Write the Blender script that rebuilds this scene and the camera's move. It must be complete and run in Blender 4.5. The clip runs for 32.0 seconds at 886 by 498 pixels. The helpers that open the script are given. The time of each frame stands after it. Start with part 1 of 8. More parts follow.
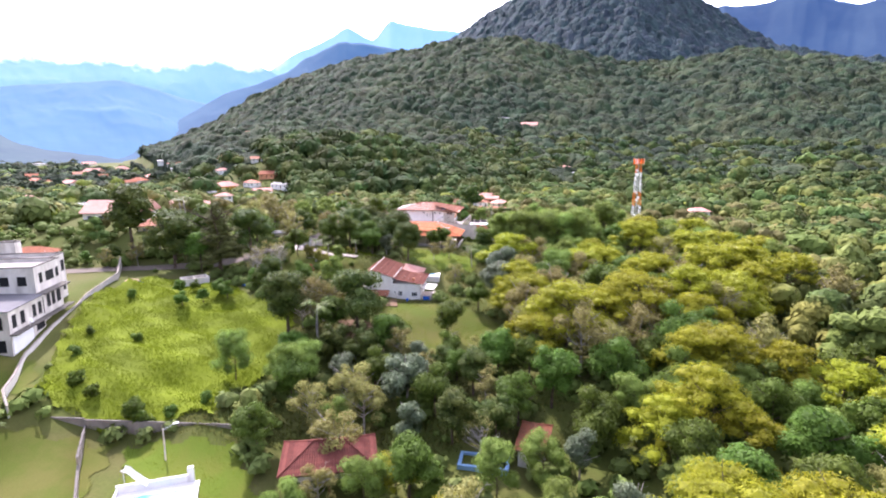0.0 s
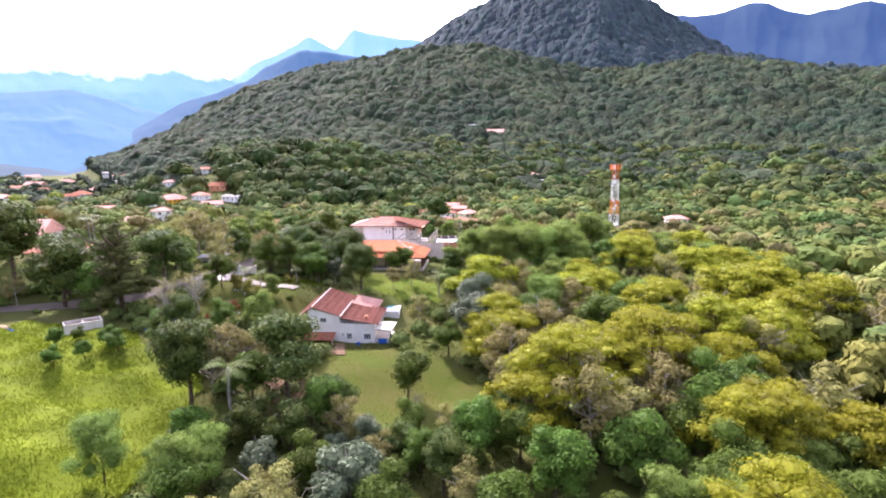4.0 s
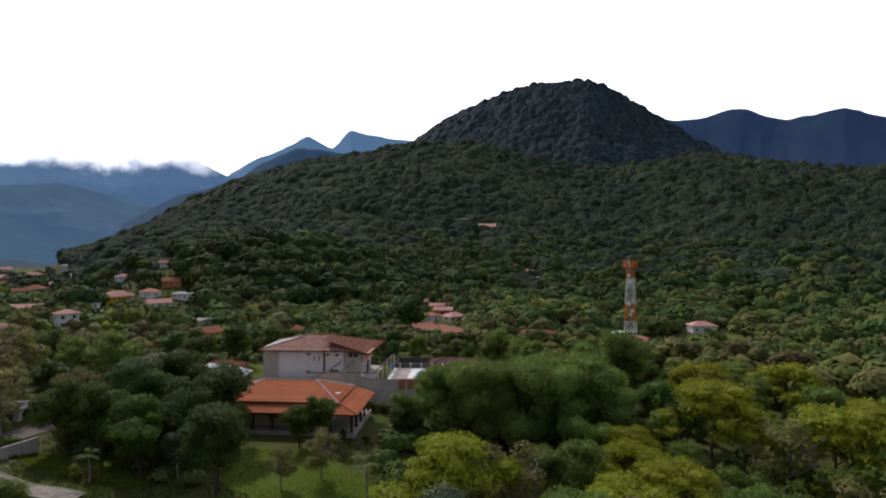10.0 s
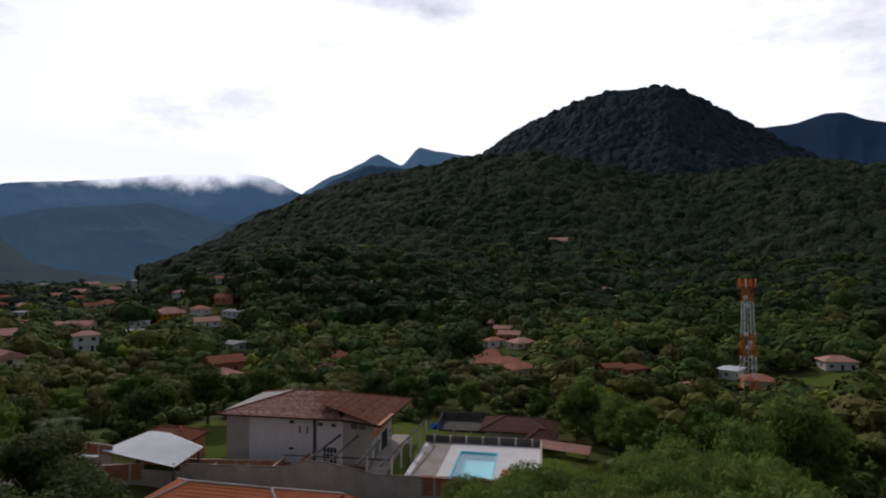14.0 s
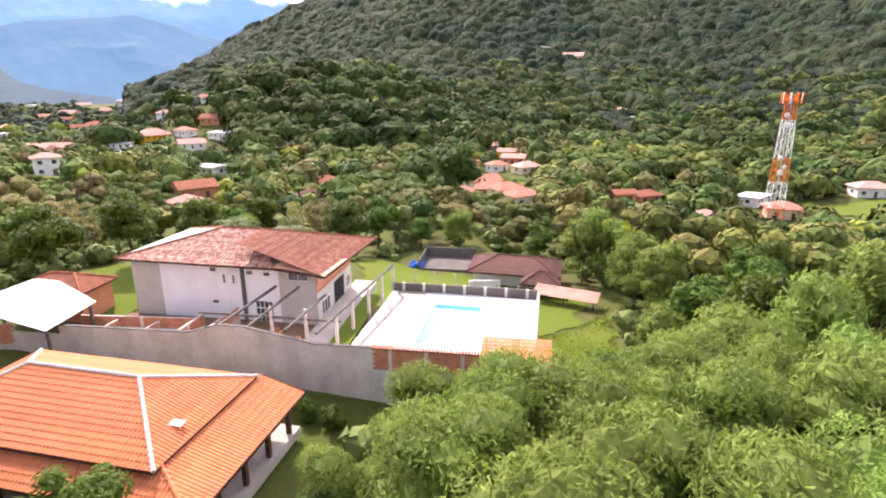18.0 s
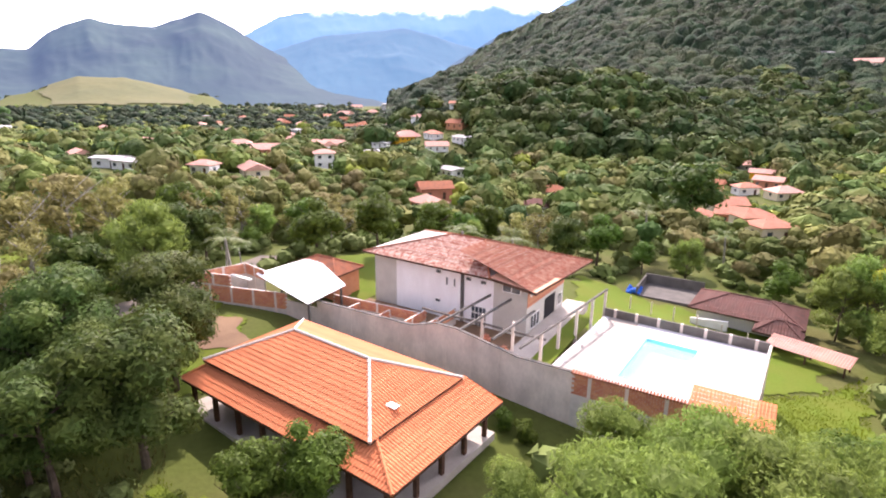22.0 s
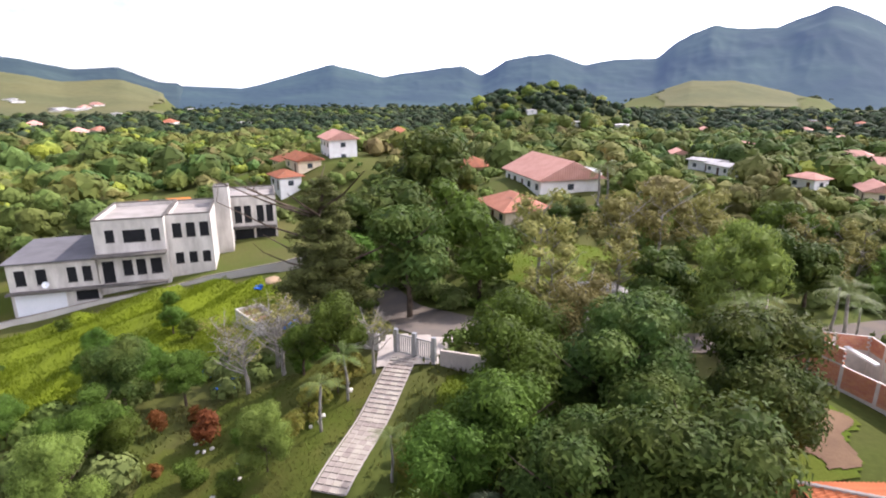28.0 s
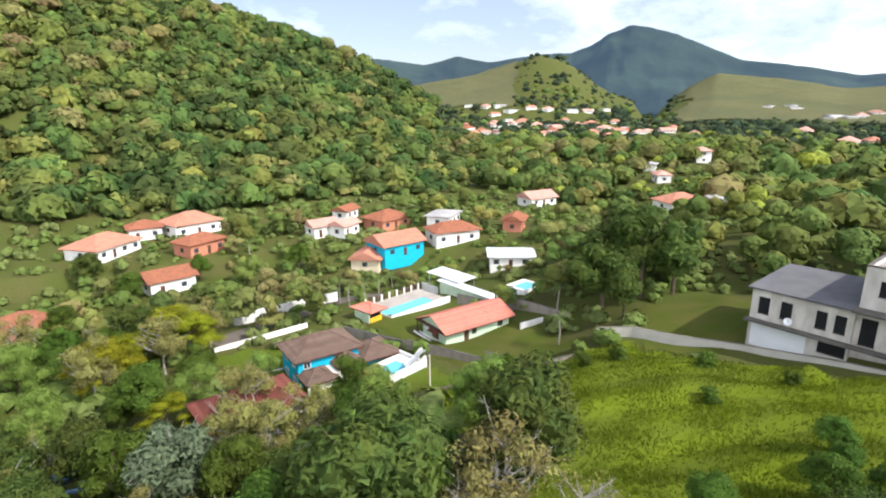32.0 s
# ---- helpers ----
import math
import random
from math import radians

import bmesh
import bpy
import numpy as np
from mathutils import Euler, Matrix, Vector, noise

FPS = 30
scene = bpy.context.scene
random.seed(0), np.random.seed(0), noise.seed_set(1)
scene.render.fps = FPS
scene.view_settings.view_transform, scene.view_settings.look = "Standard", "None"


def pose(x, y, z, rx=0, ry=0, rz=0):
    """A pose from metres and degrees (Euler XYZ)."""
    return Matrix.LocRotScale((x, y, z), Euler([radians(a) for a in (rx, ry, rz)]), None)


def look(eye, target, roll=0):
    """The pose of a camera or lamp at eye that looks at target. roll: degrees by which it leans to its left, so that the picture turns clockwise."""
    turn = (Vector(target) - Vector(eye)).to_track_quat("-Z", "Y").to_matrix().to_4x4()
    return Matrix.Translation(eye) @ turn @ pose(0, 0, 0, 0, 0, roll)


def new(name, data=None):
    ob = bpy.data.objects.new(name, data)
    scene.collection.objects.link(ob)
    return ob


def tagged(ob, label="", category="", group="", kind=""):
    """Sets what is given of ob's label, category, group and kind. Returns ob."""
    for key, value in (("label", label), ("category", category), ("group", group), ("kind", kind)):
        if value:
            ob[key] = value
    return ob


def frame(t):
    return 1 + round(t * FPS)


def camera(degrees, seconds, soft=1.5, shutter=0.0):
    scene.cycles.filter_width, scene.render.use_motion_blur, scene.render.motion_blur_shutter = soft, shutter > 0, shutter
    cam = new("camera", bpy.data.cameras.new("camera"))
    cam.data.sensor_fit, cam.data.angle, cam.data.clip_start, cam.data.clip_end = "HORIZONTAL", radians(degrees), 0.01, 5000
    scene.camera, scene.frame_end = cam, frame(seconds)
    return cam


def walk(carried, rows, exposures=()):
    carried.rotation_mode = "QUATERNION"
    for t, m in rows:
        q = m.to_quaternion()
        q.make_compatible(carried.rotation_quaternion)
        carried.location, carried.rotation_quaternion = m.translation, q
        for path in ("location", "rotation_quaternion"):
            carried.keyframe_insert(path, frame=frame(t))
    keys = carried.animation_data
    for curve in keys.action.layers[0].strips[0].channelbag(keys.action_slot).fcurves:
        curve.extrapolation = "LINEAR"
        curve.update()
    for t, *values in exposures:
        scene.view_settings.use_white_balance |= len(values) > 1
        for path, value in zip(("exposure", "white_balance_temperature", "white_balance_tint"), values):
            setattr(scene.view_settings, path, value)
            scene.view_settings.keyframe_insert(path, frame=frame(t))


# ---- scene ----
# ---- the camera and its way ----
cam = camera(77.1, 32.0, soft=2.0)
# seconds, x, y, z, yaw, pitch, roll
PATH = [
    (0, 0.00, 0.00, 20.00, 4.31, -10.76, -0.08),
    (0.5, -0.17, 2.53, 19.92, 4.28, -10.65, -0.03),
    (1, -0.36, 5.15, 19.80, 4.20, -10.64, 0.19),
    (1.5, -0.45, 7.91, 19.68, 4.19, -10.60, 0.19),
    (2, -0.46, 10.77, 19.56, 4.13, -10.49, 0.37),
    (2.5, -0.47, 13.80, 19.38, 4.14, -10.27, 0.41),
    (3, -0.50, 17.09, 19.23, 4.02, -10.08, 0.47),
    (3.5, -0.48, 20.57, 19.08, 2.01, -9.90, 0.44),
    (5.5, 0.66, 36.65, 18.44, -0.00, -9.91, 0.46),
    (6, 1.10, 40.68, 18.28, 0.08, -10.08, 0.47),
    (6.5, 1.54, 44.75, 18.14, 0.16, -7.08, 0.42),
    (7, 1.96, 48.87, 18.08, 0.19, -1.58, 0.37),
    (7.5, 2.52, 53.05, 18.11, 0.18, -0.11, 0.31),
    (8, 3.21, 57.29, 18.12, 0.21, -0.45, 0.22),
    (8.5, 3.79, 61.66, 18.03, 0.22, -0.48, 0.30),
    (9, 4.24, 66.10, 17.89, 0.16, -0.36, 0.20),
    (9.5, 4.68, 70.56, 17.57, 0.19, -0.17, 0.03),
    (10, 5.28, 75.09, 17.51, 0.22, -0.13, -0.01),
    (10.5, 5.87, 79.64, 17.55, 0.34, -0.10, -0.10),
    (11, 6.43, 84.20, 17.58, 1.89, 0.07, -0.15),
    (11.5, 6.88, 88.76, 17.60, 5.52, 0.40, -0.17),
    (12, 6.96, 93.40, 17.56, 7.37, 0.74, -0.01),
    (12.5, 6.89, 98.05, 17.42, 7.25, 0.97, -0.03),
    (13, 6.85, 102.58, 17.24, 7.25, 1.15, -0.01),
    (13.5, 6.76, 107.05, 17.08, 7.31, 1.29, -0.06),
    (15.5, 6.69, 124.46, 16.85, 7.29, 2.16, 0.12),
    (16, 6.66, 127.60, 16.69, 7.38, 1.33, 0.22),
    (16.5, 6.66, 129.67, 16.16, 7.63, -4.68, 0.56),
    (17, 6.97, 130.73, 15.37, 7.74, -11.03, 0.50),
    (17.5, 7.44, 130.94, 14.54, 8.06, -16.51, 0.27),
    (18, 7.81, 130.67, 14.31, 8.02, -16.46, -0.05),
    (18.5, 8.15, 130.77, 14.54, 7.96, -15.80, -0.00),
    (19, 8.39, 130.78, 14.84, 7.98, -15.58, -0.05),
    (19.5, 8.49, 130.72, 15.10, 7.94, -15.41, -0.04),
    (20, 8.47, 130.52, 15.42, 8.00, -15.43, -0.01),
    (20.5, 8.43, 130.29, 15.61, 12.55, -15.67, -0.01),
    (21, 8.36, 130.04, 15.78, 20.57, -15.62, -0.39),
    (21.5, 8.48, 129.91, 15.85, 27.06, -15.81, -0.57),
    (22, 8.51, 129.86, 15.81, 31.54, -15.99, -0.73),
    (22.5, 8.40, 129.87, 15.75, 34.18, -16.00, -0.64),
    (23, 8.18, 130.00, 15.74, 37.14, -15.92, -0.64),
    (23.5, 7.84, 130.21, 15.82, 39.71, -15.91, -0.62),
    (24, 7.20, 130.49, 15.74, 42.22, -15.78, -0.77),
    (24.5, 6.38, 130.95, 15.71, 44.69, -15.79, -0.79),
    (26.5, 1.41, 133.73, 15.64, 63.65, -16.06, -0.16),
    (27, -0.21, 133.88, 15.54, 71.65, -16.06, -0.07),
    (27.5, -1.87, 133.79, 15.45, 79.18, -16.05, -0.03),
    (28, -3.45, 133.60, 15.40, 86.77, -16.01, 0.17),
    (28.5, -5.10, 132.94, 15.31, 94.39, -15.96, 0.16),
    (29, -6.74, 132.09, 15.31, 102.28, -15.84, 0.25),
    (29.5, -8.35, 130.94, 15.39, 111.21, -15.86, 0.27),
    (30, -9.85, 129.48, 15.34, 120.24, -15.74, 0.15),
    (30.5, -11.41, 127.89, 15.38, 129.56, -15.69, 0.23),
    (31, -12.72, 126.02, 15.31, 138.46, -15.48, 0.27),
    (31.5, -13.70, 124.00, 15.39, 146.61, -15.33, 0.22),
    (32, -14.49, 121.89, 15.63, 154.75, -15.13, 0.19),
]
# seconds, stops, kelvin, tint
EXPOSURES = [(0, 1.15, 6000, 30), (6.0, 1.15, 6050, 34), (6.5, 0.85, 6050, 28), (7.0, 0.55, 6050, 20), (8.0, -0.45, 6100, 18), (9.5, -1.15, 6100, 17),
             (13.0, -1.9, 6150, 16), (15.5, -2.4, 6200, 16), (16.5, -1.7, 6300, 18), (17.0, -0.4, 6450, 22), (17.5, 0.65, 6600, 28), (18.5, 0.9, 6600, 28),
             (24.5, 0.75, 6350, 29), (28.0, 0.35, 6200, 23), (30.0, 0.1, 6200, 13), (32.0, 0.05, 6200, 11)]
walk(cam, [(t, pose(x, y, z, 90 + p, r, w)) for t, x, y, z, w, p, r in PATH], EXPOSURES)

# ---- world and sun ----
SUN_AZ, SUN_EL = radians(-34), radians(44)


def make_world():
    w = bpy.data.worlds.new("sky")
    scene.world = w
    w.use_nodes = True
    nt = w.node_tree
    nt.nodes.clear()
    out = nt.nodes.new("ShaderNodeOutputWorld")
    bg = nt.nodes.new("ShaderNodeBackground")
    sky = nt.nodes.new("ShaderNodeTexSky")
    sky.sky_type = 'NISHITA'
    sky.sun_disc = False
    sky.sun_elevation = SUN_EL
    sky.sun_rotation = SUN_AZ
    sky.altitude = 200
    sky.air_density = 1.0
    sky.dust_density = 0.4
    sky.ozone_density = 2.0
    # broken cloud, thicker round the sun's side of the valley
    tc = nt.nodes.new("ShaderNodeTexCoord")
    mp = nt.nodes.new("ShaderNodeMapping")
    mp.inputs["Scale"].default_value = (1.0, 1.0, 2.2)
    nz = nt.nodes.new("ShaderNodeTexNoise")
    nz.inputs["Scale"].default_value = 2.6
    nz.inputs["Detail"].default_value = 9
    nz.inputs["Roughness"].default_value = 0.62
    nt.links.new(tc.outputs["Generated"], mp.inputs["Vector"])
    nt.links.new(mp.outputs["Vector"], nz.inputs["Vector"])
    sep = nt.nodes.new("ShaderNodeSeparateXYZ")
    nt.links.new(tc.outputs["Generated"], sep.inputs[0])
    north = nt.nodes.new("ShaderNodeMath")
    north.operation = 'MULTIPLY_ADD'
    north.inputs[1].default_value = 0.23
    north.inputs[2].default_value = 0.0
    nt.links.new(sep.outputs["Y"], north.inputs[0])
    add = nt.nodes.new("ShaderNodeMath")
    add.operation = 'ADD'
    nt.links.new(nz.outputs["Fac"], add.inputs[0])
    nt.links.new(north.outputs[0], add.inputs[1])
    ramp = nt.nodes.new("ShaderNodeValToRGB")
    ramp.color_ramp.elements[0].position = 0.32
    ramp.color_ramp.elements[1].position = 0.60
    ramp.color_ramp.elements[0].color = (0.22, 0.22, 0.22, 1)
    low = nt.nodes.new("ShaderNodeMath")
    low.operation = 'MULTIPLY_ADD'
    low.inputs[1].default_value = -0.55
    low.inputs[2].default_value = 0.10
    nt.links.new(sep.outputs["Z"], low.inputs[0])
    add2 = nt.nodes.new("ShaderNodeMath")
    add2.operation = 'ADD'
    nt.links.new(add.outputs[0], add2.inputs[0])
    nt.links.new(low.outputs[0], add2.inputs[1])
    nt.links.new(add2.outputs[0], ramp.inputs[0])
    mix = nt.nodes.new("ShaderNodeMix")
    mix.data_type = 'RGBA'
    glow = nt.nodes.new("ShaderNodeMapRange")
    glow.inputs["From Min"].default_value = -0.3
    glow.inputs["From Max"].default_value = 0.9
    nt.links.new(sep.outputs["Y"], glow.inputs["Value"])
    white = nt.nodes.new("ShaderNodeMix")
    white.data_type = 'RGBA'
    white.inputs["A"].default_value = (15.5, 16.2, 17.4, 1)
    white.inputs["B"].default_value = (46.0, 46.4, 48.0, 1)
    nt.links.new(glow.outputs[0], white.inputs["Factor"])
    nt.links.new(white.outputs["Result"], mix.inputs["B"])
    nt.links.new(ramp.outputs["Color"], mix.inputs["Factor"])
    nt.links.new(sky.outputs[0], mix.inputs["A"])
    nt.links.new(mix.outputs["Result"], bg.inputs["Color"])
    bg.inputs["Strength"].default_value = 0.11
    nt.links.new(bg.outputs[0], out.inputs["Surface"])


make_world()
sun_data = bpy.data.lights.new("sun", 'SUN')
sun_data.energy = 5.0
sun_data.angle = radians(0.6)
sun_data.color = (1.0, 0.94, 0.84)
sun_dir = Vector((math.sin(SUN_AZ) * math.cos(SUN_EL), math.cos(SUN_AZ) * math.cos(SUN_EL), math.sin(SUN_EL)))
sun = new("sun", sun_data)
sun.matrix_world = look(sun_dir * 100, (0, 0, 0))


# ---- materials ----
def mat(name, color, rough=0.85, vary=0.25, scale=1.5, fine=18.0, bump=0.15, obj=0.0, island=0.0, metallic=0.0,
        second=None, second_amount=0.5, stretch=(1, 1, 1), translucent=0.0, spec=0.08):
    m = bpy.data.materials.new(name)
    m.use_nodes = True
    nt = m.node_tree
    b = nt.nodes["Principled BSDF"]
    b.inputs["Roughness"].default_value = rough
    b.inputs["Metallic"].default_value = metallic
    b.inputs["Specular IOR Level"].default_value = spec
    L = nt.links.new
    geo = nt.nodes.new("ShaderNodeNewGeometry")
    mp = nt.nodes.new("ShaderNodeMapping")
    mp.inputs["Scale"].default_value = stretch
    L(geo.outputs["Position"], mp.inputs["Vector"])
    n1 = nt.nodes.new("ShaderNodeTexNoise")
    n1.inputs["Scale"].default_value = scale
    n1.inputs["Detail"].default_value = 5
    L(mp.outputs[0], n1.inputs["Vector"])
    n2 = nt.nodes.new("ShaderNodeTexNoise")
    n2.inputs["Scale"].default_value = fine
    n2.inputs["Detail"].default_value = 3
    L(mp.outputs[0], n2.inputs["Vector"])
    ramp = nt.nodes.new("ShaderNodeValToRGB")
    ramp.color_ramp.elements[0].position = 0.40
    ramp.color_ramp.elements[1].position = 0.64
    L(n1.outputs["Fac"], ramp.inputs[0])
    mix = nt.nodes.new("ShaderNodeMix")
    mix.data_type = 'RGBA'
    c2 = second or tuple(c * (1 - vary) for c in color)
    mix.inputs["A"].default_value = (*color, 1)
    mix.inputs["B"].default_value = (*c2, 1)
    fac = nt.nodes.new("ShaderNodeMath")
    fac.operation = 'MULTIPLY'
    fac.inputs[1].default_value = second_amount if second else 1.0
    L(ramp.outputs[0], fac.inputs[0])
    L(fac.outputs[0], mix.inputs["Factor"])
    hsv = nt.nodes.new("ShaderNodeHueSaturation")
    L(mix.outputs["Result"], hsv.inputs["Color"])
    # value: fine grain, the object's and the piece's own shade
    val = nt.nodes.new("ShaderNodeMath")
    val.operation = 'MULTIPLY_ADD'
    val.inputs[1].default_value = vary
    val.inputs[2].default_value = 1.0 - vary * 0.5
    L(n2.outputs["Fac"], val.inputs[0])
    last = val.outputs[0]
    if obj:
        oi = nt.nodes.new("ShaderNodeObjectInfo")
        a = nt.nodes.new("ShaderNodeMath")
        a.operation = 'MULTIPLY_ADD'
        a.inputs[1].default_value = obj
        L(oi.outputs["Random"], a.inputs[0])
        L(last, a.inputs[2])
        s = nt.nodes.new("ShaderNodeMath")
        s.operation = 'SUBTRACT'
        L(a.outputs[0], s.inputs[0])
        s.inputs[1].default_value = obj * 0.5
        last = s.outputs[0]
        hu = nt.nodes.new("ShaderNodeMath")
        hu.operation = 'MULTIPLY_ADD'
        hu.inputs[1].default_value = obj * 0.10
        hu.inputs[2].default_value = 0.5 - obj * 0.05
        L(oi.outputs["Random"], hu.inputs[0])
        L(hu.outputs[0], hsv.inputs["Hue"])
    if island:
        a = nt.nodes.new("ShaderNodeMath")
        a.operation = 'MULTIPLY_ADD'
        a.inputs[1].default_value = island
        L(geo.outputs["Random Per Island"], a.inputs[0])
        L(last, a.inputs[2])
        s = nt.nodes.new("ShaderNodeMath")
        s.operation = 'SUBTRACT'
        L(a.outputs[0], s.inputs[0])
        s.inputs[1].default_value = island * 0.5
        last = s.outputs[0]
    L(last, hsv.inputs["Value"])
    L(hsv.outputs[0], b.inputs["Base Color"])
    if bump:
        bp = nt.nodes.new("ShaderNodeBump")
        bp.inputs["Strength"].default_value = bump
        bp.inputs["Distance"].default_value = 0.05
        L(n2.outputs["Fac"], bp.inputs["Height"])
        L(bp.outputs[0], b.inputs["Normal"])
    if translucent:
        tr = nt.nodes.new("ShaderNodeBsdfTranslucent")
        L(hsv.outputs[0], tr.inputs["Color"])
        ms = nt.nodes.new("ShaderNodeMixShader")
        ms.inputs[0].default_value = translucent
        L(b.outputs[0], ms.inputs[1])
        L(tr.outputs[0], ms.inputs[2])
        L(ms.outputs[0], nt.nodes["Material Output"].inputs["Surface"])
    return m


LEAF = {
    "dark": mat("leaf_dark", (0.055, 0.088, 0.019), 0.6, 0.3, 0.5, 3, 0, 0.35, 0.5, second=(0.15, 0.16, 0.03), second_amount=0.35, translucent=0.26, spec=0.08),
    "mid": mat("leaf_mid", (0.100, 0.160, 0.024), 0.55, 0.3, 0.5, 3, 0, 0.45, 0.5, translucent=0.35, spec=0.08),
    "bright": mat("leaf_bright", (0.295, 0.310, 0.018), 0.6, 0.3, 0.5, 3, 0, 0.35, 0.45, translucent=0.42, spec=0.12),
    "olive": mat("leaf_olive", (0.265, 0.245, 0.078), 0.7, 0.3, 0.5, 3, 0, 0.35, 0.5, translucent=0.32, spec=0.12),
    "grey": mat("leaf_grey", (0.13, 0.165, 0.09), 0.5, 0.3, 0.5, 3, 0, 0.25, 0.6, translucent=0.22, spec=0.1),
    "soft": mat("leaf_soft", (0.200, 0.275, 0.055), 0.65, 0.3, 0.5, 3, 0, 0.3, 0.45, translucent=0.38, spec=0.12),
    "red": mat("leaf_red", (0.21, 0.075, 0.022), 0.6, 0.3, 0.5, 3, 0, 0.3, 0.6, translucent=0.3, spec=0.12),
    "croton": mat("leaf_croton", (0.30, 0.27, 0.05), 0.6, 0.3, 2.5, 3, 0, 0.3, 0.5, second=(0.10, 0.16, 0.03), translucent=0.3, spec=0.15),
}
BARK = mat("bark", (0.12, 0.09, 0.065), 0.95, 0.5, 2.0, 14, 0.6)
BARK_PALE = mat("bark_pale", (0.34, 0.31, 0.27), 0.95, 0.4, 2.0, 14, 0.5)


def crowned(m, cell, amount):
    """Gives each crown of a wide canopy its own shade."""
    nt = m.node_tree
    hsv = next(n for n in nt.nodes if n.type == 'HUE_SAT')
    geo = next(n for n in nt.nodes if n.type == 'NEW_GEOMETRY')
    vo = nt.nodes.new("ShaderNodeTexVoronoi")
    vo.voronoi_dimensions = '2D'
    vo.inputs["Scale"].default_value = 1.0 / cell
    nt.links.new(geo.outputs["Position"], vo.inputs["Vector"])
    sp = nt.nodes.new("ShaderNodeSeparateColor")
    nt.links.new(vo.outputs["Color"], sp.inputs[0])
    old = hsv.inputs["Value"].links[0].from_socket
    k = nt.nodes.new("ShaderNodeMath")
    k.operation = 'MULTIPLY_ADD'
    k.inputs[1].default_value = amount
    k.inputs[2].default_value = 1.0 - amount * 0.5
    nt.links.new(sp.outputs[0], k.inputs[0])
    mu = nt.nodes.new("ShaderNodeMath")
    mu.operation = 'MULTIPLY'
    nt.links.new(old, mu.inputs[0])
    nt.links.new(k.outputs[0], mu.inputs[1])
    nt.links.new(mu.outputs[0], hsv.inputs["Value"])
    hu = nt.nodes.new("ShaderNodeMath")
    hu.operation = 'MULTIPLY_ADD'
    hu.inputs[1].default_value = -0.07
    hu.inputs[2].default_value = 0.53
    nt.links.new(sp.outputs[1], hu.inputs[0])
    nt.links.new(hu.outputs[0], hsv.inputs["Hue"])
    for n in nt.nodes:
        if n.type == 'BUMP':
            n.inputs["Distance"].default_value = 1.6
    return m


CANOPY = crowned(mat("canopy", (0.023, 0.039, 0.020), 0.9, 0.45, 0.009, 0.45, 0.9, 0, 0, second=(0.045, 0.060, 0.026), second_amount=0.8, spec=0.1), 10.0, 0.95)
# Summit canopy: distance haze is put into the base colour as blue.
CANOPY_HAZED = crowned(mat("canopy_hazed", (0.026, 0.042, 0.050), 0.9, 0.45, 0.006, 0.35, 0.8, 0, 0, second=(0.034, 0.052, 0.056), second_amount=0.8, spec=0.1), 12.0, 0.5)
GROUND = mat("ground", (0.075, 0.092, 0.020), 0.95, 0.45, 0.09, 2.5, 0.6, second=(0.110, 0.088, 0.038))
LAWN = mat("lawn", (0.090, 0.130, 0.014), 0.95, 0.35, 0.3, 6, 0.6, second=(0.120, 0.125, 0.022))
WHITE = mat("white_paint", (0.83, 0.81, 0.77), 0.8, 0.12, 0.8, 8, 0.1, second=(0.64, 0.60, 0.55), second_amount=0.4)
CONCRETE = mat("concrete", (0.70, 0.605, 0.530), 0.95, 0.30, 0.8, 5, 0.3, second=(0.45, 0.380, 0.330), stretch=(1, 1, 0.6))
BRICKW = mat("brick", (0.56, 0.25, 0.15), 0.95, 0.3, 1.0, 12, 0.3, second=(0.48, 0.19, 0.10), obj=0.2)
TILE_NEW = mat("tile_orange", (0.62, 0.205, 0.088), 0.85, 0.2, 0.7, 14, 0.1, second=(0.50, 0.155, 0.066), island=0.2, spec=0.2)
TILE_OLD = mat("tile_old", (0.36, 0.135, 0.075), 0.9, 0.35, 1.2, 10, 0.2, second=(0.16, 0.09, 0.065), island=0.4)
TILE_DARK = mat("tile_dark", (0.17, 0.085, 0.07), 0.9, 0.3, 1.2, 10, 0.2, second=(0.10, 0.07, 0.06), island=0.3)
METAL_WHITE = mat("metal_white", (0.78, 0.79, 0.80), 0.45, 0.08, 0.5, 6, 0.05, spec=0.4)
WATER = mat("pool_water", (0.16, 0.55, 0.66), 0.08, 0.1, 0.6, 4, 0.08, spec=0.5)
# Near-black: shade put in as colour inside openings, and the tank's dark water.
DARK = mat("shade_and_dark_water", (0.02, 0.02, 0.022), 0.6, 0.2, 1, 8, 0)
GLASS = mat("window_glass", (0.05, 0.06, 0.07), 0.1, 0.1, 1, 8, 0, spec=0.6)
WOOD = mat("dark_wood", (0.11, 0.06, 0.04), 0.8, 0.3, 2, 20, 0.2)


# ---- mesh helpers ----
def part(name, bm, material, parent, label=""):
    me = bpy.data.meshes.new(name)
    bm.to_mesh(me)
    bm.free()
    me.materials.append(material)
    ob = new(name, me)
    if parent is not None:
        ob.parent = parent
    if label:
        ob["label"] = label
    return ob


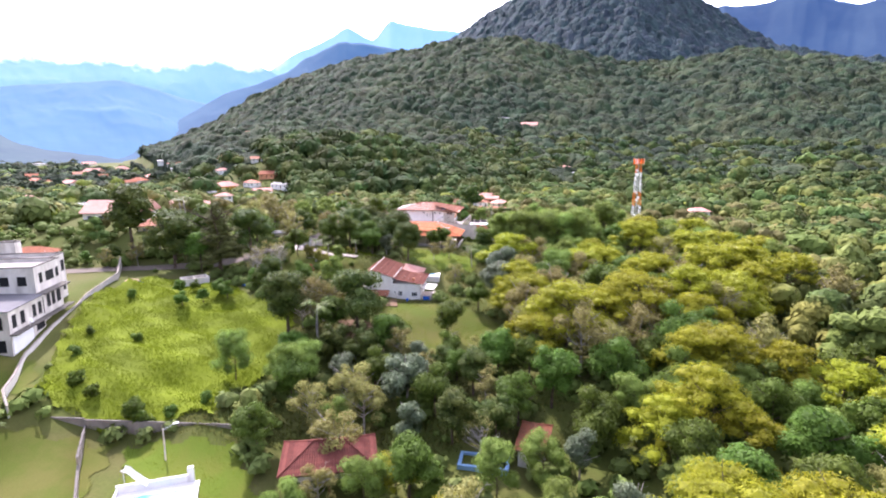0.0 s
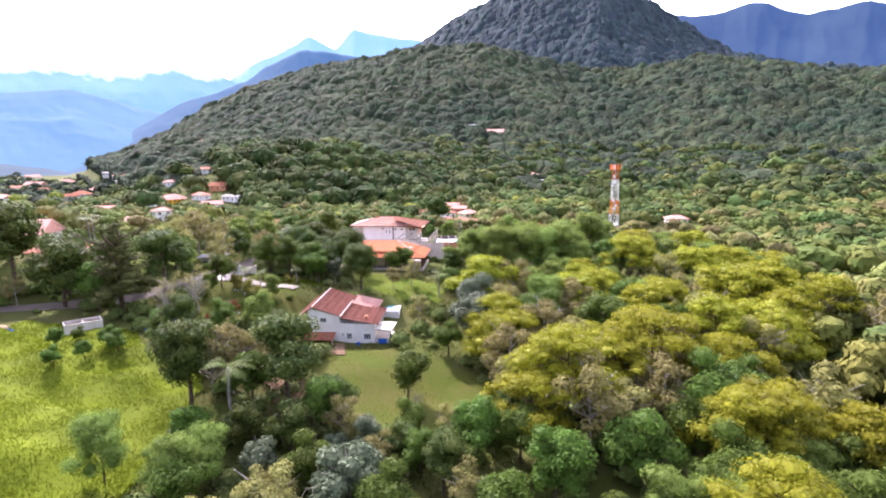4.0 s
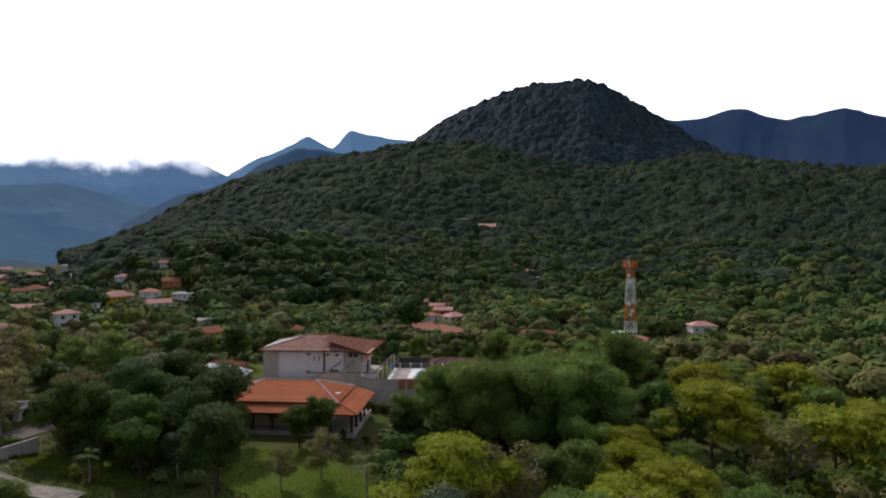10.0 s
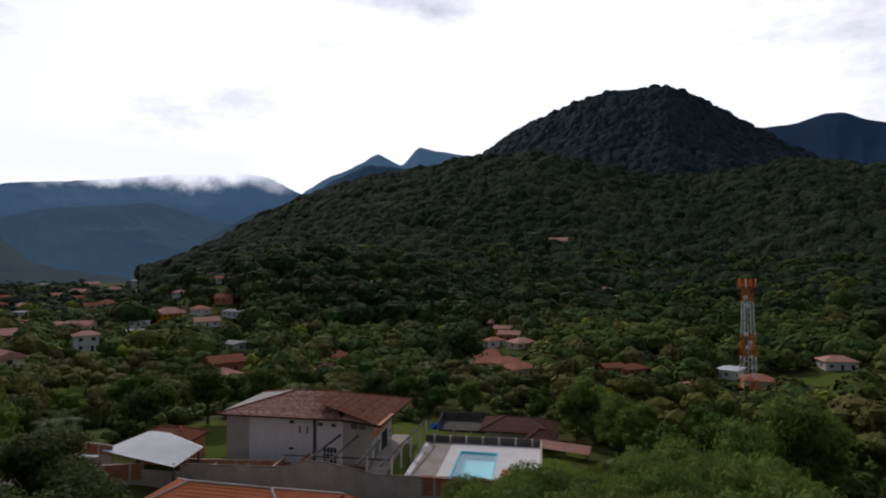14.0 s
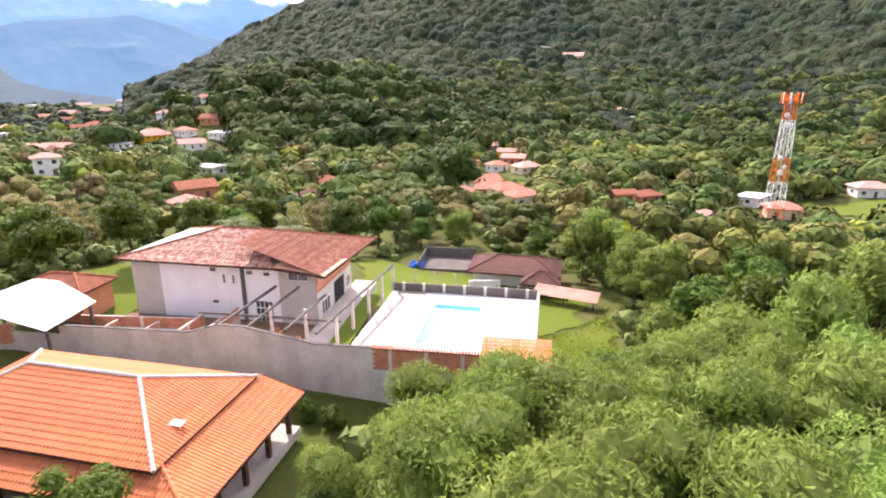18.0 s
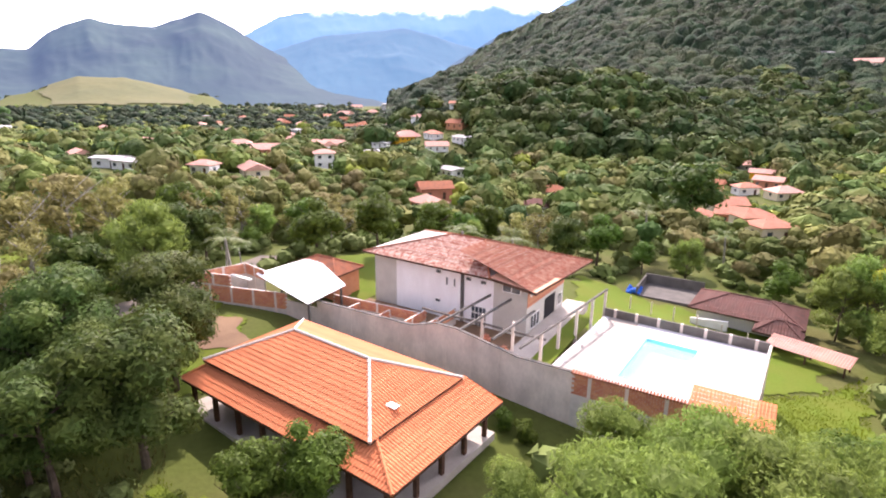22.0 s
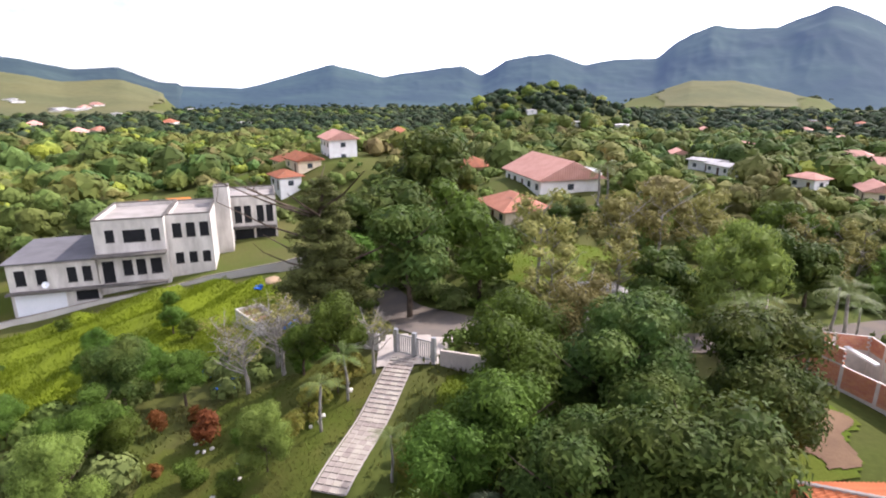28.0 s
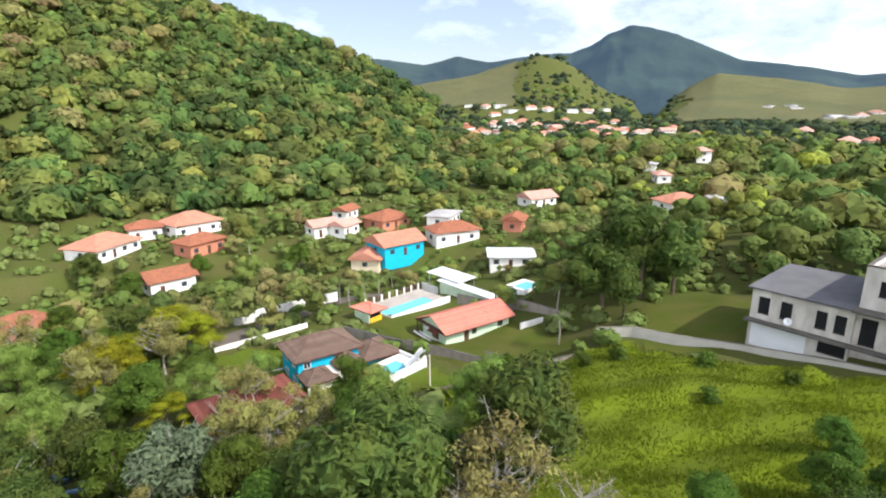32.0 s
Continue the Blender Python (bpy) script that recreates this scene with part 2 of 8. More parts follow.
def raw_part(name, verts, faces, material, parent=None, smooth=False):
    """A mesh from numpy vertices and faces of one size."""
    me = bpy.data.meshes.new(name)
    faces = np.asarray(faces, dtype=np.int32)
    n, k = faces.shape
    me.vertices.add(len(verts))
    me.vertices.foreach_set("co", np.asarray(verts, dtype=np.float32).ravel())
    me.loops.add(n * k)
    me.loops.foreach_set("vertex_index", faces.ravel())
    me.polygons.add(n)
    me.polygons.foreach_set("loop_start", np.arange(0, n * k, k, dtype=np.int32))
    me.polygons.foreach_set("use_smooth", np.full(n, smooth))
    me.update(calc_edges=True)
    me.materials.append(material)
    ob = new(name, me)
    if parent is not None:
        ob.parent = parent
    return ob


def box(bm, x0, y0, z0, x1, y1, z1):
    vs = [bm.verts.new(p) for p in ((x0, y0, z0), (x1, y0, z0), (x1, y1, z0), (x0, y1, z0),
                                    (x0, y0, z1), (x1, y0, z1), (x1, y1, z1), (x0, y1, z1))]
    for f in ((0, 3, 2, 1), (4, 5, 6, 7), (0, 1, 5, 4), (1, 2, 6, 5), (2, 3, 7, 6), (3, 0, 4, 7)):
        bm.faces.new([vs[i] for i in f])


def boxes(name, material, parent, *bs, label=""):
    bm = bmesh.new()
    for b in bs:
        box(bm, *b)
    return part(name, bm, material, parent, label)


def bar(bm, a, b, r=0.05, sides=6, r2=None):
    """A round bar from a to b."""
    a, b = Vector(a), Vector(b)
    d = (b - a).normalized()
    u = d.orthogonal().normalized()
    w = d.cross(u)
    r2 = r if r2 is None else r2
    rings = []
    for p, q in ((a, r), (b, r2)):
        rings.append([bm.verts.new(p + (u * math.cos(k * math.tau / sides) + w * math.sin(k * math.tau / sides)) * q) for k in range(sides)])
    for k in range(sides):
        bm.faces.new((rings[0][k], rings[0][(k + 1) % sides], rings[1][(k + 1) % sides], rings[1][k]))
    bm.faces.new(rings[1])
    bm.faces.new(rings[0][::-1])


def thing(name, at, label, category, group="", turn=0.0, kind=""):
    e = new(name)
    e.matrix_world = pose(*at, 0, 0, turn)
    return tagged(e, label, category, group, kind)


# ---- the ground ----
CX, CY = 0.0, 120.0
# places and heights of the near ground
NEAR = [(0, 0, -26), (-25, 4, -26), (-60, 10, -26), (40, 20, -27), (-17, 62, -21.3), (-28, 50, -23.2), (-53, 46, -22.6), (-45.5, 57, -21.2), (-45.5, 63, -20.9), (-62, 52, -21.5), (-60, 33, -23), (-38, 57, -21.2),
        (10, 60, -21), (40, 70, -20), (-5, 92, -16.5), (12, 95, -16), (-16, 116, -13.2), (-24, 122, -11.5), (0, 120, -12.5), (35, 120, -14), (-40, 70, -16.8)]
NEAR2 = [(-61.1, 110.1, -10.9), (-52.2, 87.9, -14.4), (-67.7, 73.4, -16.1), (-40, 110, -9.5), (-46, 133, -5.4), (-31, 129, -6.2), (-18, 134, -8.2), (-14, 150, -8.0),
         (-30, 152, -7.6), (0, 150, -9.0), (30, 155, -11), (25, 180, -10), (-38, 162, -6.0), (-36, 185, -6.2), (-15, 180, -6.2), (0, 192, -9.4), (8, 199, -11.1), (-3, 203, -10.9), (8, 207, -11.4), (14, 190, -10.4), (-14, 196, -8.6)]
NEAR3 = [(15, 215, -13), (-20, 215, -11), (-60, 215, -12), (45, 240, -20), (-40, 260, -20), (-84.4, 89.0, -10.6), (-86.6, 74.6, -13.3), (-102.1, 105.6, -9.5),
         (-70, 150, -5), (-95, 152, -3.5), (-112, 160, -1.5), (-145, 116, 0), (-120, 60, -10), (-150, 200, -8), (-85, 60, -15), (-120, -30, -22), (-73.8, 91.2, -13.7), (-76.5, 99.5, -12.4), (-78.5, 106.0, -11.5), (-71.6, 84.5, -15.0), (-77.5, 114.0, -9.9), (-74.0, 103.8, -11.2), (-64.0, 115.6, -11.7), (-84.0, 112.0, -9.2), (-83.5, 105.0, -10.2), (-85.5, 97.9, -10.8), (-89.9, 105.6, -10.1)]
NEAR4 = [(-8, 520, -28), (178, 405, -30), (80, 296, -29), (-100, 400, -28), (-250, -70, -14), (-130, -40, -20), (-250, 150, -23), (-30, 330, -27), (130, 270, -26)]


def near_height(x, y):
    pts = np.array(NEAR + NEAR2 + NEAR3 + NEAR4, dtype=float)
    num = np.zeros_like(x)
    den = np.zeros_like(x)
    for px_, py_, pz_ in pts:
        w = 1.0 / ((x - px_) ** 2 + (y - py_) ** 2 + 30.0) ** 1.7
        num += w * pz_
        den += w
    far = np.maximum(np.hypot(x - CX, y - CY) - 60.0, 0.0)
    wf = (far / 170.0) ** 3 / 170.0 ** 3.4
    return (num + wf * -28.0) / (den + wf)


# crest lines as bearing and elevation from the middle of the place, with the foot's and the crest's distance
RIDGES = [
    # the summit, the long shoulder before it, the wooded terrace at its foot and the round hill by the village
    (800, 1450, 1.25, 1.0, [(-14, 4.0), (-8, 7.5), (-5, 9.6), (-2.6, 11.1), (0.4, 13.0), (6.1, 15.5), (9.4, 16.3), (15.2, 16.4), (17.2, 15.2), (22.4, 12.0), (27.5, 8.9), (32, 7.4), (40, 6.0), (60, 4.5), (90, 3), (120, 2.0)]),
    (470, 1020, 1.25, 1.0, [(-36, -0.8), (-33.6, -0.2), (-28.7, 2.0), (-22.3, 5.7), (-15.5, 8.4), (-10.8, 9.0), (-2.6, 10.4), (3, 10.0), (8, 8.9), (14, 8.0), (20, 7.6), (27, 7.9), (32, 7.6), (38, 6.4), (60, 4.0), (90, 2.5), (120, 1.5)]),
    (400, 700, 1.0, 0.8, [(-36, -2.0), (-31, 0.2), (-26, 1.2), (-18, 1.5), (-8, 1.7), (0, 1.5), (6, 1.1), (12, 0.6), (20, 0.2), (32, 0.0), (45, -0.5)]),
    (325, 470, 0.75, 0.5, [(-34, -4.8), (-31.5, -2.6), (-27, -1.1), (-21, -0.2), (-15, -0.2), (-10, -1.2), (-5, -3.0), (-1, -4.8)]),
    (900, 1350, 1.1, 0.8, [(-160, -0.6), (-157.2, 0.9), (-150.6, 2.4), (-145.1, 4.3), (-142.4, 3.7), (-138.5, 0.55), (-136, -0.5)]),
    (1000, 1500, 1.1, 0.8, [(-133, -0.5), (-131.1, 0.9), (-129.1, 1.7), (-121.8, 0.9), (-119.5, 0.4), (-115.2, 0.5), (-112, -0.5)]),
    (170, 470, 1.05, 1.0, [(-230, 8), (-205, 11.0), (-187.8, 10.8), (-180.6, 9.4), (-172.5, 7.4), (-167.3, 5.5), (-162.3, 3.3), (-157, 0.3), (-154, -1.5)]),
    (1100, 1500, 1.0, 0.8, [(-69, -1.2), (-67.1, -0.9), (-63.2, 0.35), (-59.8, 0.25), (-54.6, -0.8), (-52, -1.2)]),
    (450, 620, 1.0, 0.7, [(-84, -2.8), (-81.6, -1.6), (-76, -0.3), (-73.3, -0.6), (-70.2, -1.7), (-67, -2.8)]),
]
# the farthest ranges, in the haze
FAR_RANGES = [
    (1550, 2300, 1.2, 1.0, [(-37, 0.3), (-31, 2.0), (-26.4, 4.8), (-23, 6.0), (-20.5, 7.0), (-17.5, 8.8), (-15.2, 10.1), (-13, 10.1), (-10, 9.6), (-4, 8.0)]),
    (1700, 2700, 1.3, 1.0, [(12, 10.5), (22.3, 12.15), (25.9, 12.4), (27.7, 12.74), (32.2, 11.27), (36.3, 11.85), (39.2, 10.64), (48, 9), (70, 5)]),
    (2700, 4100, 1.3, 1.0, [(-24, 5.0), (-20.1, 8.0), (-15.6, 10.1), (-13.9, 11.2), (-11.5, 9.9), (-9.8, 11.9), (-6.2, 11.1), (-2.1, 11.0), (5, 9)]),
    (2500, 3700, 1.2, 1.0, [(-52, 3.0), (-49.9, 4.5), (-46.6, 6.3), (-42.3, 6.8), (-38.1, 7.4), (-33.0, 8.3), (-28.0, 8.7), (-24.5, 8.3), (-21.5, 6.9), (-18, 4.5)]),
    (1700, 2700, 1.2, 1.0, [(-52, 1.5), (-47.2, 3.25), (-43.3, 4.5), (-39.5, 5.1), (-35, 5.6), (-31.7, 4.8), (-28.7, 3.9), (-22, 2.0)]),
    (1500, 2500, 1.15, 1.0, [(-113, 0.5), (-105.6, 0.1), (-101.6, 1.1), (-97.2, 2.3), (-92.3, 1.1), (-90.7, 1.5), (-84.5, 2.2), (-82.7, 1.3), (-80.2, 2.7), (-76.1, 3.2),
                  (-72.8, 2.1), (-70, 2.6), (-66.5, 2.5), (-65, 3.96), (-62, 5.27), (-60.1, 4.8), (-57.2, 4.7), (-53.5, 6.2), (-50.9, 5.2), (-47.2, 3.0), (-42, 1.3), (-36, -0.4)]),
    (1500, 2400, 1.3, 1.0, [(-172, 3.5), (-164.1, 3.9), (-156.3, 3.1), (-153.1, 3.9), (-149.8, 3.4), (-145.4, 4.1), (-142.1, 4.2), (-139.9, 5.0), (-136.8, 6.5), (-133.6, 5.6),
                  (-127.4, 3.1), (-122.5, 2.4), (-118.9, 1.6), (-115.5, 1.9), (-112.6, 0.7), (-109, 0.3)]),
]


def mountain_height(x, y):
    r = np.hypot(x - CX, y - CY)
    az = np.degrees(np.arctan2(x - CX, y - CY))
    h = np.full_like(x, -60.0)
    for foot, crest, power, back, table in RIDGES:
        a = np.array([p[0] for p in table], dtype=float)
        top = 20 + crest * np.tan(np.radians([p[1] for p in table])) + 28
        for shift in (0.0, -360.0):
            q = az + shift
            inside = (q >= a[0]) & (q <= a[-1])
            t = np.interp(q, a, top) * inside
            up = np.clip((r - foot) / (crest - foot), 0, 1) ** power
            down = np.clip(1.0 - (r - crest) / (0.9 * (crest - foot)), 0, 1)
            h = np.maximum(h, np.where(inside, np.where(r < crest, t * up, t * down) - 28.0, -60))
    return h


LATTICE = np.random.default_rng(404).random((256, 256))


def value_noise(x, y):
    """Smooth random field between 0 and 1 with cells one unit wide."""
    i, j = np.floor(x).astype(int), np.floor(y).astype(int)
    u, v = x - i, y - j
    u, v = u * u * (3 - 2 * u), v * v * (3 - 2 * v)
    a, b = LATTICE[i & 255, j & 255], LATTICE[(i + 1) & 255, j & 255]
    c, d = LATTICE[i & 255, (j + 1) & 255], LATTICE[(i + 1) & 255, (j + 1) & 255]
    return (a * (1 - u) + b * u) * (1 - v) + (c * (1 - u) + d * u) * v


def ridged(x, y, size, octaves=4):
    """Sharp crests between rounded gullies, about -1 to 1."""
    z, amp, tot = np.zeros_like(x), 1.0, 0.0
    for k in range(octaves):
        q = size / 2 ** k
        n = value_noise(x / q + 17.3 * k, y / q + 9.1 * k)
        z += amp * (1 - 2 * np.abs(2 * n - 1) ** 0.8)
        tot += amp
        amp *= 0.5
    return z / tot


def ridge_noise(x, y):
    """Gullies and spurs on the slopes."""
    return ridged(x, y, 330.0, 4) * 0.9 + (value_noise(x / 110 + 5, y / 110) - 0.5) * 0.5


def height(x, y):
    x, y = np.asarray(x, dtype=float), np.asarray(y, dtype=float)
    n = near_height(x, y)
    m = mountain_height(x, y)
    over = np.clip(m + 26, 0, None)
    m = m + ridge_noise(x, y) * np.minimum(over * 0.15, 34) * np.clip(1 - over / 700, 0.2, 1)
    k = 6.0
    return np.where(m > n, m, n) + k * np.log1p(np.exp(-np.abs(m - n) / k)) * (np.hypot(x - CX, y - CY) > 140)


def ground_z(x, y):
    return float(height(np.array([x]), np.array([y]))[0])


def make_ground():
    rings = np.concatenate([np.arange(0.01, 90, 1.5), np.geomspace(91, 4700, 140)])
    nseg = 330
    th = np.linspace(0, math.tau, nseg, endpoint=False)
    R, T = np.meshgrid(rings, th, indexing="ij")
    X, Y = CX - 15 + R * np.sin(T), CY - 5 + R * np.cos(T)
    Z = height(X, Y)
    v = np.stack([X, Y, Z], -1).reshape(-1, 3)
    i, j = np.meshgrid(np.arange(len(rings) - 1), np.arange(nseg), indexing="ij")
    a = i * nseg + j
    b = i * nseg + (j + 1) % nseg
    f = np.stack([a, b, b + nseg, a + nseg], -1).reshape(-1, 4)
    ob = raw_part("ground", v, f, GROUND, smooth=True)
    return tagged(ob, "rough green valley floor and forest soil", "ground", kind="structure")


ground = make_ground()


def spurs(across, down):
    """Spurs and gullies of far mountains, running down the slope."""
    return 52.0 * ridged(across, down * 0.30, 300.0, 4) + 34.0 * (value_noise(across / 420, down / 500) - 0.5) + 12.0 * ridged(across + 0.2 * down, down * 0.5, 90.0, 2)


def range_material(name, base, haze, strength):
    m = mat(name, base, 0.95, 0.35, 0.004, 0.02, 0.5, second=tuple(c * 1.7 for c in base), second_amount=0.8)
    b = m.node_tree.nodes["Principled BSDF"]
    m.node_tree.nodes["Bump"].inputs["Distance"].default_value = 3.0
    # Air haze is put in as a bluish glow of the slopes themselves.
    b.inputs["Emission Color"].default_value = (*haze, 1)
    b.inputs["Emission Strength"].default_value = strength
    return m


def make_ranges():
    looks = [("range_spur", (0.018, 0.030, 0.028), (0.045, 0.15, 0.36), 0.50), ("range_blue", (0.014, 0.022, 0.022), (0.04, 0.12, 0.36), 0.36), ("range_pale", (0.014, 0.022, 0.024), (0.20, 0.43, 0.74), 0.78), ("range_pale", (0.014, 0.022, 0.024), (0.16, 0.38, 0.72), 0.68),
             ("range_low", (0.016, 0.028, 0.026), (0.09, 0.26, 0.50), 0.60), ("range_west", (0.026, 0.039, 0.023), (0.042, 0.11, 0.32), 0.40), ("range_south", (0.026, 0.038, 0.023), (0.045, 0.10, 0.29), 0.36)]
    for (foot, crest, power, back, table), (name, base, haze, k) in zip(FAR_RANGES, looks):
        a = np.array([p[0] for p in table], dtype=float)
        n = int((a[-1] - a[0]) * 6)
        az = np.linspace(a[0], a[-1], n)
        top = 44 + crest * np.tan(np.radians(np.interp(az, a, [p[1] for p in table])))
        step = (az[1] - az[0])
        kern = np.hanning(int(1.4 / step) | 1)
        pad = len(kern) // 2
        top = np.convolve(np.pad(top, pad, mode="edge"), kern / kern.sum(), mode="valid") * 0.85 + top * 0.15
        ends = np.clip(np.minimum(az - a[0], a[-1] - az) / 2.0, 0, 1)
        rr = np.concatenate([np.linspace(foot, crest, 52), np.linspace(crest, crest + 400, 4)[1:]])
        A, R = np.meshgrid(np.radians(az), rr, indexing="ij")
        up = np.clip((R - foot) / (crest - foot), 0, 1)
        prof = np.where(R <= crest, up ** power, 1 - 0.5 * (R - crest) / 400)
        X, Y = CX + R * np.sin(A), CY + R * np.cos(A)
        Z = (top * ends)[:, None] * prof - 28 + spurs(A * crest, R) * prof * (1.22 - prof) * 1.9 * np.clip(top / 480, 0.15, 0.8)[:, None]
        v = np.stack([X, Y, Z], -1).reshape(-1, 3)
        i, j = np.meshgrid(np.arange(n - 1), np.arange(len(rr) - 1), indexing="ij")
        q = i * len(rr) + j
        f = np.stack([q, q + 1, q + len(rr) + 1, q + len(rr)], -1).reshape(-1, 4)
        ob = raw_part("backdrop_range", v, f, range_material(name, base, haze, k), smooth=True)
        tagged(ob, "hazy blue mountain range on the horizon", "mountain range", kind="structure")



def cloud_bank(az0, az1, r, z0, z1):
    """Low cloud lying against the far mountains: a curved sheet, thin at its ragged lower edge."""
    m = bpy.data.materials.new("cloud")
    m.use_nodes = True
    nt = m.node_tree
    nt.nodes.clear()
    L = nt.links.new
    out = nt.nodes.new("ShaderNodeOutputMaterial")
    em = nt.nodes.new("ShaderNodeEmission")
    em.inputs["Color"].default_value = (0.93, 0.95, 1.0, 1)
    em.inputs["Strength"].default_value = 4.6
    tr = nt.nodes.new("ShaderNodeBsdfTransparent")
    mx = nt.nodes.new("ShaderNodeMixShader")
    geo = nt.nodes.new("ShaderNodeNewGeometry")
    nz = nt.nodes.new("ShaderNodeTexNoise")
    nz.inputs["Scale"].default_value = 0.0042
    nz.inputs["Detail"].default_value = 8
    nz.inputs["Roughness"].default_value = 0.6
    L(geo.outputs["Position"], nz.inputs["Vector"])
    sep = nt.nodes.new("ShaderNodeSeparateXYZ")
    L(geo.outputs["Position"], sep.inputs[0])
    up = nt.nodes.new("ShaderNodeMapRange")
    up.inputs["From Min"].default_value = z0
    up.inputs["From Max"].default_value = z1
    L(sep.outputs["Z"], up.inputs["Value"])
    a = nt.nodes.new("ShaderNodeMath")
    a.operation = 'ADD'
    L(nz.outputs["Fac"], a.inputs[0])
    L(up.outputs[0], a.inputs[1])
    rp = nt.nodes.new("ShaderNodeMapRange")
    rp.interpolation_type = 'SMOOTHSTEP'
    rp.inputs["From Min"].default_value = 0.60
    rp.inputs["From Max"].default_value = 1.04
    L(a.outputs[0], rp.inputs["Value"])
    thin = nt.nodes.new("ShaderNodeMapRange")
    thin.inputs["From Min"].default_value = z1 * 1.0
    thin.inputs["From Max"].default_value = z1 * 1.24
    thin.inputs["To Min"].default_value = 1.0
    thin.inputs["To Max"].default_value = 0.0
    L(sep.outputs["Z"], thin.inputs["Value"])
    tm = nt.nodes.new("ShaderNodeMath")
    tm.operation = 'MULTIPLY'
    L(rp.outputs[0], tm.inputs[0])
    L(thin.outputs[0], tm.inputs[1])
    side = nt.nodes.new("ShaderNodeMath")
    side.operation = 'ARCTAN2'
    L(sep.outputs["X"], side.inputs[0])
    L(sep.outputs["Y"], side.inputs[1])
    fade = nt.nodes.new("ShaderNodeMapRange")
    fade.inputs["From Min"].default_value = radians(az1 - 9)
    fade.inputs["From Max"].default_value = radians(az1 - 1)
    fade.inputs["To Min"].default_value = 1.0
    fade.inputs["To Max"].default_value = 0.0
    L(side.outputs[0], fade.inputs["Value"])
    ts = nt.nodes.new("ShaderNodeMath")
    ts.operation = 'MULTIPLY'
    L(tm.outputs[0], ts.inputs[0])
    L(fade.outputs[0], ts.inputs[1])
    L(ts.outputs[0], mx.inputs[0])
    L(tr.outputs[0], mx.inputs[1])
    L(em.outputs[0], mx.inputs[2])
    L(mx.outputs[0], out.inputs["Surface"])
    az = np.radians(np.linspace(az0, az1, 40))
    zz = np.linspace(z0, z1 * 1.25, 6)
    A, Z = np.meshgrid(az, zz, indexing="ij")
    # the top leans back over the crest
    R = r + (Z - z0) * 0.5
    n = len(zz)
    i, j = np.meshgrid(np.arange(len(az) - 1), np.arange(n - 1), indexing="ij")
    q = i * n + j
    f = np.stack([q, q + 1, q + n + 1, q + n], -1).reshape(-1, 4)
    ob = raw_part("backdrop_cloud", np.stack([CX + R * np.sin(A), CY + R * np.cos(A), Z], -1).reshape(-1, 3), f, m, smooth=True)
    ob.visible_shadow = False
    tagged(ob, "white cloud lying along the far mountain crests", "cloud", kind="structure")


make_ranges()
cloud_bank(-60, -18, 3200, 370, 610)


# ---- foliage ----
def unit_rand(rng, n):
    v = rng.normal(size=(n, 3))
    return v / np.linalg.norm(v, axis=1, keepdims=True)


def leaf_cards(rng, centres, radii, n, size, up=0.35, flat=1.0, droop=0.0):
    """n pointed leaf sprigs on the shells of ellipsoid clumps."""
    k = rng.choice(len(centres), n, p=(radii[:, 0] ** 2) / (radii[:, 0] ** 2).sum())
    d = unit_rand(rng, n)
    d[:, 2] = np.where(rng.random(n) < up, np.abs(d[:, 2]), d[:, 2])
    rad = rng.uniform(0.62, 1.06, n) ** 0.7
    p = centres[k] + d * radii[k] * rad[:, None]
    nrm = d * 1.0 + unit_rand(rng, n) * 0.65
    nrm[:, 2] += 0.35
    nrm /= np.linalg.norm(nrm, axis=1, keepdims=True)
    t = np.cross(nrm, unit_rand(rng, n))
    t[:, 2] -= droop
    t /= np.linalg.norm(t, axis=1, keepdims=True)
    b = np.cross(nrm, t)
    s = size * rng.uniform(0.6, 1.35, n)[:, None]
    v = np.stack([p - t * s * 0.85 + b * s * 0.46 * flat, p + t * s * 1.1, p - t * s * 0.85 - b * s * 0.46 * flat], 1)
    return v.reshape(-1, 3), np.arange(3 * n).reshape(-1, 3)


ICO = bmesh.new()
bmesh.ops.create_icosphere(ICO, subdivisions=1, radius=1.0)
ICO_V = np.array([v.co[:] for v in ICO.verts])
ICO.verts.ensure_lookup_table()
ICO_F = np.array([[v.index for v in f.verts] for f in ICO.faces])
ICO.free()


def cores(rng, centres, radii, k=0.80):
    """Lumpy inner bodies of the clumps, as degenerate quads."""
    vs, fs = [], []
    for c, r in zip(centres, radii):
        w = ICO_V * (1 + rng.uniform(-0.18, 0.18, (len(ICO_V), 1)))
        fs.append(ICO_F + sum(len(q) for q in vs))
        vs.append(c + w * r * k)
    return np.concatenate(vs), np.concatenate(fs)


def crown_mesh(name, rng, centres, radii, n, size, material, up=0.35, flat=1.0, droop=0.0, core=0.70):
    v, f = leaf_cards(rng, centres, radii, n, size, up, flat, droop)
    if core:
        cv, cf = cores(rng, centres, radii, core)
        f = np.concatenate([f, cf + len(v)])
        v = np.concatenate([v, cv])
    return raw_part(name, v, f, material)


